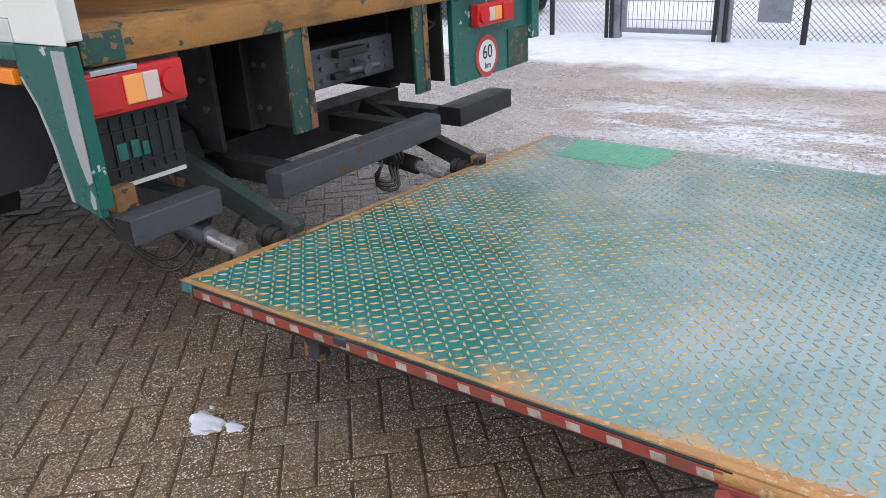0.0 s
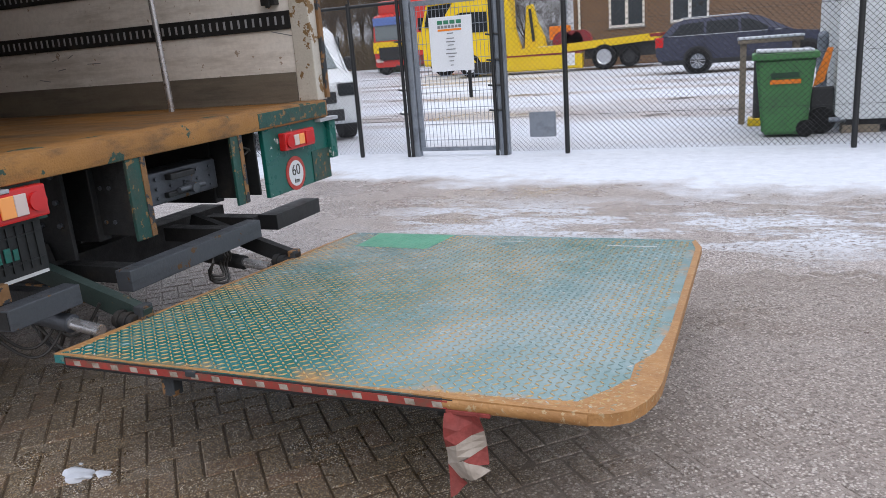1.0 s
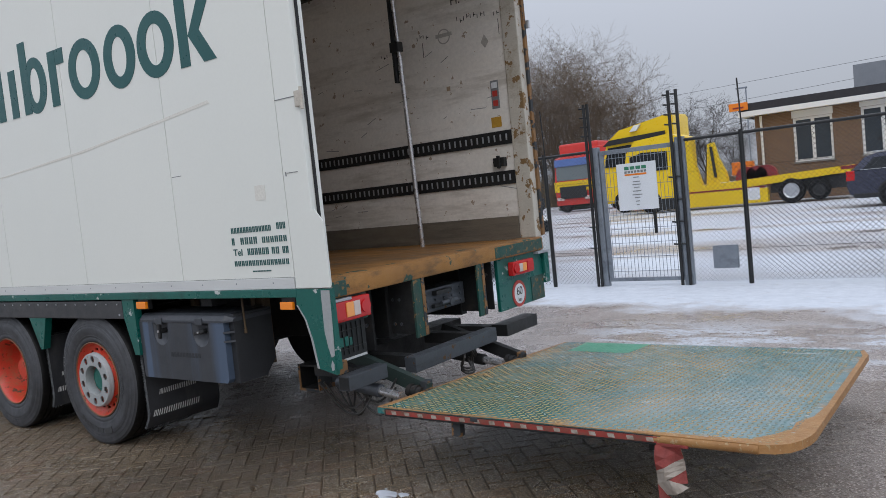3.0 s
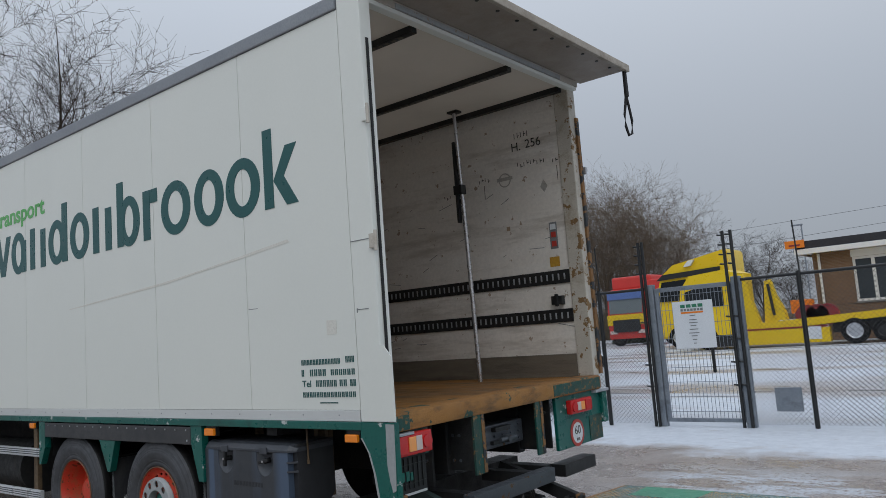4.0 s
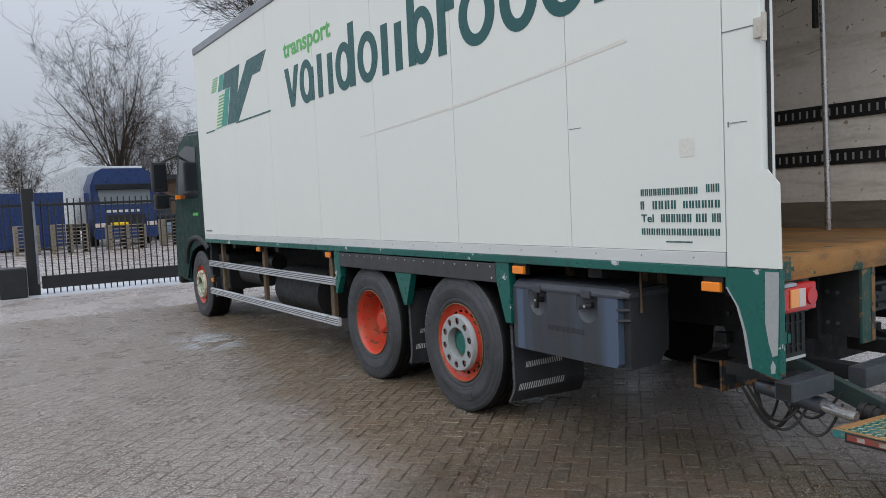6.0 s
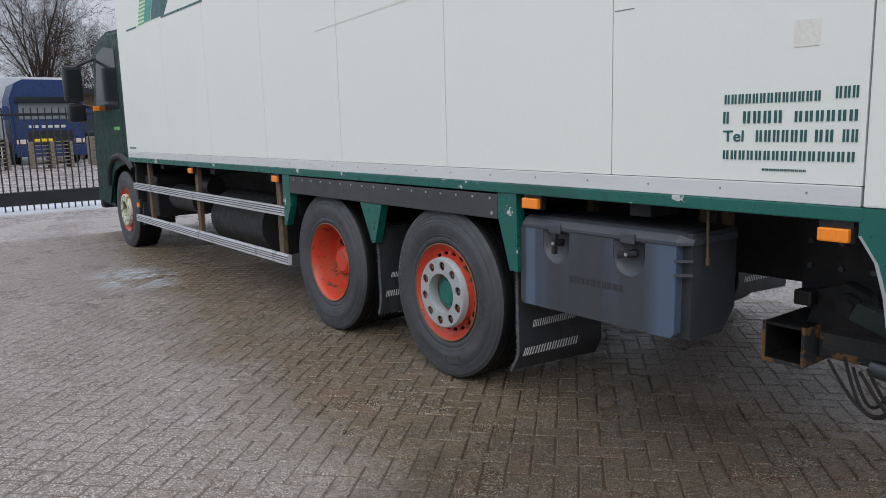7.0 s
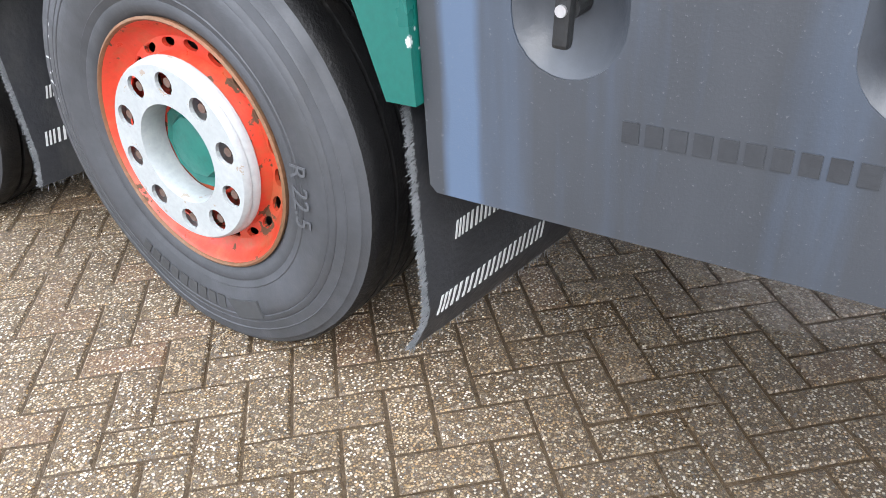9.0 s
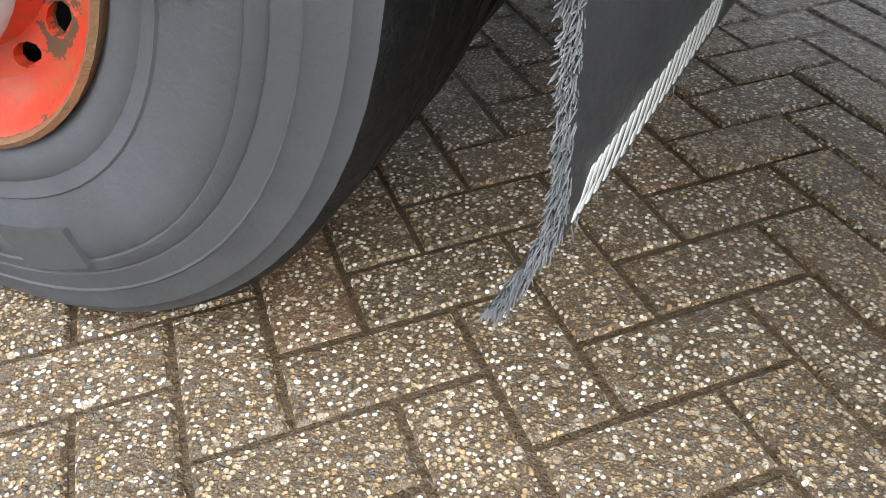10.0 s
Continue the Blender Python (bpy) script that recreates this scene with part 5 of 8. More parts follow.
bm = bmesh.new()
prism(bm, outline, "z", -0.030, 0.0)
plate = part("lift_platform", on_platform(bm), TREAD, truck, "green steel tail lift platform, worn and rusty, with raised tread")
BAR_MESH = {}
for odd in (0, 1):
    a = radians(45 if odd else -45)
    u, w = Vector((math.cos(a), math.sin(a), 0)), Vector((-math.sin(a), math.cos(a), 0))
    vs = [tuple(u * s * 0.0126 + w * t * 0.0036) for s, t in ((-1, 0), (0, -1), (1, 0), (0, 1))] + [tuple(u * s * 0.0100 + w * t * 0.0021 + Vector((0, 0, 0.0022))) for s, t in ((-1, 0), (0, -1), (1, 0), (0, 1))]
    me = bpy.data.meshes.new("tread_bar")
    me.from_pydata(vs, [], [(4, 5, 6, 7)] + [(k, (k + 1) % 4, 4 + (k + 1) % 4, 4 + k) for k in range(4)])
    me.materials.append(BARS)
    BAR_MESH[odd] = me
bm = bmesh.new()
nx, ny, pitch = 69, 75, 0.0278
patch_spots = []
rnd = random.Random(3)
for i in range(nx):
    for j in range(ny):
        cx, cy = PXA + 0.035 + pitch * i, 0.035 + pitch * j
        if cx > PXB - 0.05 or cy > PW - 0.04 or (cx > PXB - 0.09 and cy < 0.12):
            continue
        a = radians(45 if (i + j) % 2 else -45)
        u, w = Vector((math.cos(a), math.sin(a), 0)), Vector((-math.sin(a), math.cos(a), 0))
        c = Vector((cx, cy, 0))
        L, W, H = 0.0126, 0.0036, 0.0022
        if PXA + 0.19 < cx < PXA + 0.63 and PW - 0.37 < cy < PW - 0.01:
            patch_spots.append((c, (i + j) % 2))
            continue
        if i < 20 and j < 15:
            ob = finish(new("tread_bar", BAR_MESH[(i + j) % 2]), plate)
            ob.location = PT @ c
            ob.rotation_euler = PT.to_euler()
            continue
        base = [bm.verts.new(c + u * s * L + w * t * W) for s, t in ((-1, 0), (0, -1), (1, 0), (0, 1))]
        top = [bm.verts.new(c + u * s * L * 0.78 + w * t * W * 0.58 + Vector((0, 0, H))) for s, t in ((-1, 0), (0, -1), (1, 0), (0, 1))]
        bm.faces.new(top)
        for k in range(4):
            bm.faces.new((base[k], base[(k + 1) % 4], top[(k + 1) % 4], top[k]))
part("tread", on_platform(bm), BARS, plate, kind="stuff")
bm = bmesh.new()
prism(bm, [(PXA - 0.003, -0.001)] + CORNER + [(PXB, 0.76), (PXB - 0.028, 0.62), (PXB - 0.040, 0.47), (PXB - 0.085, 0.36), (PXB - 0.082, 0.25), (PXB - 0.125, 0.16), (PXB - 0.19, 0.06), (0.60, 0.040), (0.35, 0.022), (0.1, 0.008), (-0.3, 0.018), (-0.6, 0.007), (PXA + 0.10, 0.020), (PXA - 0.003, 0.016)], "z", 0.0004, 0.0011)
prism(bm, [(PXA - 0.004, 0.0), (PXA + 0.04, 0.06), (PXA + 0.014, 0.5), (PXA + 0.02, PW - 0.5), (PXA + 0.012, PW - 0.05), (PXA - 0.004, PW)], "z", 0.0004, 0.0010)
prism(bm, [(PXB - 0.022, 0.32), (PXB + 0.001, 0.22), (PXB + 0.001, PW - 0.16), (PXB - 0.035, PW), (PXB - 0.05, PW - 0.05), (PXB - 0.022, PW - 0.2)], "z", 0.0008, 0.0017)
part("worn_edge", on_platform(bm), EDGERUST, plate, "platform edges worn to brown rust")
bm = bmesh.new()
prism(bm, [(PXA + 0.21, PW - 0.36), (PXA + 0.62, PW - 0.385), (PXA + 0.645, PW - 0.012), (PXA + 0.16, PW - 0.006)], "z", 0.0004, 0.0012)
patch = part("bright_patch", on_platform(bm), PATCH, plate, "bright green repainted patch")
pv, pf = [], []
for c, odd in patch_spots:
    n0 = len(pv)
    pv += [tuple(PT @ (c + v.co)) for v in BAR_MESH[odd].vertices]
    pf += [tuple(n0 + q for q in p.vertices) for p in BAR_MESH[odd].polygons]
soup("patch_tread", pv, pf, PATCH, plate, kind="stuff")
bm = boxes(((0.54, PW - 0.20, 0.0006), (0.78, PW - 0.19, 0.0034)), ((-0.02, PW - 0.155, 0.0006), (0.10, PW - 0.15, 0.003)))
part("white_streak", on_platform(bm), LETTERW, plate)
part("edge_angle", on_platform(boxes(((PXA + 0.05, -0.006, -0.040), (0.47, 0.004, -0.003)), bevel=0.002)), DARK, plate)
bm, bm2 = bmesh.new(), bmesh.new()
n = 34
for k in range(n):
    x0 = PXA + 0.06 + k * (1.38 / n)
    x1 = x0 + 1.38 / n
    s = 0.012
    prism(bm, [(x0, -0.030), (x1, -0.030), (x1, -0.007), (x0, -0.007)], "y", -0.0085, -0.0062)
    if k % 2:
        prism(bm2, [(x0, -0.027), (x1 - 0.012, -0.027), (x1 - 0.004 - s, -0.011), (x0 + 0.008 - s, -0.011)], "y", -0.0095, -0.0086)
part("red_stripes", on_platform(bm), EDGE_TAPE_R, plate, "red and white warning tape", kind="stuff")
part("white_stripes", on_platform(bm2), EDGE_TAPE_W, plate, kind="stuff")
bm = bmesh.new()
rod(bm, (0.44, 0.012, -0.018), (PXB - 0.15, 0.012, -0.018), 0.022, 14)
part("rolled_edge", on_platform(bm), EDGERUST, plate, smooth=True)
bm = bmesh.new()
prism(bm, [(0.44, -0.004)] + [(x + 0.004, y - 0.004) for x, y in CORNER] + [(PXB + 0.004, PW - 0.16), (PXB - 0.002, PW - 0.16)] + [(x - 0.002, y + 0.002) for x, y in CORNER[::-1]] + [(0.44, 0.002)], "z", -0.032, 0.0016)
part("edge_rim", on_platform(bm), EDGERUST, plate)
part("platform_frame", on_platform(boxes(((PXA + 0.05, 0.35, -0.09), (0.55, 0.43, -0.036)), ((PXA + 0.05, 1.45, -0.09), (0.55, 1.53, -0.036)), ((0.40, 0.05, -0.08), (0.48, PW - 0.1, -0.036)))), DARK, plate)
part("edge_hook", on_platform(boxes(((-0.42, -0.012, -0.022), (-0.38, 0.01, -0.002)), ((-0.55, 0.02, -0.11), (-0.50, 0.06, -0.04)), bevel=0.004)), RUSTY, plate)
part("hinge_tube", on_platform(rods(((PXA - 0.01, 0.08, -0.03), (PXA - 0.01, PW - 0.05, -0.03), 0.02))), RUSTY, plate, smooth=True)
# warning flag hanging under the edge
flag = part("warning_flag", boxes(((-0.89, 1.388, 0.398), (-0.765, 1.402, 0.410)), bevel=0.002), FLAGRED, plate, "torn red and white warning flag")


def flag_piece(pts, mat):
    bm = bmesh.new()
    vs = [bm.verts.new((x, -0.004 + 0.016 * math.sin(9 * x + 14 * z), z)) for x, z in pts]
    bm.faces.new(vs)
    bmesh.ops.triangulate(bm, faces=bm.faces)
    bmesh.ops.subdivide_edges(bm, edges=bm.edges, cuts=2, use_grid_fill=True)
    for v in bm.verts:
        v.co.y = 1.385 + 0.018 * math.sin(40 * v.co.x + 25 * v.co.z)
    bmesh.ops.solidify(bm, geom=bm.faces[:], thickness=0.0018)
    part("flag_cloth", bm, mat, flag)


FX = -0.845
flag_piece([(FX - 0.045, 0.405), (FX + 0.055, 0.405), (FX + 0.06, 0.36), (FX - 0.05, 0.30)], FLAGRED)
flag_piece([(FX - 0.05, 0.30), (FX + 0.06, 0.36), (FX + 0.062, 0.31), (FX - 0.055, 0.24)], RAGW)
flag_piece([(FX + 0.005, 0.275), (FX + 0.062, 0.31), (FX + 0.068, 0.26), (FX + 0.045, 0.262)], FLAGRED)
flag_piece([(FX - 0.055, 0.24), (FX + 0.005, 0.275), (FX + 0.045, 0.262), (FX + 0.072, 0.245), (FX + 0.02, 0.215), (FX - 0.02, 0.20)], RAGW)
flag_piece([(FX - 0.055, 0.24), (FX - 0.02, 0.20), (FX + 0.0, 0.19), (FX - 0.03, 0.155), (FX - 0.045, 0.15)], FLAGRED)

# ---- wheels ----
R, RR = 0.459, 0.259


def flatten(bm):
    """The tyre's foot lies flat on the paving."""
    for v in bm.verts:
        if v.co.z < 0.13 and v.co.y < 1.5:
            v.co.y -= 0.012 * (1 - max(v.co.z, 0.0) / 0.13)
        if v.co.z < 0.003:
            v.co.z = 0.003
    return bm


def tyre_parts(wheel, cx, cz, y0, width):
    """Tyre with grooved tread, ribbed sidewall and rim flange; y0 is the outer face."""
    y1 = y0 + width
    tread = [(R - 0.008, y0 + 0.024), (R - 0.001, y0 + 0.034)]
    n = 5
    for k in range(n):
        a = y0 + 0.045 + (width - 0.09) * k / n
        b = y0 + 0.045 + (width - 0.09) * (k + 1) / n
        tread += [(R, a + 0.004), (R, b - 0.006), (R - 0.012, b - 0.004), (R - 0.012, b + 0.002)]
    tread += [(R - 0.004, y1 - 0.042), (R - 0.020, y1 - 0.030)]
    part("tread", flatten(lathe(bmesh.new(), tread, (cx, cz), 72)), TYRE, wheel, smooth=True)
    wall = [(RR + 0.002, y0 + 0.020), (RR + 0.012, y0 + 0.010), (RR + 0.030, y0 + 0.006), (RR + 0.036, y0 + 0.0085), (RR + 0.050, y0 + 0.003), (RR + 0.052, y0 + 0.0045), (RR + 0.070, y0 - 0.0005), (RR + 0.095, y0 - 0.003), (RR + 0.112, y0 - 0.0025), (RR + 0.115, y0 - 0.0002), (RR + 0.117, y0 - 0.0018), (RR + 0.128, y0 + 0.001), (RR + 0.130, y0 + 0.0035), (RR + 0.132, y0 + 0.002), (RR + 0.150, y0 + 0.006), (RR + 0.152, y0 + 0.0045), (RR + 0.154, y0 + 0.007), (R - 0.022, y0 + 0.013), (R - 0.019, y0 + 0.018), (R - 0.008, y0 + 0.024)]
    part("sidewall", flatten(lathe(bmesh.new(), wall, (cx, cz), 72)), SIDEWALL, wheel, "dusty grey sidewall", smooth=True)
    back = [(R - 0.020, y1 - 0.030), (R - 0.05, y1 - 0.008), (RR + 0.06, y1), (RR, y1 - 0.02), (RR - 0.01, y1 - 0.06)]
    part("inner_sidewall", flatten(lathe(bmesh.new(), back, (cx, cz), 48)), TYRE, wheel, smooth=True)
    part("rim_flange", lathe(bmesh.new(), [(RR + 0.002, y0 + 0.020), (RR + 0.004, y0 + 0.009), (RR - 0.001, y0 + 0.006), (RR - 0.004, y0 + 0.009), (RR - 0.005, y0 + 0.013)], (cx, cz), 64), RIMEDGE, wheel, smooth=True)


def nut(bm, x, y, z, r=0.015, h=0.02):
    rod(bm, (x, y + h, z), (x, y, z), r, 6)
    rod(bm, (x, y, z), (x, y - 0.012, z), r * 0.62, 10)


def dished_wheel(cx, cz, y0, label):
    """Drive wheel: the disc lies deep inside a red barrel."""
    w = part("wheel", boxes(((cx - 0.05, y0 + 0.30, cz - 0.05), (cx + 0.05, y0 + 0.62, cz + 0.05))), DARK, truck, label)
    tyre_parts(w, cx, cz, y0, 0.27)
    part("rim_barrel", lathe(bmesh.new(), [(RR - 0.005, y0 + 0.013), (RR - 0.011, y0 + 0.020), (RR - 0.018, y0 + 0.05), (RR - 0.030, y0 + 0.08), (RR - 0.034, y0 + 0.16), (RR - 0.050, y0 + 0.19)], (cx, cz), 56), RIMRED, w, "glossy red rim", smooth=True)
    loops = [ring_of(cx, cz, RR - 0.045, 48)] + [ring_of(cx + 0.172 * math.cos(a), cz + 0.172 * math.sin(a), 0.024, 12)[::-1] for a in [2 * math.pi * k / 10 for k in range(10)]]
    part("rim_disc", pierced(bmesh.new(), loops, y0 + 0.185, y0 + 0.20), RIMRED, w)
    bm = bmesh.new()
    for k in range(10):
        a = 2 * math.pi * (k + 0.5) / 10
        nut(bm, cx + 0.125 * math.cos(a), y0 + 0.165, cz + 0.125 * math.sin(a))
    part("wheel_nuts", bm, DARK, w, kind="stuff")
    part("hub", lathe(bmesh.new(), [(0.095, y0 + 0.186), (0.092, y0 + 0.12), (0.07, y0 + 0.10), (0.0005, y0 + 0.098)], (cx, cz), 32), RIMRED, w, smooth=True)
    part("dark_back", lathe(bmesh.new(), [(0.23, y0 + 0.225), (0.0005, y0 + 0.225)], (cx, cz), 24), BLACK, w)
    return w


def ringed_wheel(cx, cz, y0, label, ringmat, width=0.30):
    """Red rim with a white nut ring and green hub."""
    w = part("wheel", boxes(((cx - 0.05, y0 + 0.22, cz - 0.05), (cx + 0.05, y0 + 0.62, cz + 0.05))), DARK, truck, label)
    tyre_parts(w, cx, cz, y0, width)
    part("rim_barrel", lathe(bmesh.new(), [(RR - 0.005, y0 + 0.013), (RR - 0.010, y0 + 0.020), (RR - 0.016, y0 + 0.034), (RR - 0.030, y0 + 0.046), (RR - 0.046, y0 + 0.054)], (cx, cz), 56), RIMRED, w, "scuffed red rim", smooth=True)
    loops = [ring_of(cx, cz, 0.222, 60), ring_of(cx, cz, 0.10, 36)[::-1]]
    for k in range(20):
        a = 2 * math.pi * (k + 0.5) / 20
        loops.append([(cx + 0.205 * math.cos(a) + du * math.cos(a) - dv * math.sin(a), cz + 0.205 * math.sin(a) + du * math.sin(a) + dv * math.cos(a)) for du, dv in [(0.0105 * math.cos(t), 0.020 * math.sin(t)) for t in [-2 * math.pi * i / 10 for i in range(10)]]])
    part("rim_disc", pierced(bmesh.new(), loops, y0 + 0.052, y0 + 0.062), RIMRED, w, "red disc with oval slots")
    part("disc_neck", lathe(bmesh.new(), [(0.190, y0 + 0.052), (0.178, y0 + 0.022)], (cx, cz), 48), RIMRED, w, smooth=True)
    part("dark_back", lathe(bmesh.new(), [(0.23, y0 + 0.13), (0.0005, y0 + 0.13)], (cx, cz), 24), BLACK, w)
    yr = y0 - 0.014
    loops = [ring_of(cx, cz, 0.180, 60), ring_of(cx, cz, 0.104, 40)[::-1]] + [ring_of(cx + 0.147 * math.cos(a), cz + 0.147 * math.sin(a), 0.0235, 14)[::-1] for a in [2 * math.pi * (k + 0.35) / 10 for k in range(10)]]
    ring = part("nut_ring", pierced(bmesh.new(), loops, yr, yr + 0.008), ringmat, w, "white ring with ten nut holes")
    part("ring_skirt", lathe(bmesh.new(), [(0.180, yr), (0.185, yr + 0.006), (0.187, yr + 0.014), (0.184, yr + 0.016), (0.189, yr + 0.022), (0.190, yr + 0.034), (0.186, yr + 0.038)], (cx, cz), 60), ringmat, w, smooth=True)
    part("ring_inner", lathe(bmesh.new(), [(0.104, yr), (0.101, yr + 0.012), (0.100, yr + 0.03), (0.104, yr + 0.06)], (cx, cz), 40), ringmat, w, smooth=True)
    for k in range(10):
        a = 2 * math.pi * (k + 0.35) / 10
        bm = bmesh.new()
        nut(bm, cx + 0.147 * math.cos(a), yr + 0.020, cz + 0.147 * math.sin(a), 0.0155, 0.03)
        part("wheel_nut", bm, NUT, w)
    hub = part("hub_cap", lathe(bmesh.new(), [(0.104, y0 + 0.060), (0.094, y0 + 0.040), (0.074, y0 + 0.046), (0.064, y0 + 0.028), (0.034, y0 + 0.022), (0.0005, y0 + 0.022)], (cx, cz), 10), HUBG, w, "green hub cap", smooth=True)
    return w


W3 = (-4.808, 0.458)
w3 = ringed_wheel(W3[0], W3[1], 1.338, "rear wheel with red rim and white nut ring", RINGW)
dished_wheel(-6.085, 0.450, 1.357, "drive wheel with deep red rim")
ringed_wheel(-11.03, 0.430, 1.385, "front wheel with flaking pale nut ring", RINGY)
# raised marks on the rear tyre
words("R 22.5", 0.052, pose(W3[0] + 0.312 * math.cos(radians(-4)), 1.3335, W3[1] + 0.312 * math.sin(radians(-4)), 90, 94, 0), TYREMARK, w3, "tyre_size")
bm = bmesh.new()
for k in range(9):
    a = radians(-128 + 5.0 * k)
    c = pose(W3[0] + 0.352 * math.cos(a), 1.3345, W3[1] + 0.352 * math.sin(a), 0, -math.degrees(a) - 90, 0)
    box(bm, (-0.011, -0.001, -0.016), (0.011, 0.001, 0.016), 0.0, c)
a0 = [radians(t) for t in (-84, -80, -76, -72, -68)]
pts = [(W3[0] + 0.338 * math.cos(t), W3[1] + 0.338 * math.sin(t)) for t in a0] + [(W3[0] + 0.378 * math.cos(t), W3[1] + 0.378 * math.sin(t)) for t in a0[::-1][:4]]
prism(bm, pts, "y", 1.3305, 1.338)
part("tyre_print", flatten(bm), surface("dark_tyre_print", (0.035, 0.036, 0.038), (0.045, 0.046, 0.048), 0.75, bump=0.1), w3)
bm = bmesh.new()
for k in range(7):
    a = radians(150 + 5 * k + rnd.uniform(-1, 1))
    box(bm, (-0.018, -0.0008, -0.0015), (0.018, 0.0008, 0.0015), 0.0, pose(W3[0] + 0.405 * math.cos(a), 1.3445, W3[1] + 0.405 * math.sin(a), 0, rnd.uniform(0, 180), 0))
part("chalk_marks", bm, LETTERW, w3, "white chalk scribble")
for cx, cz in ((-4.808, 0.458), (-6.085, 0.45), (-11.03, 0.43)):
    bm = bmesh.new()
    rod(bm, (cx, 3.50, cz), (cx, 3.80, cz), R, 48)
    rod(bm, (cx, 3.80, cz), (cx, 3.81, cz), 0.27, 32)
    part("far_wheel", flatten(bm), TYRE, truck, smooth=True)
    part("axle", rods(((cx, 1.62, cz), (cx, 3.55, cz), 0.07)), DARK, truck, smooth=True)
    if cx > -8:
        part("inner_tyre", flatten(rods(((cx, 1.70, cz), (cx, 1.92, cz), R - 0.01), seg=40)), TYRE, truck, smooth=True)
part("differential", rods(((-6.3, 2.6, 0.45), (-5.9, 2.6, 0.45), 0.2)), DARK, truck, smooth=True)

# ---- side skirts, rails, toolbox, flaps ----
sk = part("skirt_plate", boxes(((-6.52, Y0 - 0.006, 0.888), (-4.352, Y0 + 0.014, 1.006)), bevel=0.005), SKIRT, truck, "dark grey skirt plate with rivets")
bm = bmesh.new()
for k in range(17):
    rod(bm, (-6.45 + 0.128 * k, Y0 - 0.010, 0.985), (-6.45 + 0.128 * k, Y0 - 0.005, 0.985), 0.006, 8)
rod(bm, (-4.39, Y0 - 0.010, 0.915), (-4.39, Y0 - 0.005, 0.915), 0.008, 8)
part("rivets", bm, ALU, sk, kind="stuff")
for pts in ([(-6.635, 1.014), (-6.525, 1.014), (-6.525, 0.80), (-6.605, 0.655), (-6.635, 0.655)], [(-5.59, 0.886), (-5.355, 0.886), (-5.44, 0.655), (-5.475, 0.655)], [(-4.350, 1.014), (-4.225, 1.014), (-4.218, 0.655), (-4.272, 0.655), (-4.350, 0.90)]):
    bm = bmesh.new()
    prism(bm, pts, "y", Y0 - 0.004, Y0 + 0.045)
    part("mudguard_bracket", bm, GREEN, truck, "green mudguard bracket, chipped edges")
for z0, z1 in ((0.712, 0.782), (0.358, 0.432)):
    rail = part("side_rail", boxes(((-10.42, Y0 + 0.004, z0), (-6.635, Y0 + 0.035, z1)), bevel=0.004), RAILALU, truck, "ribbed aluminium side guard rail")
    part("rail_ribs", boxes(*[((-10.42, Y0 - 0.0005, z0 + 0.010 + 0.017 * k), (-6.635, Y0 + 0.004, z0 + 0.018 + 0.017 * k)) for k in range(4)]), RAILALU, rail)
    # darker strips between the ribs paint in the shade of the grooves
    for k in range(3):
        part("rail_groove", boxes(((-10.415, Y0 + 0.0015, z0 + 0.0185 + 0.017 * k), (-6.64, Y0 + 0.0038, z0 + 0.0265 + 0.017 * k))), STEEL, rail)
for x in (-6.80, -8.50, -9.95):
    part("rail_post", boxes(((x - 0.035, Y0 + 0.036, 0.36), (x + 0.035, Y0 + 0.075, 1.004)), bevel=0.004), BROWNP, truck, "brown guard post")
for x0, z0, w, h in ((-2.855, 0.950, 0.095, 0.042), (-4.175, 0.955, 0.10, 0.046), (-6.79, 0.955, 0.085, 0.045), (-8.56, 0.955, 0.085, 0.045), (-10.30, 0.52, 0.06, 0.05)):
    mk = part("marker_base", boxes(((x0 - 0.004, Y0 + 0.004, z0 - 0.004), (x0 + w + 0.004, Y0 + 0.03, z0 + h + 0.03))), BLACK, truck)
    part("marker_lens", boxes(((x0, Y0 - 0.018, z0), (x0 + w, Y0 + 0.003, z0 + h)), bevel=0.005), LORANGE, mk, "orange side marker lens")

bm = bmesh.new()
TX0, TX1, TY0, TY1, TZ0, TZ1 = -4.22, -3.335, 1.345, 1.665, 0.508, 0.912
pts = [(TY0 + 0.041, TZ0), (TY0 + 0.041, TZ0 + 0.015), (TY0 + 0.041, TZ1 - 0.06), (TY0 + 0.041, TZ1 - 0.012), (TY0 + 0.045, TZ1), (TY1, TZ1), (TY1, TZ0 + 0.09), (TY1 - 0.08, TZ0)]
loops = []
for x, s in ((TX0, 0.018), (TX0 + 0.018, 0.0), (TX1 - 0.050, 0.0), (TX1 - 0.047, -0.040), (TX1 - 0.007, -0.008), (TX1, 0.020)):
    loops.append([bm.verts.new((x, min(max(y, TY0 + 0.041 + s if y < TY0 + 0.05 else y), TY1), z)) for y, z in pts])
for a, b in zip(loops, loops[1:]):
    for k in range(len(pts)):
        bm.faces.new((a[k], a[(k + 1) % len(pts)], b[(k + 1) % len(pts)], b[k]))
bm.faces.new(loops[0])
bm.faces.new(loops[-1][::-1])
# ends and chamfers take a darker plastic than the front, standing for shade
tb = part("toolbox", bm, PLASTICD, truck, "blue-black plastic toolbox with worn lid", smooth=True)
bm = bmesh.new()
whole = [(TY0 - 0.006, TZ1 - 0.042), (TY0 - 0.006, TZ1 - 0.030), (TY0 + 0.016, TZ1 - 0.004), (TY0 + 0.04, TZ1 + 0.006), (TY1, TZ1 + 0.004), (TY1, TZ1 - 0.042)]
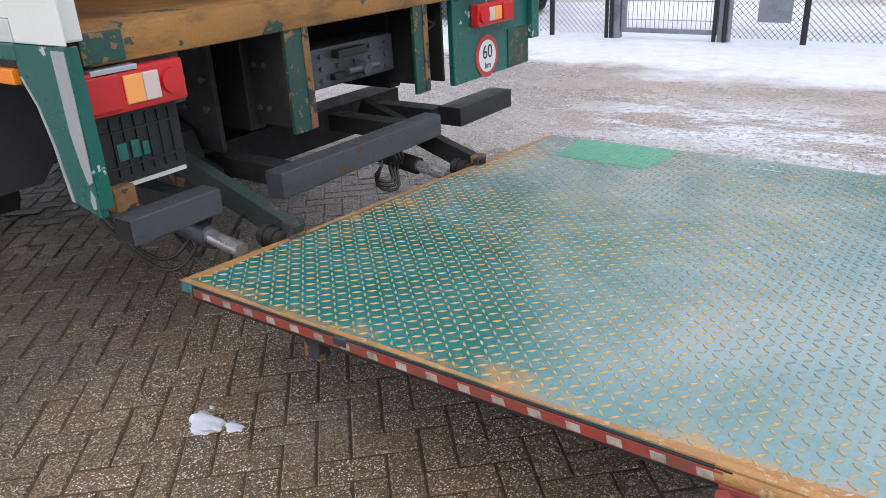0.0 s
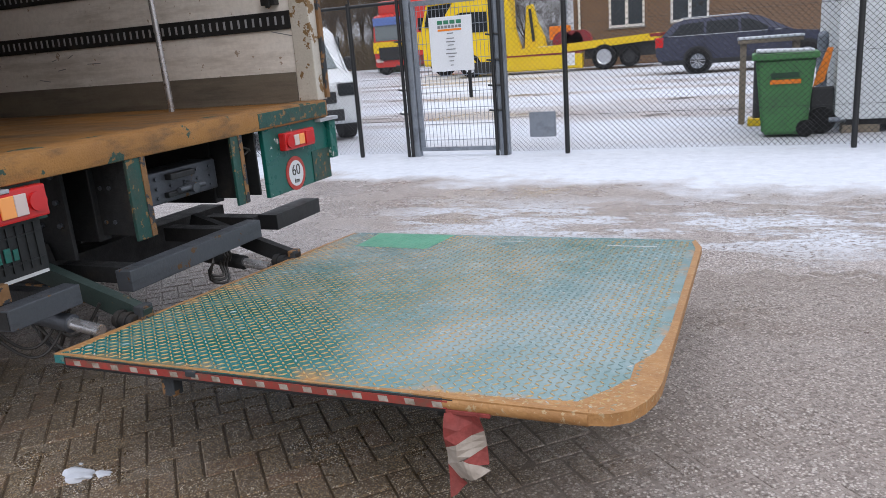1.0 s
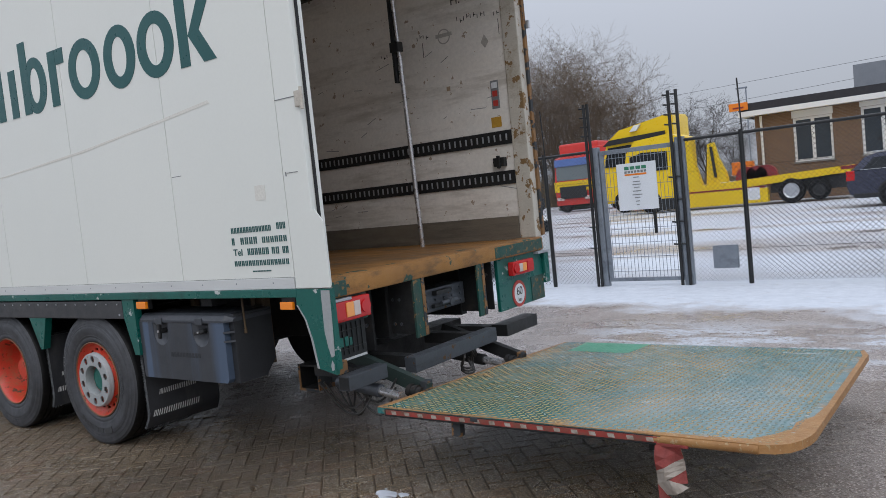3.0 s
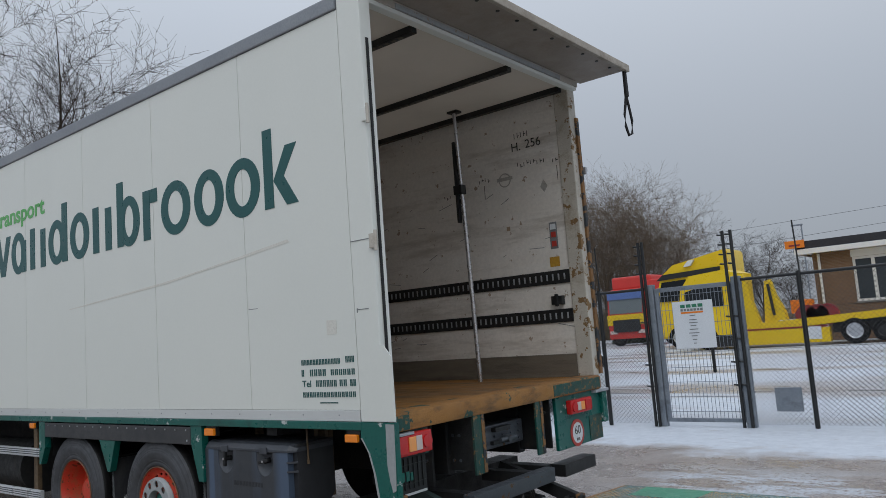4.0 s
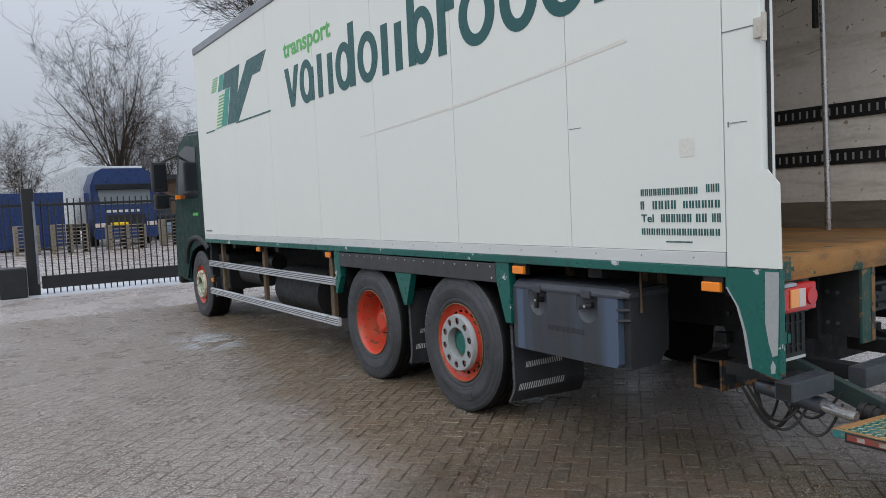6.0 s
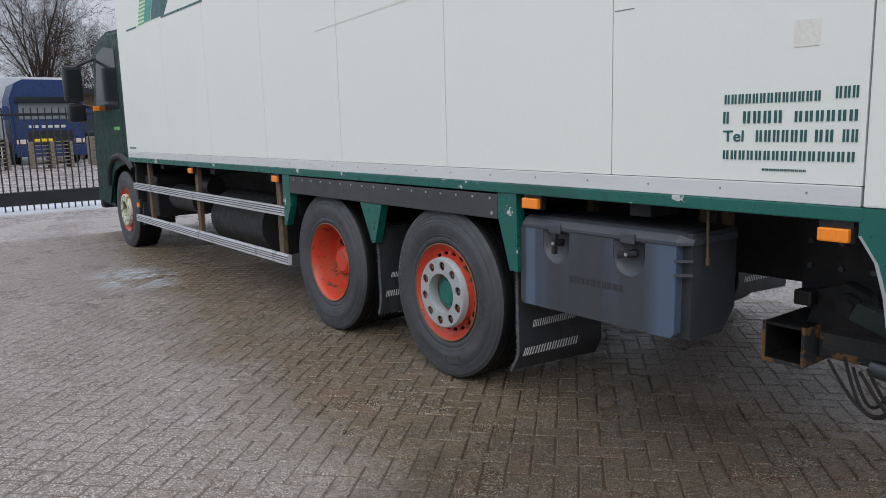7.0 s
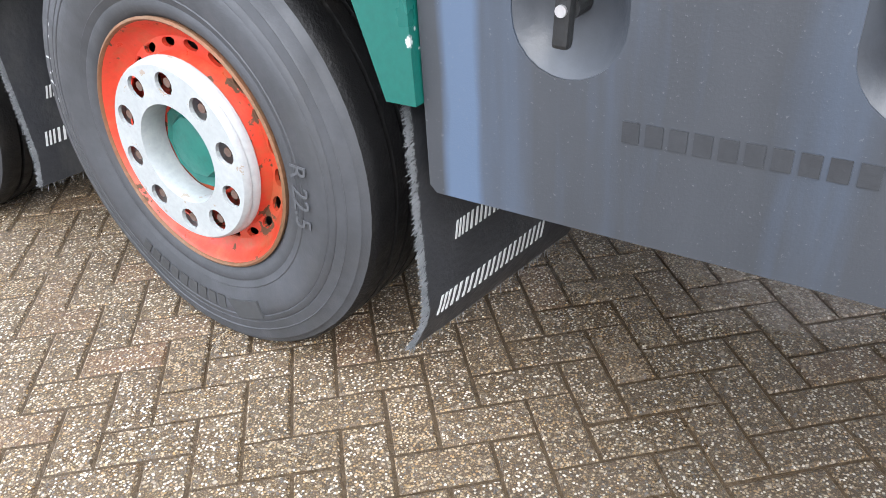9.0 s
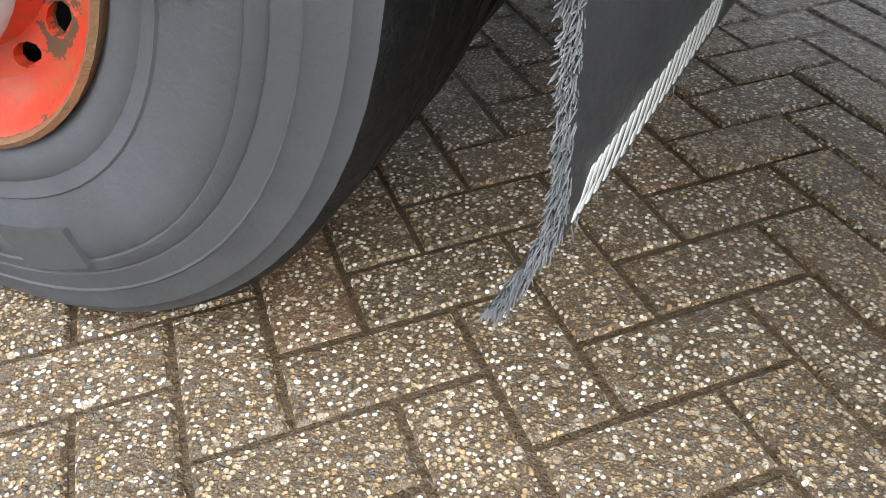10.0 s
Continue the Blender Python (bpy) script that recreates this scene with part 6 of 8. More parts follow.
drawn = [(TY0 + 0.030, TZ1 - 0.042), (TY0 + 0.030, TZ1 - 0.034), (TY0 + 0.042, TZ1 - 0.022), (TY0 + 0.058, TZ1 - 0.018), (TY1, TZ1 - 0.018), (TY1, TZ1 - 0.042)]
loops = [[bm.verts.new((x, y, z)) for y, z in ring] for x, ring in ((TX0 - 0.006, drawn), (TX0 + 0.022, whole), (TX1 - 0.046, whole), (TX1 + 0.004, drawn))]
for a, b in zip(loops, loops[1:]):
    for k in range(6):
        bm.faces.new((a[k], a[(k + 1) % 6], b[(k + 1) % 6], b[k]))
bm.faces.new(loops[0][::-1])
bm.faces.new(loops[-1])
bmesh.ops.recalc_face_normals(bm, faces=bm.faces)
lid = part("toolbox_lid", bm, LIDGREY, tb, "grey plastic lid with chamfered edge")
HOLES = []
for lx, turn in ((-3.994, 4), (-3.600, 78)):
    part("lid_tab", boxes(((lx - 0.035, TY0 - 0.013, TZ1 - 0.058), (lx + 0.035, TY0 - 0.003, TZ1 - 0.016)), bevel=0.005), LIDGREY, lid)
    bm = bmesh.new()
    out = [(lx - 0.078, 0.864), (lx - 0.078, 0.80)] + [(lx + 0.078 * math.cos(t), 0.80 + 0.078 * math.sin(t)) for t in [math.pi + math.pi * k / 12 for k in range(1, 12)]] + [(lx + 0.078, 0.80), (lx + 0.078, 0.864)]
    HOLES.append(out[::-1])
    rings = []
    for q, y in ((1.02, TY0 + 0.001), (0.93, TY0 + 0.007), (0.80, TY0 + 0.020), (0.60, TY0 + 0.032), (0.30, TY0 + 0.038), (0.02, TY0 + 0.039)):
        rings.append([bm.verts.new((lx + (p[0] - lx) * q, y, 0.830 + (p[1] - 0.830) * q)) for p in out])
    for ra, rb in zip(rings, rings[1:]):
        for k in range(len(out)):
            bm.faces.new((ra[k], ra[(k + 1) % len(out)], rb[(k + 1) % len(out)], rb[k]))
    part("latch_recess", bm, LIDGREY, tb, smooth=True)
    bm = bmesh.new()
    rod(bm, (lx, TY0 + 0.038, 0.812), (lx, TY0 - 0.002, 0.812), 0.016, 14)
    box(bm, (-0.011, -0.010, -0.048), (0.011, 0.010, 0.048), 0.006, pose(lx, TY0 - 0.008, 0.812, 0, turn, 0))
    part("latch_handle", bm, BLACK, tb, "black latch handle")
    part("latch_screw", rods(((lx, TY0 - 0.022, 0.812), (lx, TY0 - 0.017, 0.812), 0.0075)), CHROME, tb)
bm = bmesh.new()
ze = TZ0 + 0.004
pierced(bm, [[(TX0 + 0.004, ze + 0.012), (TX0 + 0.016, ze), (TX1 - 0.066, ze), (TX1 - 0.050, ze + 0.02), (TX1 - 0.047, TZ1 - 0.08), (TX1 - 0.047, TZ1 - 0.044), (TX0 + 0.004, TZ1 - 0.044)]] + HOLES, TY0 - 0.001, TY0 + 0.042)
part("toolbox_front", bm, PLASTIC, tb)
bm = bmesh.new()
for k in range(10):
    box(bm, (-3.915 + 0.0296 * k, TY0 - 0.0024, 0.654), (-3.915 + 0.0296 * k + 0.022, TY0 + 0.001, 0.682))
part("moulded_print", bm, PLASTICD, tb)
for z in (0.805, 0.752):
    bm = bmesh.new()
    prism(bm, [(TX1 - 0.052, TY0 - 0.007), (TX1 + 0.002, TY0 + 0.036), (TX1 - 0.008, TY0 + 0.044), (TX1 - 0.056, TY0 + 0.004)], "z", z, z + 0.011)
    part("toolbox_rib", bm, LIDGREY, tb)
part("toolbox_bracket", boxes(((-3.50, 1.66, 0.55), (-3.46, 1.72, 1.004)), ((-3.40, 1.66, 0.56), (-3.37, 1.70, 1.004)), ((-4.1, 1.66, 0.56), (-4.06, 1.70, 1.004))), BROWNP, truck)
part("hanger_rod", rods(((-3.322, 1.452, 0.80), (-3.324, 1.45, 1.004), 0.006), ((-3.322, 1.452, 0.79), (-3.322, 1.452, 0.815), 0.009), seg=8), BROWNP, truck, "thin rusty hanger rod", smooth=True)


FLAP_T = 0.0055


def flap_at(x, y0, y1, z0, z1, bend, y, z):
    """The flap's middle: straight, turned a little towards the tail, bent forward near its foot."""
    s, i = (z1 - z) / (z1 - z0), (y - y0) / (y1 - y0)
    f = max(0.0, (s - 0.80) / 0.20) ** 1.6
    return Vector((x + 0.15 * (y - y0) - 0.012 * (1 - s) - (0.006 * s + 0.040 * f) * bend + 0.002 * math.sin(5 * z + 9 * y), y - 0.012 * f * (1 - i), z))


def mudflap(x, y0, y1, z0, z1, bend):
    """Rubber flap hanging across the wheel's track, frayed on its outer and lower edges."""
    bm = bmesh.new()
    n, m = 10, 24
    grid = []
    for side in (-FLAP_T, FLAP_T):
        grid.append([[bm.verts.new(flap_at(x, y0, y1, z0, z1, bend, y0 + (y1 - y0) * i / n, z1 + (z0 - z1) * j / m) + Vector((side, 0, 0))) for j in range(m + 1)] for i in range(n + 1)])
    for g in grid:
        for i in range(n):
            for j in range(m):
                bm.faces.new((g[i][j], g[i][j + 1], g[i + 1][j + 1], g[i + 1][j]))
    a, b = grid
    for j in range(m):
        for i in (0, n):
            bm.faces.new((a[i][j], a[i][j + 1], b[i][j + 1], b[i][j]))
    for i in range(n):
        for j in (0, m):
            bm.faces.new((a[i][j], a[i + 1][j], b[i + 1][j], b[i][j]))
    flap = part("mudflap", bm, FLAP, truck, "black rubber mudflap with frayed edge", smooth=True)
    rn = random.Random(11)
    bm = bmesh.new()
    for k in range(1500):
        z = z1 - 0.03 + (z0 - z1 + 0.03) * k / 1499
        p = flap_at(x, y0, y1, z0, z1, bend, y0, z) + Vector((rn.uniform(-FLAP_T, FLAP_T), 0.003, 0))
        rod(bm, p, p + Vector((rn.uniform(-0.004, 0.004), -rn.uniform(0.006, 0.017), rn.uniform(-0.007, 0.003))), 0.0008, 3, 0.0004)
    for k in range(110):
        p = flap_at(x, y0, y1, z0, z1, bend, y0 + (y1 - y0) * k / 109, z0 + 0.001) + Vector((rn.uniform(-FLAP_T, FLAP_T), 0, 0))
        rod(bm, p, p + Vector((rn.uniform(-0.006, 0.006), rn.uniform(-0.008, 0.008), -rn.choice((0.006, 0.009, 0.012, 0.024)))), 0.0010, 3, 0.0004)
    part("frayed_edge", bm, FRAY, flap, "pale frayed threads", kind="stuff")
    return flap


def flap_bars(flap, x, y0, y1, z0, z1, bend, ya, yb, z, h, rise, n=10):
    """A slanted row of short strokes in place of the maker's name."""
    bm = bmesh.new()
    w = (yb - ya) / n
    for k in range(n):
        for q, wid in (((0.04, 0.16), (0.38, 0.16), (0.72, 0.16)) if k == 0 else ((0.12, 0.20), (0.60, 0.20))):
            yl = ya + w * (k + q)
            zb = z + rise * (k + q) / n
            ends = [(yl, zb), (yl + w * wid, zb), (yl + w * wid + 0.008, zb + h), (yl + 0.008, zb + h)]
            front = [bm.verts.new(flap_at(x, y0, y1, z0, z1, bend, *e) + Vector((FLAP_T + 0.0018, 0, 0))) for e in ends]
            back = [bm.verts.new(v.co - Vector((0.0012, 0, 0))) for v in front]
            bm.faces.new(front)
            bm.faces.new(back[::-1])
            for a in range(4):
                bm.faces.new((front[a], front[(a + 1) % 4], back[(a + 1) % 4], back[a]))
    part("print_bars", bm, LETTERW, flap)


F1 = (-4.250, 1.362, 1.86, 0.163, 0.68)
f1 = mudflap(*F1, 1.0)
flap_bars(f1, *F1, 1.0, 1.385, 1.71, 0.232, 0.040, 0.012)
flap_bars(f1, *F1, 1.0, 1.437, 1.70, 0.368, 0.034, 0.010)
F2 = (-5.47, 1.375, 1.86, 0.215, 0.74)
f2 = mudflap(*F2, 0.25)
flap_bars(f2, *F2, 0.25, 1.40, 1.70, 0.315, 0.036, 0.010)
flap_bars(f2, *F2, 0.25, 1.44, 1.70, 0.43, 0.030, 0.008)
F3 = (-4.33, 3.36, 3.82, 0.20, 0.68)
f3 = mudflap(*F3, 0.3)
flap_bars(f3, *F3, 0.3, 3.40, 3.74, 0.28, 0.036, 0.010)
flap_bars(f3, *F3, 0.3, 3.44, 3.72, 0.39, 0.030, 0.008)
part("flap_hanger", boxes(((-4.262, 1.37, 0.672), (-4.245, 1.87, 0.70)), ((-5.505, 1.40, 0.73), (-5.483, 1.87, 0.755)), ((-4.37, 3.34, 0.672), (-4.343, 3.83, 0.70))), DARK, truck)
part("wheel_arch", boxes(((-6.52, 1.40, 0.935), (-4.35, 1.88, 0.945)), ((-6.56, 1.40, 0.72), (-6.54, 1.88, 0.94))), BLACK, truck)
part("fuel_tank", rods(((-8.35, 1.66, 0.56), (-7.25, 1.66, 0.56), 0.24), seg=28), DARK, truck, "dark round tank", smooth=True)
part("air_tank", rods(((-9.6, 1.58, 0.66), (-8.9, 1.58, 0.66), 0.13), ((-9.0, 1.62, 0.80), (-8.7, 1.62, 0.80), 0.09), seg=24), BLACK, truck, smooth=True)
part("battery_box", boxes(((-10.40, 1.45, 0.42), (-9.98, 1.95, 0.86)), bevel=0.02), BLACK, truck)
part("front_mudguard", boxes(((-10.52, 1.38, 0.36), (-10.46, 1.80, 0.98)), bevel=0.01), BLACK, truck)
part("arch_back", boxes(((-10.47, 1.41, 0.30), (-10.40, 1.75, 0.55))), PLASTICD, truck)

# ---- cab ----
bm = bmesh.new()
side = [(-10.62, 0.98), (-10.62, 2.36), (-10.75, 2.47), (-11.35, 2.50), (-11.75, 2.40), (-12.05, 1.62), (-12.22, 1.20), (-12.26, 0.45), (-11.62, 0.42), (-11.55, 0.72), (-11.35, 0.92), (-11.03, 1.0), (-10.75, 0.93)]
prism(bm, side, "y", 1.372, 3.82)
edges = [e for e in bm.edges if abs(e.verts[0].co.y - e.verts[1].co.y) < 1e-4]
bmesh.ops.bevel(bm, geom=edges, offset=0.05, segments=3, affect="EDGES")
cab = part("cab", bm, CABGREEN, truck, "glossy dark green lorry cab")
bm = bmesh.new()
prism(bm, [(-10.86, 1.60), (-10.86, 2.26), (-11.30, 2.32), (-11.66, 2.26), (-11.90, 1.60)], "y", 1.366, 1.374)
part("side_window", bm, GLASS, cab)
part("door_line", boxes(((-10.80, 1.3695, 0.98), (-10.788, 1.373, 2.30)), ((-11.95, 1.3695, 1.50), (-10.80, 1.373, 1.512))), BLACK, cab)
part("name_bars", boxes(((-11.15, 1.366, 1.36), (-10.90, 1.371, 1.40))), LETTERL, cab)
bm = bmesh.new()
sweep(bm, [(-10.52, 1.37, 0.92), (-10.66, 1.362, 1.0), (-10.85, 1.358, 1.06), (-11.05, 1.357, 1.07), (-11.3, 1.358, 1.03), (-11.5, 1.362, 0.90), (-11.58, 1.366, 0.70)], 0.035)
part("arch_trim", bm, BLACK, cab, smooth=True)
part("bumper", boxes(((-12.34, 1.40, 0.36), (-12.2, 3.80, 0.78)), bevel=0.05), BLACK, cab)
bm = bmesh.new()
box(bm, (-12.02, 1.03, 1.72), (-11.88, 1.24, 2.14), 0.03)
box(bm, (-12.02, 1.05, 1.47), (-11.88, 1.25, 1.69), 0.03)
mir = part("mirror", bm, BLACK, cab, "large black door mirrors", smooth=True)
part("mirror_arm", rods(((-11.95, 1.14, 2.12), (-11.80, 1.40, 2.24), 0.018), ((-11.95, 1.14, 1.70), (-11.88, 1.40, 1.62), 0.018)), BLACK, cab, smooth=True)
part("mirror_glass", boxes(((-11.880, 1.06, 1.76), (-11.877, 1.21, 2.10)), ((-11.880, 1.075, 1.50), (-11.877, 1.225, 1.66))), GLASS, cab)
part("step_lamp", boxes(((-11.80, 1.30, 1.60), (-11.74, 1.372, 1.66)), bevel=0.008), LORANGE, cab)

# ---- chain-link fence and gate ----
FY = 8.68
fence = thing("chain_link_fence", (-2.2, FY, 0.0), "black chain-link fence with thin top rail along the snow", "fence")
POSTS = [-7.2, -5.00, -2.20, 0.86, 3.9]
for x in POSTS:
    part("post", rods(((x, FY, -0.02), (x, FY, 1.97), 0.030), seg=14), FENCEBLACK, fence, smooth=True)
    if x < 0.8:
        part("post_whip", rods(((x + 0.02, FY, 1.90), (x + 0.0, FY, 2.62), 0.010), seg=8), FENCEBLACK, fence)
for a, b in ((-7.2, -4.24), (-2.95, 3.9)):
    part("top_rail", rods(((a, FY, 1.93), (b, FY, 1.93), 0.021), seg=12), FENCEBLACK, fence, smooth=True)
    for z in (0.45, 1.0, 1.5):
        part("tension_wire", rods(((a, FY + 0.03, z), (b, FY + 0.03, z), 0.0022), seg=5), FENCEBLACK, fence)


def chain_link(x0, x1, z0, z1, y, pitch=0.062, r=0.0030):
    verts, faces = [], []
    def wire(p, q):
        n = len(verts)
        verts.extend([(p[0] - r, y, p[1]), (p[0] + r, y - r, p[1]), (p[0] + r, y + r, p[1]), (q[0] - r, y, q[1]), (q[0] + r, y - r, q[1]), (q[0] + r, y + r, q[1])])
        faces.extend([(n, n + 1, n + 4, n + 3), (n + 1, n + 2, n + 5, n + 4), (n + 2, n, n + 3, n + 5)])
    h = z1 - z0
    k = int((x1 - x0 + h) / pitch)
    for i in range(k + 1):
        for s in (1, -1):
            xs = x0 - h + i * pitch if s > 0 else x0 + i * pitch
            xe = xs + s * h
            p, q = [xs, z0], [xe, z1]
            lo, hi = x0, x1
            if min(p[0], q[0]) > hi or max(p[0], q[0]) < lo:
                continue
            def clip(a, b):
                if a[0] < lo:
                    t = (lo - a[0]) / (b[0] - a[0])
                    return [lo, a[1] + t * (b[1] - a[1])]
                if a[0] > hi:
                    t = (hi - a[0]) / (b[0] - a[0])
                    return [hi, a[1] + t * (b[1] - a[1])]
                return a
            wire(clip(p, q), clip(q, p))
    return verts, faces


for a, b in ((-7.2, -4.26), (-2.93, 3.9)):
    v, f = chain_link(a, b, 0.03, 1.92, FY + 0.033)
    soup("wire_mesh", v, f, FENCEBLACK, fence, "diamond wire mesh", kind="stuff")
gate = thing("pedestrian_gate", (-3.6, FY, 0.0), "grey steel pedestrian gate with wire grid panel", "gate")
for x in (-4.19, -2.98):
    part("gate_post", boxes(((x - 0.06, FY - 0.05, -0.02), (x + 0.06, FY + 0.05, 1.98)), bevel=0.008), GALV, gate)
    for dx in (-0.085, -0.03 if x < -3.5 else 0.02):
        pole = part("climb_guard_pole", rods(((x + dx, FY - 0.07, 0.0), (x + dx, FY - 0.07, 2.60), 0.022), seg=10), FENCEBLACK, gate, smooth=True)
        part("insulator", rods(*[((x + dx - 0.01, FY - 0.07, z), (x + dx - 0.075, FY - 0.075, z + 0.01), 0.012) for z in (0.55, 0.85, 1.15, 1.45, 2.15, 2.28, 2.41, 2.54)], seg=8), FENCEBLACK, pole)
part("gate_frame", boxes(((-4.12, FY - 0.025, 0.06), (-3.05, FY + 0.025, 0.11)), ((-4.12, FY - 0.025, 1.86), (-3.05, FY + 0.025, 1.92)), ((-4.12, FY - 0.025, 0.11), (-4.07, FY + 0.025, 1.86)), ((-3.10, FY - 0.025, 0.11), (-3.05, FY + 0.025, 1.86)), bevel=0.004), GALV, gate)
for k in range(19):
    x = -4.045 + 0.0508 * k
    part("grid_bar", rods(((x, FY, 0.11), (x, FY, 1.86), 0.0034), seg=6), GALV, gate)
for k in range(9):
    part("grid_wire", rods(((-4.07, FY - 0.006, 0.2 + 0.2 * k), (-3.10, FY - 0.006, 0.2 + 0.2 * k), 0.0034), seg=6), GALV, gate)
part("gate_lock", boxes(((-3.40, FY - 0.05, 0.72), (-3.36, FY - 0.02, 1.05)), bevel=0.004), FENCEBLACK, gate)
board = thing("notice_board", (-3.58, FY - 0.03, 1.06), "white notice board with green and orange shapes on the gate", "sign")
part("board", boxes(((-3.875, FY - 0.045, 1.055), (-3.315, FY - 0.028, 1.705)), bevel=0.003), SIGNW, board)
part("title_shapes", boxes(*[((-3.76 + 0.082 * k, FY - 0.048, 1.615), (-3.76 + 0.082 * k + 0.066, FY - 0.045, 1.66)) for k in range(4)]), surface("sign_green", (0.03, 0.18, 0.10), (0.03, 0.2, 0.11), 0.5, bump=0), board)
part("subtitle_shapes", boxes(*[((-3.76 + 0.046 * k, FY - 0.048, 1.568), (-3.76 + 0.046 * k + 0.034, FY - 0.045, 1.600)) for k in range(7)]), GREYINK, board)
part("orange_band", boxes(((-3.76, FY - 0.048, 1.535), (-3.45, FY - 0.045, 1.558))), ORANGE, board)
part("print_bars", boxes(*[((-3.60 - w, FY - 0.048, z), (-3.60 + w, FY - 0.045, z + 0.012)) for z, w in ((1.50, 0.04), (1.44, 0.05), (1.40, 0.06), (1.36, 0.04), (1.31, 0.06), (1.26, 0.07), (1.22, 0.04), (1.17, 0.03), (1.12, 0.02))]), GREYINK, board)
panel = thing("grey_fence_panel", (-2.49, FY, 0.2), "small blank grey sheet fixed to the fence mesh", "panel")
part("sheet", boxes(((-2.655, FY - 0.02, 0.205), (-2.335, FY + 0.02, 0.505)), bevel=0.003), GALV, panel)

# ---- wheelie bin, bollards, cabin ----
wb = thing("wheelie_bin", (0.21, 9.75, 0.0), "green plastic wheelie bin with snow on its lid", "bin")
bm = bmesh.new()
v0 = [(-0.035, 9.58, 0.03), (0.455, 9.58, 0.03), (0.455, 10.02, 0.03), (-0.035, 10.02, 0.03)]
v1 = [(-0.125, 9.50, 0.92), (0.52, 9.50, 0.92), (0.52, 10.12, 0.92), (-0.125, 10.12, 0.92)]
lo, hi = [bm.verts.new(p) for p in v0], [bm.verts.new(p) for p in v1]
bm.faces.new(lo)
bm.faces.new(hi)
for k in range(4):
    bm.faces.new((lo[k], lo[(k + 1) % 4], hi[(k + 1) % 4], hi[k]))
bmesh.ops.bevel(bm, geom=bm.edges[:], offset=0.03, segments=2, affect="EDGES")
part("bin_body", bm, BINGREEN, wb, smooth=True)
lid = part("bin_lid", boxes(((-0.165, 9.46, 0.91), (0.555, 10.16, 0.985)), bevel=0.02), BINGREEN, wb)
bm = bmesh.new()
box(bm, (-0.12, 9.5, 0.984), (0.50, 10.1, 1.02), 0.015)
for v in bm.verts:
    v.co.z += 0.012 * math.sin(17 * v.co.x + 9 * v.co.y)
part("snow_cap", bm, SNOWM, lid)
part("bin_wheel", rods(((0.44, 9.56, 0.10), (0.44, 9.62, 0.10), 0.10), ((0.44, 9.98, 0.10), (0.44, 10.04, 0.10), 0.10), seg=24), TYRE, wb, smooth=True)
part("bin_sticker", boxes(((0.04, 9.51, 0.63), (0.37, 9.56, 0.68))), ORANGE, wb)
part("bin_print", boxes(((0.05, 9.505, 0.70), (0.35, 9.555, 0.76))), surface("dark_bin_print", (0.01, 0.05, 0.02), (0.015, 0.06, 0.025), 0.6, bump=0), wb)
part("bin_handle", rods(((-0.05, 10.17, 0.93), (0.45, 10.17, 0.93), 0.018)), BINGREEN, wb)
bol = thing("striped_bollard", (-0.08, 10.9, 0.0), "black bollard with a yellow foot", "bollard")
part("pipe", rods(((-0.05, 10.9, 0.10), (-0.05, 10.9, 1.0), 0.09), seg=20), BLACK, bol, smooth=True)
part("yellow_foot", boxes(((-0.2, 10.75, 0.0), (0.1, 11.05, 0.10)), bevel=0.01), YELLOW, bol)
bol2 = thing("grey_bollard", (0.72, 10.6, 0.0), "round grey steel bollard by the bin", "bollard")
bm = rods(((0.66, 10.6, 0.0), (0.66, 10.6, 1.12), 0.065), seg=20)
bmesh.ops.create_uvsphere(bm, u_segments=16, v_segments=8, radius=0.065, matrix=Matrix.Translation((0.66, 10.6, 1.12)))
part("pipe", bm, GALV, bol2, smooth=True)
tbl = thing("snowy_table", (0.12, 11.2, 0.0), "wooden table topped with a layer of snow", "table")
part("tabletop", boxes(((-0.35, 10.95, 1.08), (0.46, 11.5, 1.13)), bevel=0.01), PALWOOD, tbl)
part("snow_layer", boxes(((-0.36, 10.94, 1.131), (0.47, 11.51, 1.165)), bevel=0.015), SNOWM, tbl)
for x in (-0.28, 0.38):
    part("leg", boxes(((x - 0.04, 11.0, 0.0), (x + 0.04, 11.08, 1.079))), PALWOOD, tbl)
    part("leg", boxes(((x - 0.04, 11.38, 0.0), (x + 0.04, 11.46, 1.079))), PALWOOD, tbl)
sc = thing("orange_machine", (0.66, 9.9, 0.0), "orange and black wheeled yard machine behind the bin", "machine")
bm = bmesh.new()
prism(bm, [(0.52, 0.55), (0.64, 0.62), (0.72, 1.0), (0.66, 1.0), (0.56, 0.72)], "y", 9.86, 9.92)
part("orange_guard", bm, ORANGE, sc)
part("frame", boxes(((0.50, 9.84, 0.2), (0.75, 9.95, 0.55)), bevel=0.02), BLACK, sc)
part("wheel", rods(((0.62, 9.80, 0.16), (0.62, 9.98, 0.16), 0.16), seg=24), TYRE, sc, smooth=True)
part("ball_hitch", rods(((0.70, 9.75, 0.17), (0.82, 9.75, 0.17), 0.03)), GALV, sc)
cabin = thing("site_cabin", (2.6, 10.9, 0.0), "white sheet-steel site cabin on timber blocks", "cabin")
part("cabin_body", boxes(((0.76, 9.80, 0.16), (5.2, 12.6, 2.75)), bevel=0.015), CABINW, cabin)
for x in (0.98, 1.75, 2.6, 3.4, 4.3):
    part("panel_joint", boxes(((x - 0.004, 9.7965, 0.18), (x + 0.004, 9.8005, 2.72))), GREYWALL, cabin)
part("skid", boxes(((0.9, 9.85, 0.09), (5.1, 9.95, 0.16))), DARK, cabin)
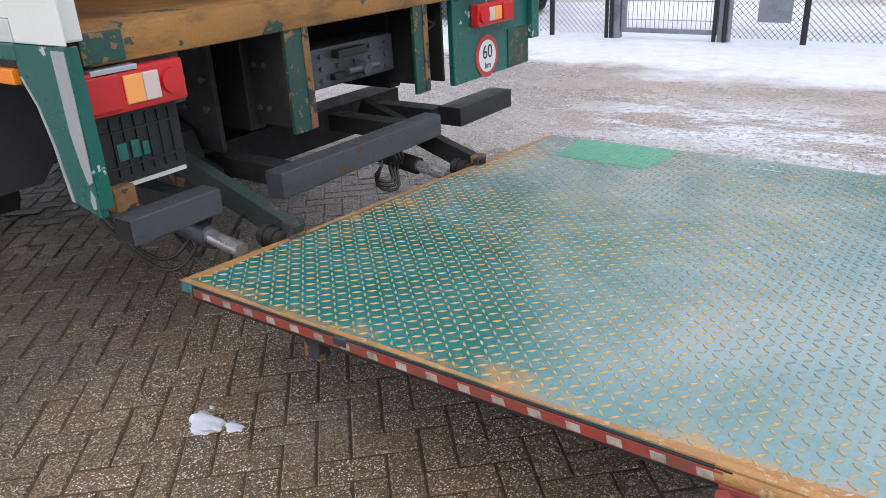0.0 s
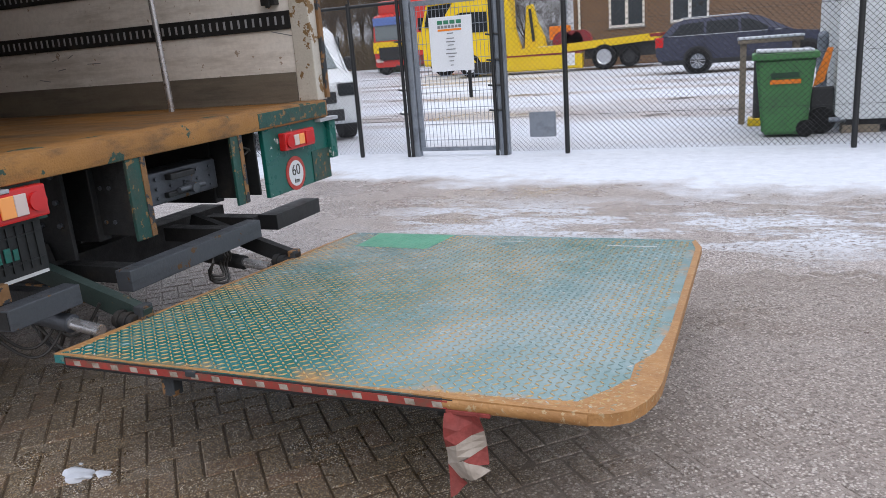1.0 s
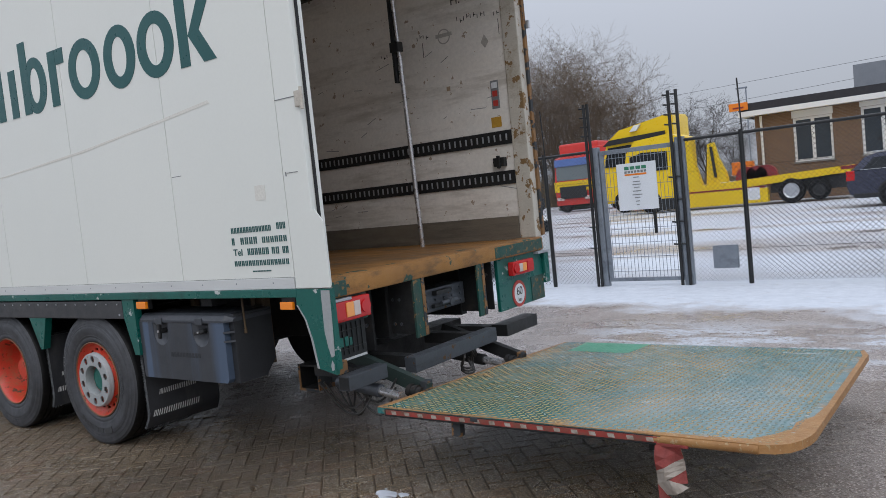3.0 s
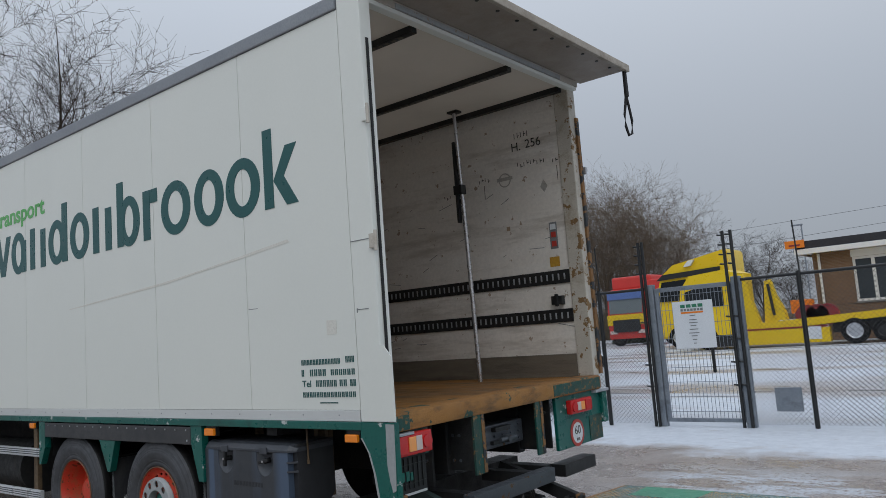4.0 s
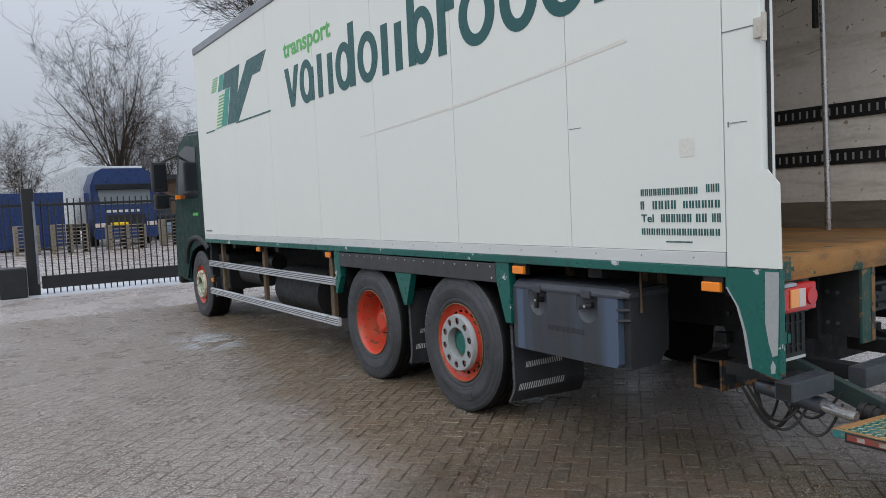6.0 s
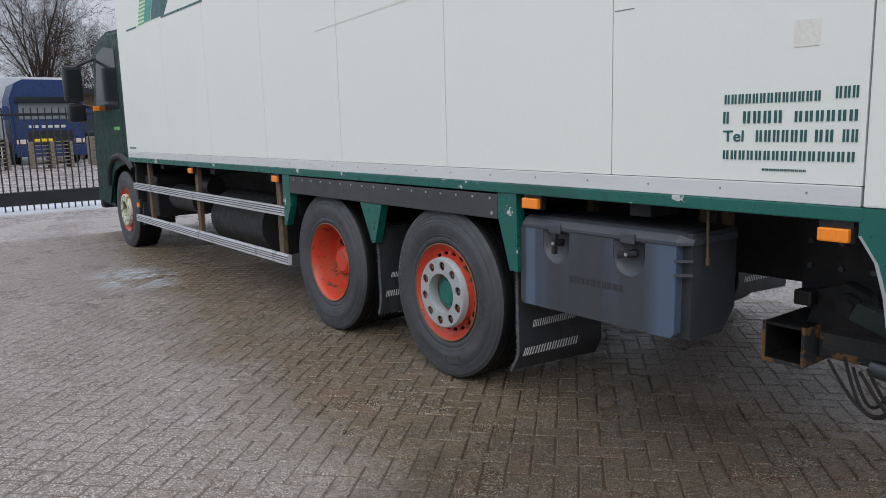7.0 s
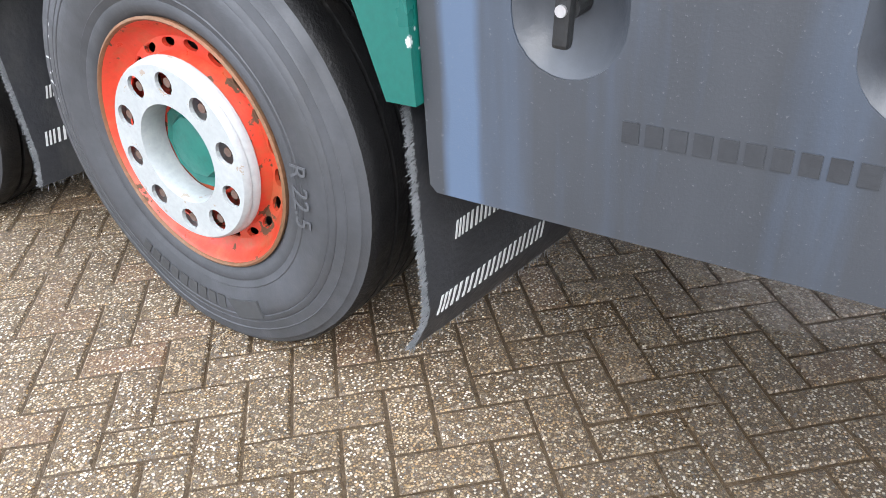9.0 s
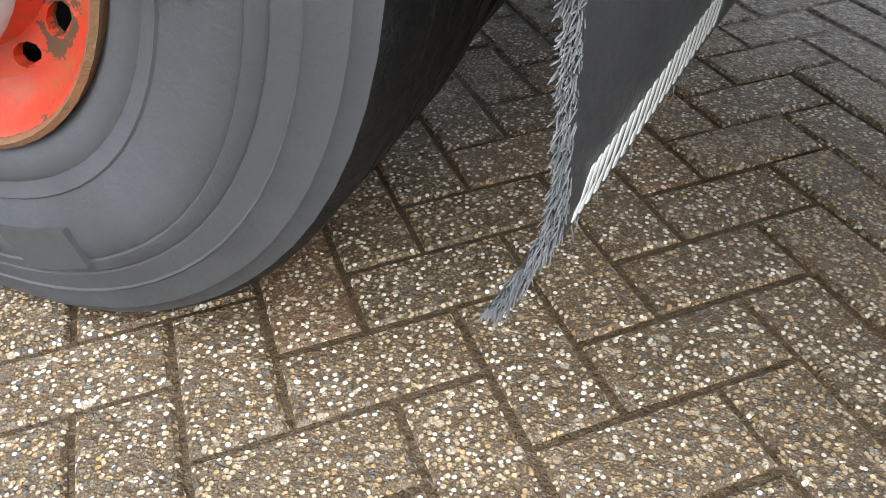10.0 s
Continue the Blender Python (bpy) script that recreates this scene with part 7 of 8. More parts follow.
for x in (1.0, 2.4, 4.0):
    part("timber_block", boxes(((x - 0.15, 9.84, -0.01), (x + 0.25, 10.1, 0.09)), bevel=0.008), PALWOOD, cabin)

# ---- vehicles behind the fence ----


def simple_wheel(parent, x, y0, y1, r, rim, z=None, name="wheel"):
    z = r if z is None else z
    bm = bmesh.new()
    lathe(bm, [(r * 0.60, y0 + 0.01), (r * 0.86, y0), (r * 0.97, y0 + 0.02), (r, y0 + 0.05), (r, y1 - 0.05), (r * 0.95, y1)], (x, z), 36)
    t = part(name, bm, TYRE, parent, smooth=True)
    bm = bmesh.new()
    lathe(bm, [(r * 0.61, y0 + 0.012), (r * 0.56, y0 + 0.03), (r * 0.50, y0 + 0.05), (r * 0.2, y0 + 0.03), (0.001, y0 + 0.03)], (x, z), 24)
    part("rim", bm, rim, t, smooth=True)
    return t


def hull(pts, y0, y1, tuck=0.0, bevel=0.04):
    bm = bmesh.new()
    prism(bm, pts, "y", y0, y1)
    if tuck:
        zs = [p[1] for p in pts]
        z0, z1 = min(zs), max(zs)
        yc = (y0 + y1) / 2
        for v in bm.verts:
            v.co.y = yc + (v.co.y - yc) * (1 - tuck * (v.co.z - z0) / (z1 - z0))
    if bevel:
        bmesh.ops.bevel(bm, geom=[e for e in bm.edges if abs(e.verts[0].co.y - e.verts[1].co.y) < 1e-3], offset=bevel, segments=2, affect="EDGES")
    return bm


# dark estate car
suv = thing("estate_car", (-0.2, 25.2, 0.0), "dark blue estate car with snow on the roof rails", "car")
YS = 24.25
part("body", hull([(-2.85, 0.42), (-2.93, 0.62), (-2.90, 0.95), (-2.80, 1.10), (0.55, 1.12), (1.60, 1.02), (2.05, 0.85), (2.15, 0.5), (2.05, 0.28), (-2.6, 0.28)], YS, YS + 1.85, 0.05, 0.06), NAVY, suv, smooth=True)
part("greenhouse", hull([(-2.82, 1.08), (-2.42, 1.50), (-2.1, 1.60), (-0.35, 1.62), (0.0, 1.55), (0.95, 1.08)], YS + 0.06, YS + 1.79, 0.20, 0.05), NAVY, suv, smooth=True)
for pts in ([(-2.50, 1.14), (-2.20, 1.46), (-1.55, 1.50), (-1.55, 1.14)], [(-1.47, 1.14), (-1.47, 1.50), (-0.60, 1.51), (-0.56, 1.14)], [(-0.48, 1.14), (-0.52, 1.51), (-0.20, 1.47), (0.42, 1.14)]):
    bm = bmesh.new()
    prism(bm, pts, "y", YS + 0.02, YS + 0.24)
    for v in bm.verts:
        v.co.y = (YS + 0.048 if v.co.y < YS + 0.1 else YS + 0.2) + 0.32 * (v.co.z - 1.08)
    part("window", bm, GLASS, suv)
part("tail_lamp", boxes(((-2.94, YS + 0.03, 0.80), (-2.70, YS + 0.10, 1.12)), bevel=0.02), LRED, suv)
part("sill_cladding", boxes(((-2.75, YS - 0.012, 0.30), (2.0, YS + 0.02, 0.42)), bevel=0.01), BLACK, suv)
part("roof_rail", rods(((-2.2, YS + 0.24, 1.64), (-0.3, YS + 0.24, 1.65), 0.018)), ALU, suv)
part("window_trim", boxes(((-2.55, YS + 0.045, 1.118), (0.60, YS + 0.075, 1.138))), ALU, suv)
part("door_line", boxes(*[((x - 0.006, YS - 0.004, 0.45), (x + 0.006, YS + 0.02, 1.1)) for x in (-1.5, -0.5, 0.55)]), BLACK, suv)
part("mirror", boxes(((0.22, YS - 0.13, 1.08), (0.42, YS + 0.04, 1.22)), bevel=0.03), NAVY, suv)
for x in (-1.70, 1.28):
    part("arch", lathe(bmesh.new(), [(0.43, YS - 0.008), (0.36, YS - 0.008), (0.36, YS + 0.05)], (x, 0.38), 32), BLACK, suv)
    w = simple_wheel(suv, x, YS - 0.04, YS + 0.22, 0.37, GALV)
    bm = bmesh.new()
    for k in range(10):
        a = 2 * math.pi * k / 10
        box(bm, (0.03, -0.012, -0.014), (0.21, 0.012, 0.014), 0.0, Matrix.Translation((x, YS - 0.03, 0.37)) @ pose(0, 0, 0, 0, math.degrees(a), 0))
    part("spokes", bm, ALU, w)
    simple_wheel(suv, x, YS + 1.62, YS + 1.85, 0.36, BLACK)

# yellow flatbed recovery lorry, seen from its side
tow = thing("recovery_truck", (-8.0, 32.0, 0.0), "yellow flatbed recovery lorry dusted with snow", "truck")
YT = 30.9
part("bed", hull([(-9.9, 0.42), (-9.9, 1.02), (-8.9, 1.02), (-3.7, 1.28), (-3.55, 1.18), (-3.55, 1.02), (-8.6, 0.72), (-8.9, 0.42)], YT, YT + 2.4, 0, 0.02), YELLOW, tow)
part("side_box", boxes(((-9.9, YT - 0.02, 0.12), (-6.55, YT + 0.3, 0.70)), bevel=0.02), YELLOW, tow)
part("bed_stripe", boxes(((-9.9, YT - 0.03, 0.72), (-6.6, YT - 0.005, 0.78)), ((-3.9, YT - 0.02, 1.14), (-3.5, YT + 2.4, 1.26))), DARKRED, tow)
part("white_hatch", boxes(((-7.35, YT - 0.035, 0.25), (-6.85, YT - 0.01, 0.75)), bevel=0.01), SIGNW, tow)
part("bed_snow", boxes(((-8.4, YT + 0.1, 1.03), (-6.9, YT + 2.3, 1.07)), bevel=0.01), SNOWM, tow)
bm = bmesh.new()
prism(bm, [(-9.9, 1.0), (-9.9, 3.10), (-9.62, 3.12), (-9.38, 2.0), (-9.12, 1.0)], "y", YT + 0.02, YT + 0.35)
prism(bm, [(-9.02, 1.0), (-8.88, 2.72), (-8.66, 2.78), (-8.50, 2.1), (-8.22, 1.45), (-8.15, 1.05)], "y", YT + 0.3, YT + 0.7)
part("crane_arm", bm, YELLOW, tow)
part("ram", rods(((-8.60, YT + 0.24, 1.3), (-8.72, YT + 0.24, 2.6), 0.06)), BLACK, tow, smooth=True)
part("deck_locker", boxes(((-8.15, YT + 1.1, 1.3), (-7.35, YT + 1.7, 1.85)), bevel=0.03), ORANGE, tow)
bm = bmesh.new()
for x in (-7.35, -6.95, -6.6):
    rod(bm, (x, YT + 0.1, 1.2), (x, YT + 0.4, 1.2), 0.42, 24)
part("winch_drum", bm, DARKRED, tow, smooth=True)
part("under_frame", boxes(((-6.5, YT + 0.3, 0.45), (-3.6, YT + 2.1, 0.95))), BLACK, tow)
simple_wheel(tow, -5.68, YT - 0.02, YT + 0.3, 0.50, ALU)
simple_wheel(tow, -4.7, YT + 0.1, YT + 0.4, 0.40, BLACK, 0.45)
cabt = part("cab", hull([(-9.95, 0.45), (-9.95, 3.2), (-10.4, 3.38), (-11.9, 3.25), (-12.35, 2.7), (-12.5, 1.5), (-12.55, 0.4)], YT - 0.05, YT + 2.4, 0.04, 0.08), YELLOW, tow, smooth=True)
part("side_glass", hull([(-10.5, 1.85), (-10.5, 2.65), (-11.6, 2.7), (-12.15, 2.55), (-12.2, 1.85)], YT - 0.065, YT + 0.1, 0, 0), GLASS, cabt)
part("cab_step", boxes(((-11.2, YT - 0.07, 0.12), (-10.0, YT + 0.3, 0.62)), bevel=0.03), BLACK, cabt)
simple_wheel(tow, -11.35, YT - 0.06, YT + 0.26, 0.50, ALU)

# tall yellow tractor parked behind it
tra = thing("yellow_tractor_unit", (-13.0, 35.5, 0.0), "tall yellow lorry tractor with roof fairing", "truck")
tc = part("cab", hull([(-14.9, 0.5), (-14.95, 2.2), (-14.55, 3.55), (-13.9, 4.05), (-11.3, 4.55), (-11.2, 4.4), (-11.2, 0.5)], 34.2, 36.6, 0.03, 0.08), YELLOW, tra, smooth=True)
part("windscreen", hull([(-14.75, 2.3), (-14.50, 3.25), (-13.3, 3.3), (-13.3, 2.3)], 34.14, 34.3, 0, 0), GLASS, tc)
part("roof_visor", hull([(-14.75, 3.35), (-14.4, 3.62), (-11.6, 3.75), (-11.6, 3.5)], 34.12, 34.3, 0, 0), BLACK, tc)
part("emblem", hull([(-13.3, 3.9), (-13.05, 4.18), (-12.75, 4.2), (-12.95, 3.92)], 34.05, 34.3, 0, 0), SIGNW, tc)
simple_wheel(tra, -13.9, 34.15, 34.5, 0.52, ALU)
simple_wheel(tra, -11.6, 34.3, 34.6, 0.52, ALU)

# red and yellow lorry facing the yard
red = thing("red_yellow_lorry", (-19.5, 42.5, 0.0), "red and yellow lorry with blue screen visor", "truck")
rc = part("cab", hull([(41.4, 0.45), (41.35, 2.1), (41.55, 3.35), (42.0, 3.5), (43.6, 3.5), (43.6, 0.45)], 0, 2.45, 0.03, 0.06), REDP, red)
rc.data.transform(Matrix.Translation((-21.15, 0, 0)) @ Matrix(((0, 1, 0, 0), (1, 0, 0, 0), (0, 0, 1, 0), (0, 0, 0, 1))))
part("roof_box", boxes(((-21.0, 42.0, 3.45), (-18.4, 44.5, 4.25)), bevel=0.12), REDP, rc)
part("lower_band", boxes(((-21.18, 41.30, 1.28), (-18.68, 41.5, 1.92)), bevel=0.02), YELLOW, rc)
part("grille", boxes(((-20.8, 41.27, 0.85), (-19.05, 41.4, 1.6))), BLACK, rc)
part("windscreen", boxes(((-21.0, 41.33, 1.98), (-18.85, 41.45, 2.85)), bevel=0.02), SCREEN, rc)
part("visor", boxes(((-21.05, 41.25, 2.85), (-18.8, 41.45, 3.3)), bevel=0.03), surface("pale_blue_visor", (0.12, 0.2, 0.5), (0.1, 0.17, 0.42), 0.4, bump=0), rc)
part("headlamp", boxes(((-21.05, 41.27, 0.75), (-20.6, 41.4, 0.95)), ((-19.2, 41.27, 0.75), (-18.75, 41.4, 0.95)), bevel=0.02), LCLEAR, rc)
part("rear_body", boxes(((-18.68, 41.7, 1.0), (-16.2, 44.3, 3.9)), bevel=0.05), REDP, red)
part("rear_band", boxes(((-18.66, 41.66, 1.3), (-16.2, 41.74, 2.3))), YELLOW, red)
part("rear_glass", boxes(((-18.3, 41.64, 2.4), (-17.5, 41.72, 3.1))), GLASS, red)
simple_wheel(red, -20.6, 41.5, 41.8, 0.45, BLACK)
simple_wheel(red, -17.3, 41.6, 41.9, 0.45, BLACK)

# white van beside the fence
van = thing("white_van", (-6.9, 11.8, 0.0), "white panel van parked behind the fence", "van")
bm = bmesh.new()
prof = [(10.55, 0.28), (10.50, 0.62), (10.60, 0.92), (11.15, 1.10), (11.75, 1.74), (12.1, 1.84), (15.2, 1.84), (15.3, 0.35)]
v = []
for x, s in ((-8.0, 0.9), (-7.9, 1.0), (-6.2, 1.0), (-6.1, 0.9)):
    v.append([bm.verts.new((x, y, z)) for y, z in prof])
for a, b in zip(v, v[1:]):
    for k in range(len(prof)):
        bm.faces.new((a[k], a[(k + 1) % len(prof)], b[(k + 1) % len(prof)], b[k]))
bm.faces.new(v[0])
bm.faces.new(v[-1][::-1])
bmesh.ops.bevel(bm, geom=bm.edges[:], offset=0.03, segments=2, affect="EDGES")
vb = part("body", bm, CARWHITE, van, smooth=True)
bm = bmesh.new()
prism(bm, [(-7.85, 0), (-6.25, 0), (-6.35, 1.0), (-7.75, 1.0)], "z", 0, 0.02)
bmesh.ops.transform(bm, matrix=Matrix.Translation((0, 11.19, 1.145)) @ pose(0, 0, 0, 46.8, 0, 0) @ Matrix.Diagonal((1, 0.80, 1, 1)), verts=bm.verts)
part("windscreen", bm, SCREEN, vb)
part("grille", boxes(((-7.6, 10.485, 0.62), (-6.5, 10.53, 0.80)), ((-7.7, 10.47, 0.34), (-6.4, 10.52, 0.52)), bevel=0.01), BLACK, vb)
part("headlamp", boxes(((-7.98, 10.50, 0.72), (-7.65, 10.66, 0.92)), ((-6.45, 10.50, 0.72), (-6.12, 10.66, 0.92)), bevel=0.03), GLASS, vb)
part("mirror", boxes(((-6.08, 11.28, 1.10), (-5.92, 11.36, 1.32)), ((-8.18, 11.28, 1.10), (-8.02, 11.36, 1.32)), bevel=0.03), BLACK, vb)
part("side_glass", boxes(((-6.105, 11.45, 1.20), (-6.09, 12.2, 1.66))), GLASS, vb)
for y in (11.15, 14.5):
    bm = bmesh.new()
    rod(bm, (-6.32, y, 0.31), (-6.09, y, 0.31), 0.31, 32)
    rod(bm, (-8.0, y, 0.31), (-7.78, y, 0.31), 0.31, 32)
    part("wheel", bm, TYRE, van, smooth=True)

turn = Matrix.Translation((-5.98, 10.62, 0)) @ pose(0, 0, 0, 0, 0, 45) @ Matrix.Translation((6.1, -10.5, 0))
for ob in van.children_recursive:
    ob.data.transform(turn)

# ---- brick office ----
house = thing("brick_office", (4.0, 34.0, 0.0), "single-storey brown brick office with white windows and dark flat roof", "building")
HY = 30.0
WINS = [(-5.30, -3.95, 1.58, 3.24), (-3.02, -1.65, 1.60, 3.32), (-0.40, 1.05, 2.56, 3.46), (3.6, 5.2, 1.6, 3.32)]


def wall_with_openings(x0, x1, z0, z1, y0, y1, wins):
    rects = [[(x0, z0), (x1, z0), (x1, z1), (x0, z1)]] + [[(a, c), (a, d), (b, d), (b, c)] for a, b, c, d in wins]
    return pierced(bmesh.new(), rects, y0, y1)


part("front_wall", wall_with_openings(-6.65, 12.0, -0.05, 3.52, HY, HY + 0.3, WINS), HOUSEBRICK, house, "brown brick wall")
part("side_wall", boxes(((-6.65, HY + 0.3, -0.05), (-6.35, 38.0, 3.52)), ((11.7, HY + 0.3, -0.05), (12.0, 38.0, 3.52)), ((-6.35, 37.7, -0.05), (11.7, 38.0, 3.52))), HOUSEBRICK, house)
part("floor_slab", boxes(((-6.3, HY + 0.31, -0.02), (11.69, 37.69, 0.1))), CONCRETE, house)
part("fascia", boxes(((-7.15, HY - 0.5, 3.52), (12.5, HY - 0.44, 3.72)), ((-7.15, HY - 0.44, 3.52), (-7.09, 38.5, 3.72)), bevel=0.01), WINFRAME, house, "white fascia board")
part("soffit", boxes(((-7.09, HY - 0.44, 3.53), (12.5, HY + 0.32, 3.56))), WINFRAME, house)
part("roof", boxes(((-7.12, HY - 0.47, 3.722), (12.5, 38.5, 4.02))), ROOFDARK, house, "dark bitumen roof edge")
part("downpipe", rods(((-6.42, HY - 0.06, 0.0), (-6.42, HY - 0.06, 3.5), 0.05)), WINFRAME, house, smooth=True)
for a, b, c, d in WINS:
    win = part("window", boxes(((a, HY + 0.04, c), (b, HY + 0.12, c + 0.09)), ((a, HY + 0.04, d - 0.09), (b, HY + 0.12, d)), ((a, HY + 0.04, c + 0.09), (a + 0.09, HY + 0.12, d - 0.09)), ((b - 0.09, HY + 0.04, c + 0.09), (b, HY + 0.12, d - 0.09)), *([(((a + b) / 2 - 0.06, HY + 0.045, c + 0.09), ((a + b) / 2 + 0.06, HY + 0.115, d - 0.09))] if d - c > 1.2 else [])), WINFRAME, house, "white-framed window")
    part("pane", boxes(((a + 0.09, HY + 0.07, c + 0.09), (b - 0.09, HY + 0.08, d - 0.09))), PANE, win)
    part("sill", boxes(((a - 0.05, HY - 0.05, c - 0.06), (b + 0.05, HY + 0.039, c - 0.002))), CONCRETE, win)
    if d - c > 1.2:
        part("upper_panel", boxes(((a - 0.03, HY - 0.012, d + 0.004), (b + 0.03, HY - 0.002, 3.515))), WINFRAME, win)
part("pane_shapes", boxes(*[((-2.55 + 0.26 * k, HY + 0.062, 2.05 + 0.05 * k), (-2.55 + 0.26 * k + 0.16, HY + 0.069, 2.17 + 0.05 * k)) for k in range(3)]), BLACK, house)
part("roof_block", boxes(((-3.6, 34.0, 4.02), (14.0, 37.0, 5.3))), GREYWALL, house, "grey clad upper block")
osign = thing("orange_wall_sign", (-7.0, HY - 0.5, 3.7), "small orange sign on the corner of the roof", "sign")
part("sign_box", boxes(((-7.45, HY - 0.56, 3.78), (-6.75, HY - 0.48, 4.08)), bevel=0.02), ORANGE, osign)
part("sign_bars", boxes(((-7.30, HY - 0.57, 3.86), (-6.90, HY - 0.562, 3.92))), DARKRED, osign)

# the office stands behind the recovery lorry
set_back = Matrix.Translation((0.1, -1.0, 1.4)) @ Matrix.Scale(1.16, 4) @ Matrix.Translation((-0.1, 1.0, -1.4))
for th in (house, osign):
    for ob in th.children_recursive:
        ob.data.transform(set_back)

# ---- left: sliding gate, parked lorry, pallets ----
sg = thing("sliding_gate", (-16.8, 1.2, 0.0), "black steel bar sliding gate on a heavy bottom beam", "gate")
part("bottom_beam", boxes(((-16.86, -0.02, 0.10), (-16.74, 5.2, 0.34)), bevel=0.01), FENCEBLACK, sg)
part("top_beam", boxes(((-16.83, -0.02, 1.66), (-16.77, 5.2, 1.71)), bevel=0.005), FENCEBLACK, sg)
for k in range(46):
    y = 0.06 + 0.113 * k
    part("bar", rods(((-16.8, y, 0.0), (-16.8, y, 1.80), 0.013), seg=8), FENCEBLACK, sg)
part("gate_post", boxes(((-16.92, -0.26, -0.02), (-16.7, -0.06, 2.0)), bevel=0.01), FENCEBLACK, sg)
part("post_guide", boxes(((-16.69, -0.10, 0.2), (-16.66, -0.06, 1.75))), GALV, sg)
part("drive_box", boxes(((-16.7, -0.75, 0.0), (-16.3, -0.30, 0.55)), bevel=0.03), BLACK, sg)
fb = thing("bar_fence", (-16.8, -3.0, 0.0), "black steel bar fence beside the gate", "fence")
for y in (-6.0, -3.2):
    part("post", boxes(((-16.86, y - 0.04, -0.02), (-16.78, y + 0.04, 1.9))), FENCEBLACK, fb)
part("rail", boxes(((-16.84, -6.0, 0.15), (-16.80, -0.27, 0.20)), ((-16.84, -6.0, 1.66), (-16.80, -0.27, 1.71))), FENCEBLACK, fb)
for k in range(50):
    part("bar", rods(((-16.82, -6.0 + 0.113 * k, 0.0), (-16.82, -6.0 + 0.113 * k, 1.8), 0.011), seg=6), FENCEBLACK, fb)
bl = thing("blue_lorry", (-41.0, 5.8, 0.0), "dark blue lorry cab coupled to a white trailer", "truck")
bc = part("cab", hull([(4.35, 0.5), (4.30, 2.9), (4.55, 3.55), (4.9, 3.75), (6.7, 3.75), (7.05, 3.55), (7.3, 2.9), (7.25, 0.5)], 0, 2.3, 0, 0.1), BLUEP, bl, smooth=True)
bc.data.transform(Matrix(((0, -1, 0, -39.8), (1, 0, 0, 0), (0, 0, 1, 0), (0, 0, 0, 1))))
part("windscreen", boxes(((-39.82, 4.62, 2.0), (-39.77, 6.98, 2.72)), bevel=0.015), SCREEN, bc)
part("visor", boxes(((-39.80, 4.5, 2.72), (-39.60, 7.1, 2.98)), bevel=0.03), GLASS, bc)
part("name_bar", boxes(*[((-39.80, 4.95 + 0.26 * k, 1.62), (-39.775, 5.14 + 0.26 * k, 1.74)) for k in range(6)]), LETTERW, bc)
part("grille", boxes(((-39.83, 4.9, 0.9), (-39.78, 6.7, 1.5))), BLACK, bc)
part("bumper", boxes(((-39.85, 4.35, 0.35), (-39.72, 7.25, 0.85)), bevel=0.04), BLUEP, bc)
part("headlamp", boxes(((-39.78, 4.4, 0.92), (-39.74, 4.85, 1.12)), ((-39.78, 6.75, 0.92), (-39.74, 7.2, 1.12)), bevel=0.02), LCLEAR, bc)
part("mirror", boxes(((-39.9, 4.0, 2.0), (-39.75, 4.22, 2.6)), ((-39.9, 7.38, 2.0), (-39.75, 7.6, 2.6)), bevel=0.03), BLUEP, bc)
part("trailer", boxes(((-54.0, 4.15, 1.1), (-42.2, 7.2, 4.0)), bevel=0.03), CARWHITE, bl)
for y in (4.45, 6.9):
    bm = bmesh.new()
    rod(bm, (-40.9, y - 0.16, 0.5), (-40.9, y + 0.16, 0.5), 0.5, 28)
    rod(bm, (-47.0, y - 0.16, 0.5), (-47.0, y + 0.16, 0.5), 0.5, 28)
    part("wheel", bm, TYRE, bl, smooth=True)
part("frame", boxes(((-54, 5.0, 0.7), (-40.5, 6.4, 1.08))), BLACK, bl)
skip = thing("blue_container", (-42.0, 1.5, 0.0), "blue ribbed steel container beyond the gate", "container")
part("container_body", boxes(((-44.0, 0.0, 0.1), (-40.5, 3.2, 2.7)), bevel=0.02), BLUEP, skip)
part("container_ribs", boxes(*[((-40.5, 0.1 + 0.3 * k, 0.2), (-40.46, 0.22 + 0.3 * k, 2.6)) for k in range(10)]), BLUEP, skip)


def pallet_stack(x, y, n, w, label):
    th = thing("pallet_stack", (x, y, 0.0), label, "pallets", "pallet stacks behind the gate")
    for k in range(n):
        z = 0.15 * k
        part("pallet", boxes(((x - 0.5, y - w / 2, z + 0.125), (x + 0.5, y + w / 2, z + 0.147)), ((x - 0.5, y - w / 2, z), (x + 0.5, y - w / 2 + 0.12, z + 0.124)), ((x - 0.5, y - 0.06, z), (x + 0.5, y + 0.06, z + 0.124)), ((x - 0.5, y + w / 2 - 0.12, z), (x + 0.5, y + w / 2, z + 0.124)), ((x + 0.45, y - w / 2, z), (x + 0.5, y + w / 2, z + 0.02))), PALWOOD, th)
    return th


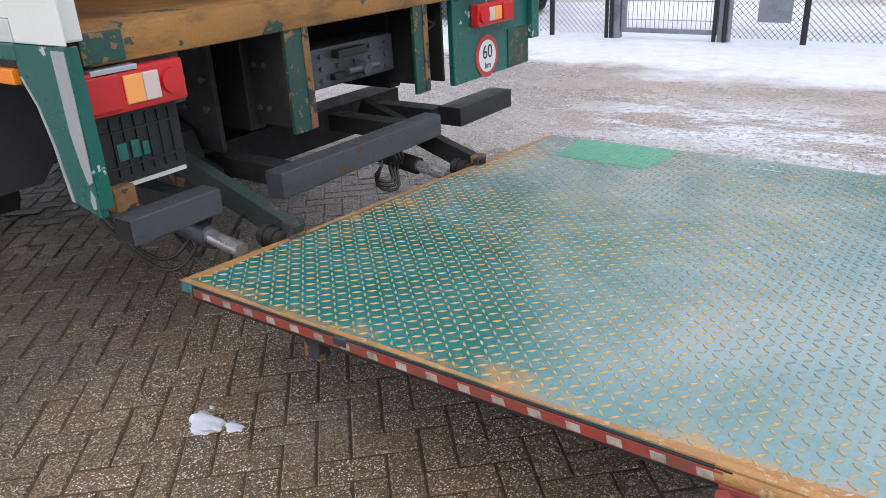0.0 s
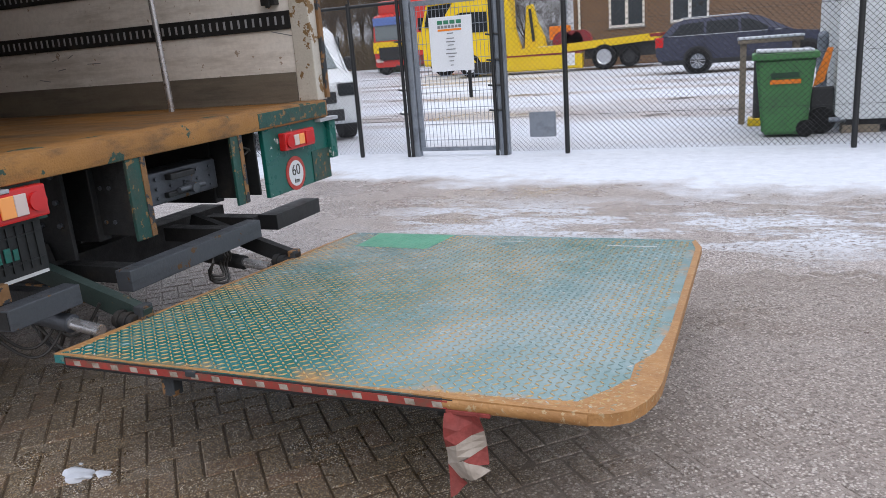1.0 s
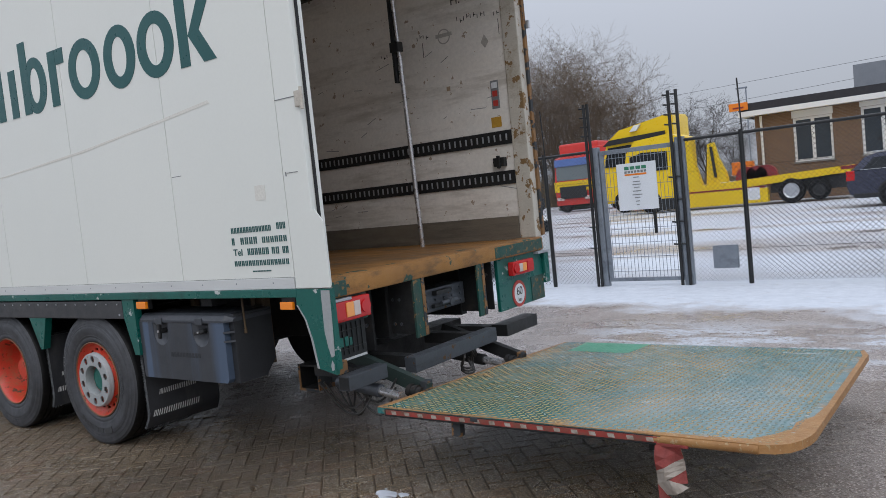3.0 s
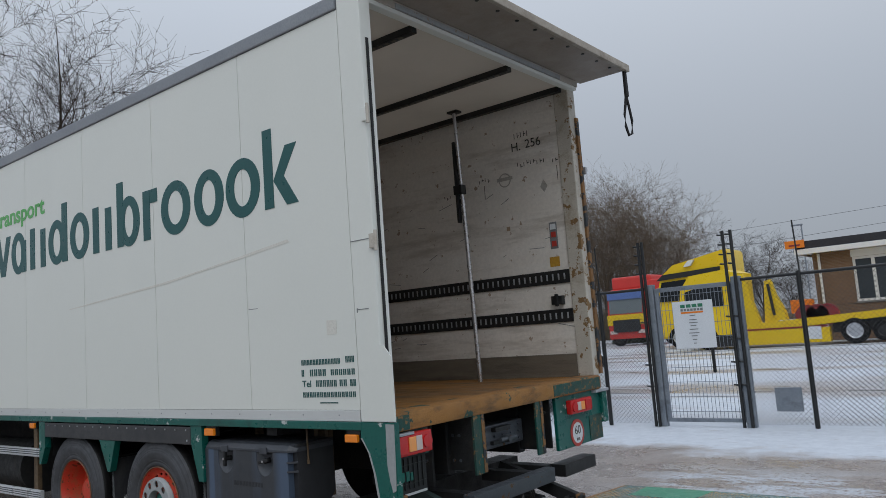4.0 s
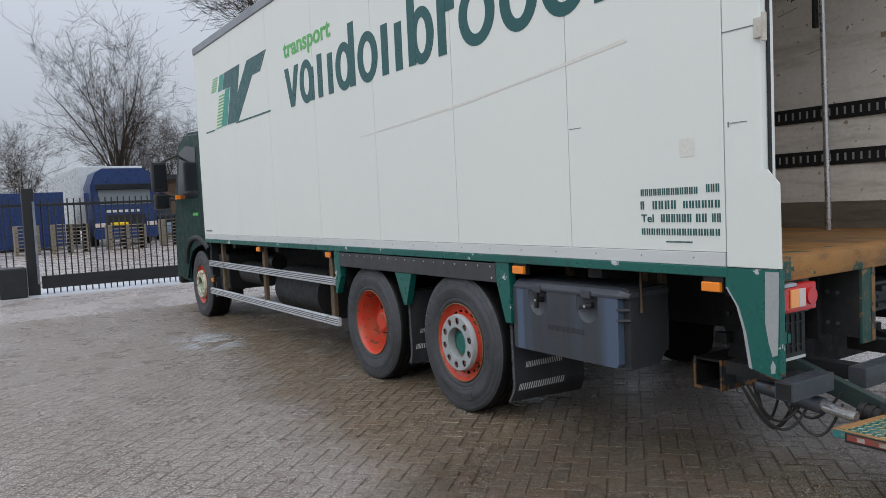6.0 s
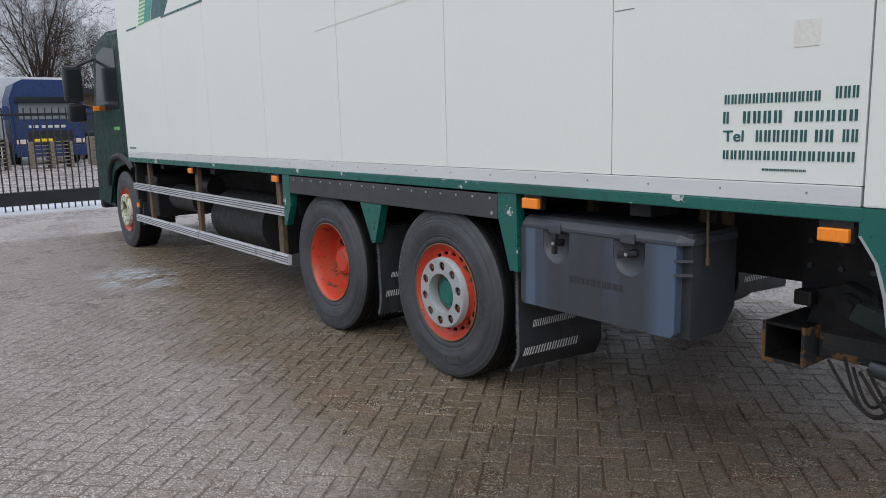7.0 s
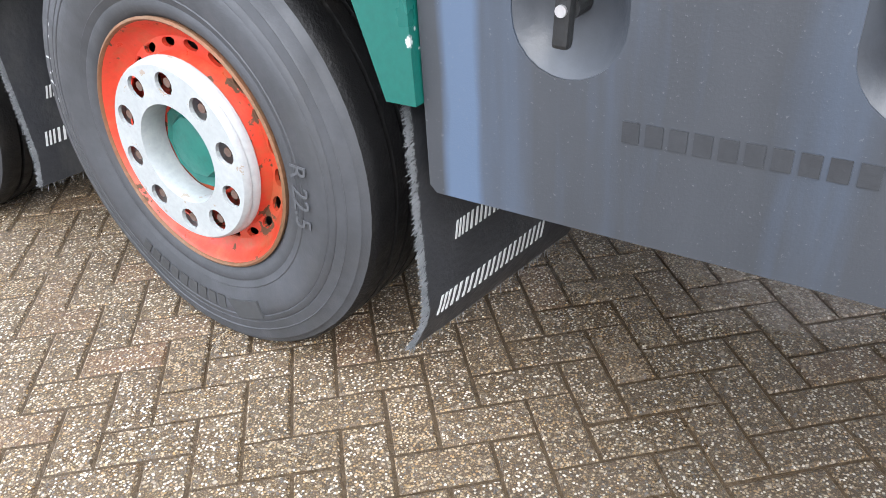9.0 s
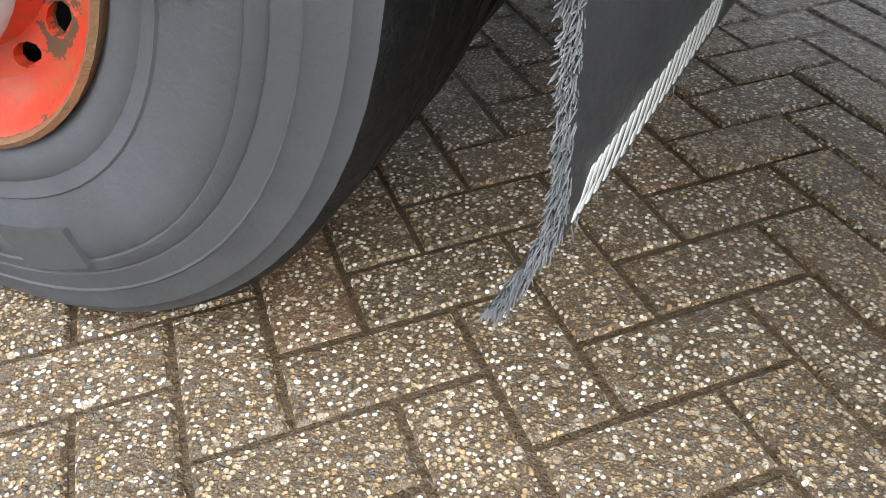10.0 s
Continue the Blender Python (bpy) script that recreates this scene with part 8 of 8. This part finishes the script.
ps = pallet_stack(-35.5, 4.95, 7, 1.5, "stack of weathered grey pallets with a yellow sheet")
part("yellow_sheet", boxes(((-35.7, 4.4, 1.05), (-35.0, 5.0, 1.16)), bevel=0.02), YELLOW, ps)
pallet_stack(-35.5, 2.75, 8, 1.4, "stack of weathered grey pallets")
pallet_stack(-36.5, 7.3, 8, 1.3, "stack of weathered grey pallets")
pallet_stack(-36.0, 1.2, 8, 0.9, "stack of weathered grey pallets")
bmx = thing("parked_car", (-46.0, 8.6, 0.0), "pale blue car parked beyond the pallets", "car")
part("body", boxes(((-48.0, 8.3, 0.3), (-44.5, 9.9, 0.95)), bevel=0.12), surface("pale_blue_paint", (0.2, 0.3, 0.42), (0.18, 0.27, 0.38), 0.3, bump=0), bmx)
part("cabin", boxes(((-47.4, 8.4, 0.95), (-45.4, 9.8, 1.45)), bevel=0.15), GLASS, bmx)
part("wheel", rods(((-45.2, 8.25, 0.3), (-45.2, 8.45, 0.3), 0.3), ((-47.3, 8.25, 0.3), (-47.3, 8.45, 0.3), 0.3), seg=20), TYRE, bmx)
sh = thing("brick_shed", (-52.0, 11.0, 0.0), "low brown brick shed behind the parked lorries", "building")
part("wall", boxes(((-56.0, 8.4, -0.05), (-50.0, 16.0, 3.6))), surface("shed_brick", (0.16, 0.10, 0.06), (0.12, 0.08, 0.05), 0.9, scale=6), sh)
part("roof", boxes(((-56.4, 8.0, 3.602), (-49.6, 16.4, 3.9))), ROOFDARK, sh)
part("window", boxes(((-50.02, 9.4, 1.4), (-49.97, 10.4, 2.4))), PANE, sh)

# ---- trees and distance ----


def branch(verts, faces, p, d, length, r, depth, rng, droop, spread, kids):
    """Grows one limb as short tapering pieces and lets thinner limbs leave it."""
    n = 4 if depth > 1 else 3
    sides = 6 if r > 0.06 else 4 if r > 0.02 else 3
    rings = []
    cur, way = Vector(p), Vector(d).normalized()
    for i in range(n + 1):
        rr = max(r * (1 - 0.90 * i / n), 0.004)
        q = way.to_track_quat("Z", "Y")
        k0 = len(verts)
        for k in range(sides):
            a = 2 * math.pi * k / sides
            verts.append(tuple(cur + q @ Vector((rr * math.cos(a), rr * math.sin(a), 0))))
        rings.append(k0)
        if i:
            a0 = rings[i - 1]
            for k in range(sides):
                faces.append((a0 + k, a0 + (k + 1) % sides, k0 + (k + 1) % sides, k0 + k))
        if depth > 0 and i > 0:
            for _ in range(kids[depth]):
                t = rng.uniform(0.0, 1.0)
                side = Vector((rng.gauss(0, 1), rng.gauss(0, 1), rng.gauss(0, 0.5)))
                side = (side - way * side.dot(way)).normalized()
                kd = (way * rng.uniform(0.55, 0.95) + side * spread).normalized()
                branch(verts, faces, cur - way * length / n * t * 0.9, kd, length * rng.uniform(0.34, 0.54), max(rr * 0.50, 0.007), depth - 1, rng, droop, spread, kids)
        cur = cur + way * (length / n)
        way = (way + Vector((rng.gauss(0, 0.15), rng.gauss(0, 0.15), droop + rng.gauss(0, 0.10)))).normalized()


def bare_tree(base, height, seed, label, limbs=7, width=0.62, thick=0.035, twig=1.0, group="", depth=3, kids=(0, 1, 2, 2), twigs=TWIG, spread=0.75, leader=0.0):
    rng = random.Random(seed)
    th = thing("bare_tree", base, label, "tree", group)
    b = Vector(base)
    th_h = height * 0.24
    r0 = height * thick
    bm = bmesh.new()
    pts = [b + Vector((rng.gauss(0, 0.02) * height * 0.1, rng.gauss(0, 0.02) * height * 0.1, th_h * i / 4 - 0.05)) for i in range(5)]
    for i in range(4):
        rod(bm, pts[i], pts[i + 1] + Vector((0, 0, 0.02)), r0 * (1.25 - 0.13 * i), 9, r0 * (1.12 - 0.13 * i))
    part("trunk", bm, BARK, th, smooth=True)
    verts, faces = [], []
    for i in range(limbs):
        a = 2 * math.pi * (i + rng.random() * 0.7) / limbs
        lean = width * rng.uniform(0.35, 1.1) if i else 0.08
        d = Vector((math.cos(a) * lean, math.sin(a) * lean, 1.0))
        h0 = rng.uniform(0.72, 1.0) + leader * i / limbs
        branch(verts, faces, b + Vector((0, 0, th_h * h0)), d, height * rng.uniform(0.52, 0.64) / d.length ** 0.6, r0 * rng.uniform(0.34, 0.46) * twig, depth, rng, 0.05, spread, kids)
    if leader:
        branch(verts, faces, b + Vector((0, 0, th_h * 0.98)), (0.03, 0.02, 1.0), height * 0.66, r0 * 0.70, depth, rng, 0.03, spread, kids)
    soup("crown", verts, faces, twigs, th, "bare grey-brown branches and twigs")
    return th


BROWNTWIG = surface("brown_thicket_twigs", (0.19, 0.145, 0.105), (0.14, 0.108, 0.078), 0.9, scale=2, bump=0, spec=0.08)
G = "bare trees round the yard"
bare_tree((-24.3, 9.3, 0.0), 11.9, 5, "large bare tree with dense fine twigs behind the lorry", 13, 0.95, 0.017, group=G, kids=(0, 2, 3, 2), spread=0.66, leader=1.1)
bare_tree((-45.0, 6.6, 0.0), 10.7, 11, "wide bare tree standing behind the blue lorry", 13, 0.60, 0.014, group=G, kids=(0, 2, 2, 2), spread=0.58, leader=0.5)
for k, (x, y, h) in enumerate(((-52.0, 9.8, 9.5), (-58.0, 12.5, 10.0), (-60.0, 3.0, 8.5), (-64.0, -1.5, 7.5), (-57.0, 0.4, 6.5))):
    bare_tree((x, y, 0.0), h, 31 + k, "smaller bare tree beyond the sliding gate", 9, 0.5, 0.012, group=G, kids=(0, 2, 2, 2))
wrng = random.Random(8)
for k in range(15):
    x = -36.0 + 12.5 * k / 14 + wrng.uniform(-0.4, 0.4)
    bare_tree((x, 60.0 + wrng.uniform(-2, 3), 0.0), wrng.uniform(12.5, 15.0) - max(0.0, x + 27.0) * 0.9, 60 + k, "slender bare tree in the brown thicket", 8, 0.32, 0.012, group="thicket behind the vehicles", kids=(0, 2, 2, 2), twigs=BROWNTWIG)
bare_tree((-20.8, 60.0, 0.0), 10.6, 91, "slim bare tree standing alone above the vehicles", 5, 0.22, 0.010, group=G, kids=(0, 1, 1, 2))
bare_tree((-17.2, 60.5, 0.0), 8.2, 92, "round bare tree above the yellow lorries", 9, 0.60, 0.014, group=G, kids=(0, 2, 2, 2))
bare_tree((-15.0, 61.0, 0.0), 6.6, 93, "round bare tree above the yellow lorries", 8, 0.60, 0.014, group=G, kids=(0, 1, 2, 2))


def brush(name, x0, x1, y0, y1, h, n, seed, material, label, leafy=0.0):
    """A belt of thin upright stems and blades, uneven along the top."""
    rng = random.Random(seed)
    verts, faces = [], []
    for _ in range(n):
        x, y = rng.uniform(x0, x1), rng.uniform(y0, y1)
        hh = h * rng.uniform(0.35, 1.0) * (0.8 + 0.2 * math.sin(x * 0.9 + y * 1.3))
        lx, ly = rng.gauss(0, 0.18) * hh, rng.gauss(0, 0.18) * hh
        w = rng.uniform(0.02, 0.05)
        k = len(verts)
        verts += [(x - w, y - w, -0.02), (x + w, y - w, -0.02), (x, y + w, -0.02), (x + lx, y + ly, hh)]
        faces += [(k, k + 1, k + 3), (k + 1, k + 2, k + 3), (k + 2, k, k + 3)]
        for _ in range(5):
            t = rng.uniform(0.3, 0.95)
            px, py, pz = x + lx * t, y + ly * t, hh * t
            s = rng.uniform(0.15, 0.45) * (0.5 if leafy else 1.0)
            dx, dy, dz = rng.gauss(0, 1) * s, rng.gauss(0, 1) * s, rng.uniform(-0.1, 0.6) * s
            ww = leafy or 0.018
            k = len(verts)
            verts += [(px, py, max(pz - ww, 0.01)), (px, py + ww, pz + ww), (px + dx, py + dy, max(pz + dz, 0.02))]
            faces.append((k, k + 1, k + 2))
    me = bpy.data.meshes.new(name)
    me.from_pydata(verts, [], faces)
    me.materials.append(material)
    return tagged(new(name, me), label, "bushes", kind="stuff")


brush("brown_hedge", -58.0, -55.0, -40.0, 3.0, 4.6, 2600, 3, BUSH, "brown leafless hedge along the far side of the yard")
brush("thicket_undergrowth", -37.0, -22.0, 57.0, 63.0, 4.6, 2200, 4, BUSH, "brown winter undergrowth below the thicket")
brush("low_scrub", -24.0, -11.0, 58.0, 62.0, 2.6, 900, 5, BUSH, "low brown scrub behind the vehicles")
brush("evergreen_bush", -23.4, -21.2, 46.0, 48.0, 2.9, 700, 6, LEAF, "dark evergreen bush beside the red lorry", 0.09)
lamp = thing("street_lamp", (-13.2, 58.0, 0.0), "thin grey street lamp behind the trees", "street lamp")
part("pole", rods(((-13.2, 58.0, 0.0), (-13.2, 58.0, 7.6), 0.05), seg=8), GALV, lamp)
part("lamp_head", boxes(((-13.9, 57.9, 7.56), (-13.1, 58.1, 7.68)), bevel=0.03), GALV, lamp)

wires = []
for za, zb in ((8.33, 11.0), (6.15, 10.7), (2.0, 12.8)):
    wires.append(((-60.0, 70.0, za), (60.0, 70.0, zb), 0.014))
wm = mesh_of("overhead_wires", rods(*wires, seg=5), FENCEBLACK)
tagged(new("overhead_wires", wm), "thin dark wires strung high behind the trees", "wires", kind="stuff")

# ---- snow left on the paving ----
rng = random.Random(12)


def snow_lump(x, y, r, label):
    bm = bmesh.new()
    bmesh.ops.create_icosphere(bm, subdivisions=3, radius=1.0)
    for v in bm.verts:
        k = r * (1 + 0.16 * math.sin(3 * v.co.x + 2 * v.co.y + x * 7) + 0.14 * math.sin(5 * v.co.y - 4 * v.co.x + y * 9) + 0.07 * math.sin(13 * v.co.x + 11 * v.co.y + 9 * v.co.z))
        v.co = Vector((x + v.co.x * k * 1.15, y + v.co.y * k * 0.75, max(v.co.z * k * 0.26 + r * 0.06, -0.006)))
    ob = part("snow_lump", bm, SNOWM, None, smooth=True)
    return tagged(ob, label, "snow", "snow lumps on the paving")


snow_lump(-2.30, 1.37, 0.055, "small lump of dirty snow lying on the bricks")
for dx, dy, r in ((0.085, 0.03, 0.026), (-0.05, 0.06, 0.010)):
    snow_lump(-2.30 + dx, 1.37 + dy, r, "crumb of snow lying on the bricks")

# ---- herringbone paving ----
CW, BA = 0.0925, radians(43)
E1 = Vector((math.cos(BA), math.sin(BA), 0))
E2 = Vector((math.sin(BA), -math.cos(BA), 0))
ORIG = Vector((-4.66, 1.25, 0))


def brick_shape(longways, gap=0.0032, ch=0.0045, jitter=0.0):
    """A chamfered paver: base and top corners in its own cells."""
    wx, wy = (2 * CW, CW) if longways == 1 else (CW, 2 * CW)
    lo = [(gap, gap, -0.009), (wx - gap, gap, -0.009), (wx - gap, wy - gap, -0.009), (gap, wy - gap, -0.009)]
    mid = [(p[0], p[1], -ch) for p in lo]
    c = gap + ch
    top = [(c, c, 0), (wx - c, c, 0), (wx - c, wy - c, 0), (c, wy - c, 0)]
    centre = E1 * (wx / 2) + E2 * (wy / 2)
    vs = [tuple(E1 * p[0] + E2 * p[1] + Vector((0, 0, p[2])) - centre) for p in lo + mid + top]
    fs = [(8, 11, 10, 9)]
    for k in range(4):
        j = (k + 1) % 4
        fs += [(k, 4 + k, 4 + j, j), (4 + k, 8 + k, 8 + j, 4 + j)]
    return vs, fs, centre


SHAPES = {1: brick_shape(1), 2: brick_shape(2)}
BRICK_MESH = {}
for kind_, (vs, fs, c_) in SHAPES.items():
    me = bpy.data.meshes.new("brick")
    me.from_pydata(vs, [], fs)
    me.materials.append(PAVING)
    BRICK_MESH[kind_] = me
paving = thing("pavement", (-4.6, 0.9, 0.0), "wet red-brown brick paving laid in herringbone", "pavement", kind="structure")
rest_v, rest_f, singles = [], [], 0
for i in range(-110, 111):
    for j in range(-110, 111):
        m = (i + j) % 4
        if m not in (0, 2):
            continue
        k = 2 if m == 0 else 1
        vs, fs, cen = SHAPES[k]
        c = ORIG + E1 * (i * CW) + E2 * (j * CW) + cen
        if not (PX0 - 0.12 < c.x < PX1 + 0.12 and PY0 - 0.12 < c.y < PY1 + 0.12):
            continue
        # silt fills the joints almost flush in the trafficked corner of the yard
        filled = min(1.0, max(0.0, (c.x + 1.3) / 1.0, min((c.y - 2.5) / 0.9, (c.x + 3.0) / 0.8), 0.75 * min(1.0, (-5.6 - c.x) / 1.6), 0.75 * min(1.0, (-0.3 - c.y - 0.14 * c.x) / 0.8, (-2.6 - c.x) / 1.2)))
        dz = rng.gauss(0, 0.0011) * (1 - 0.6 * filled) - 0.0031 * filled
        tx, ty = rng.gauss(0, 0.006), rng.gauss(0, 0.006)
        if -5.5 < c.x < -3.5 and 0.62 < c.y < 1.75 and singles < 300:
            ob = new("brick", BRICK_MESH[k])
            finish(ob, paving)
            ob.location = (c.x, c.y, dz)
            ob.rotation_euler = (tx, ty, 0)
            singles += 1
        else:
            n0 = len(rest_v)
            rest_v += [(c.x + v[0], c.y + v[1], v[2] + dz + (v[1] * tx - v[0] * ty if v[2] > -0.008 else 0)) for v in vs]
            rest_f += [tuple(n0 + q for q in f) for f in fs]
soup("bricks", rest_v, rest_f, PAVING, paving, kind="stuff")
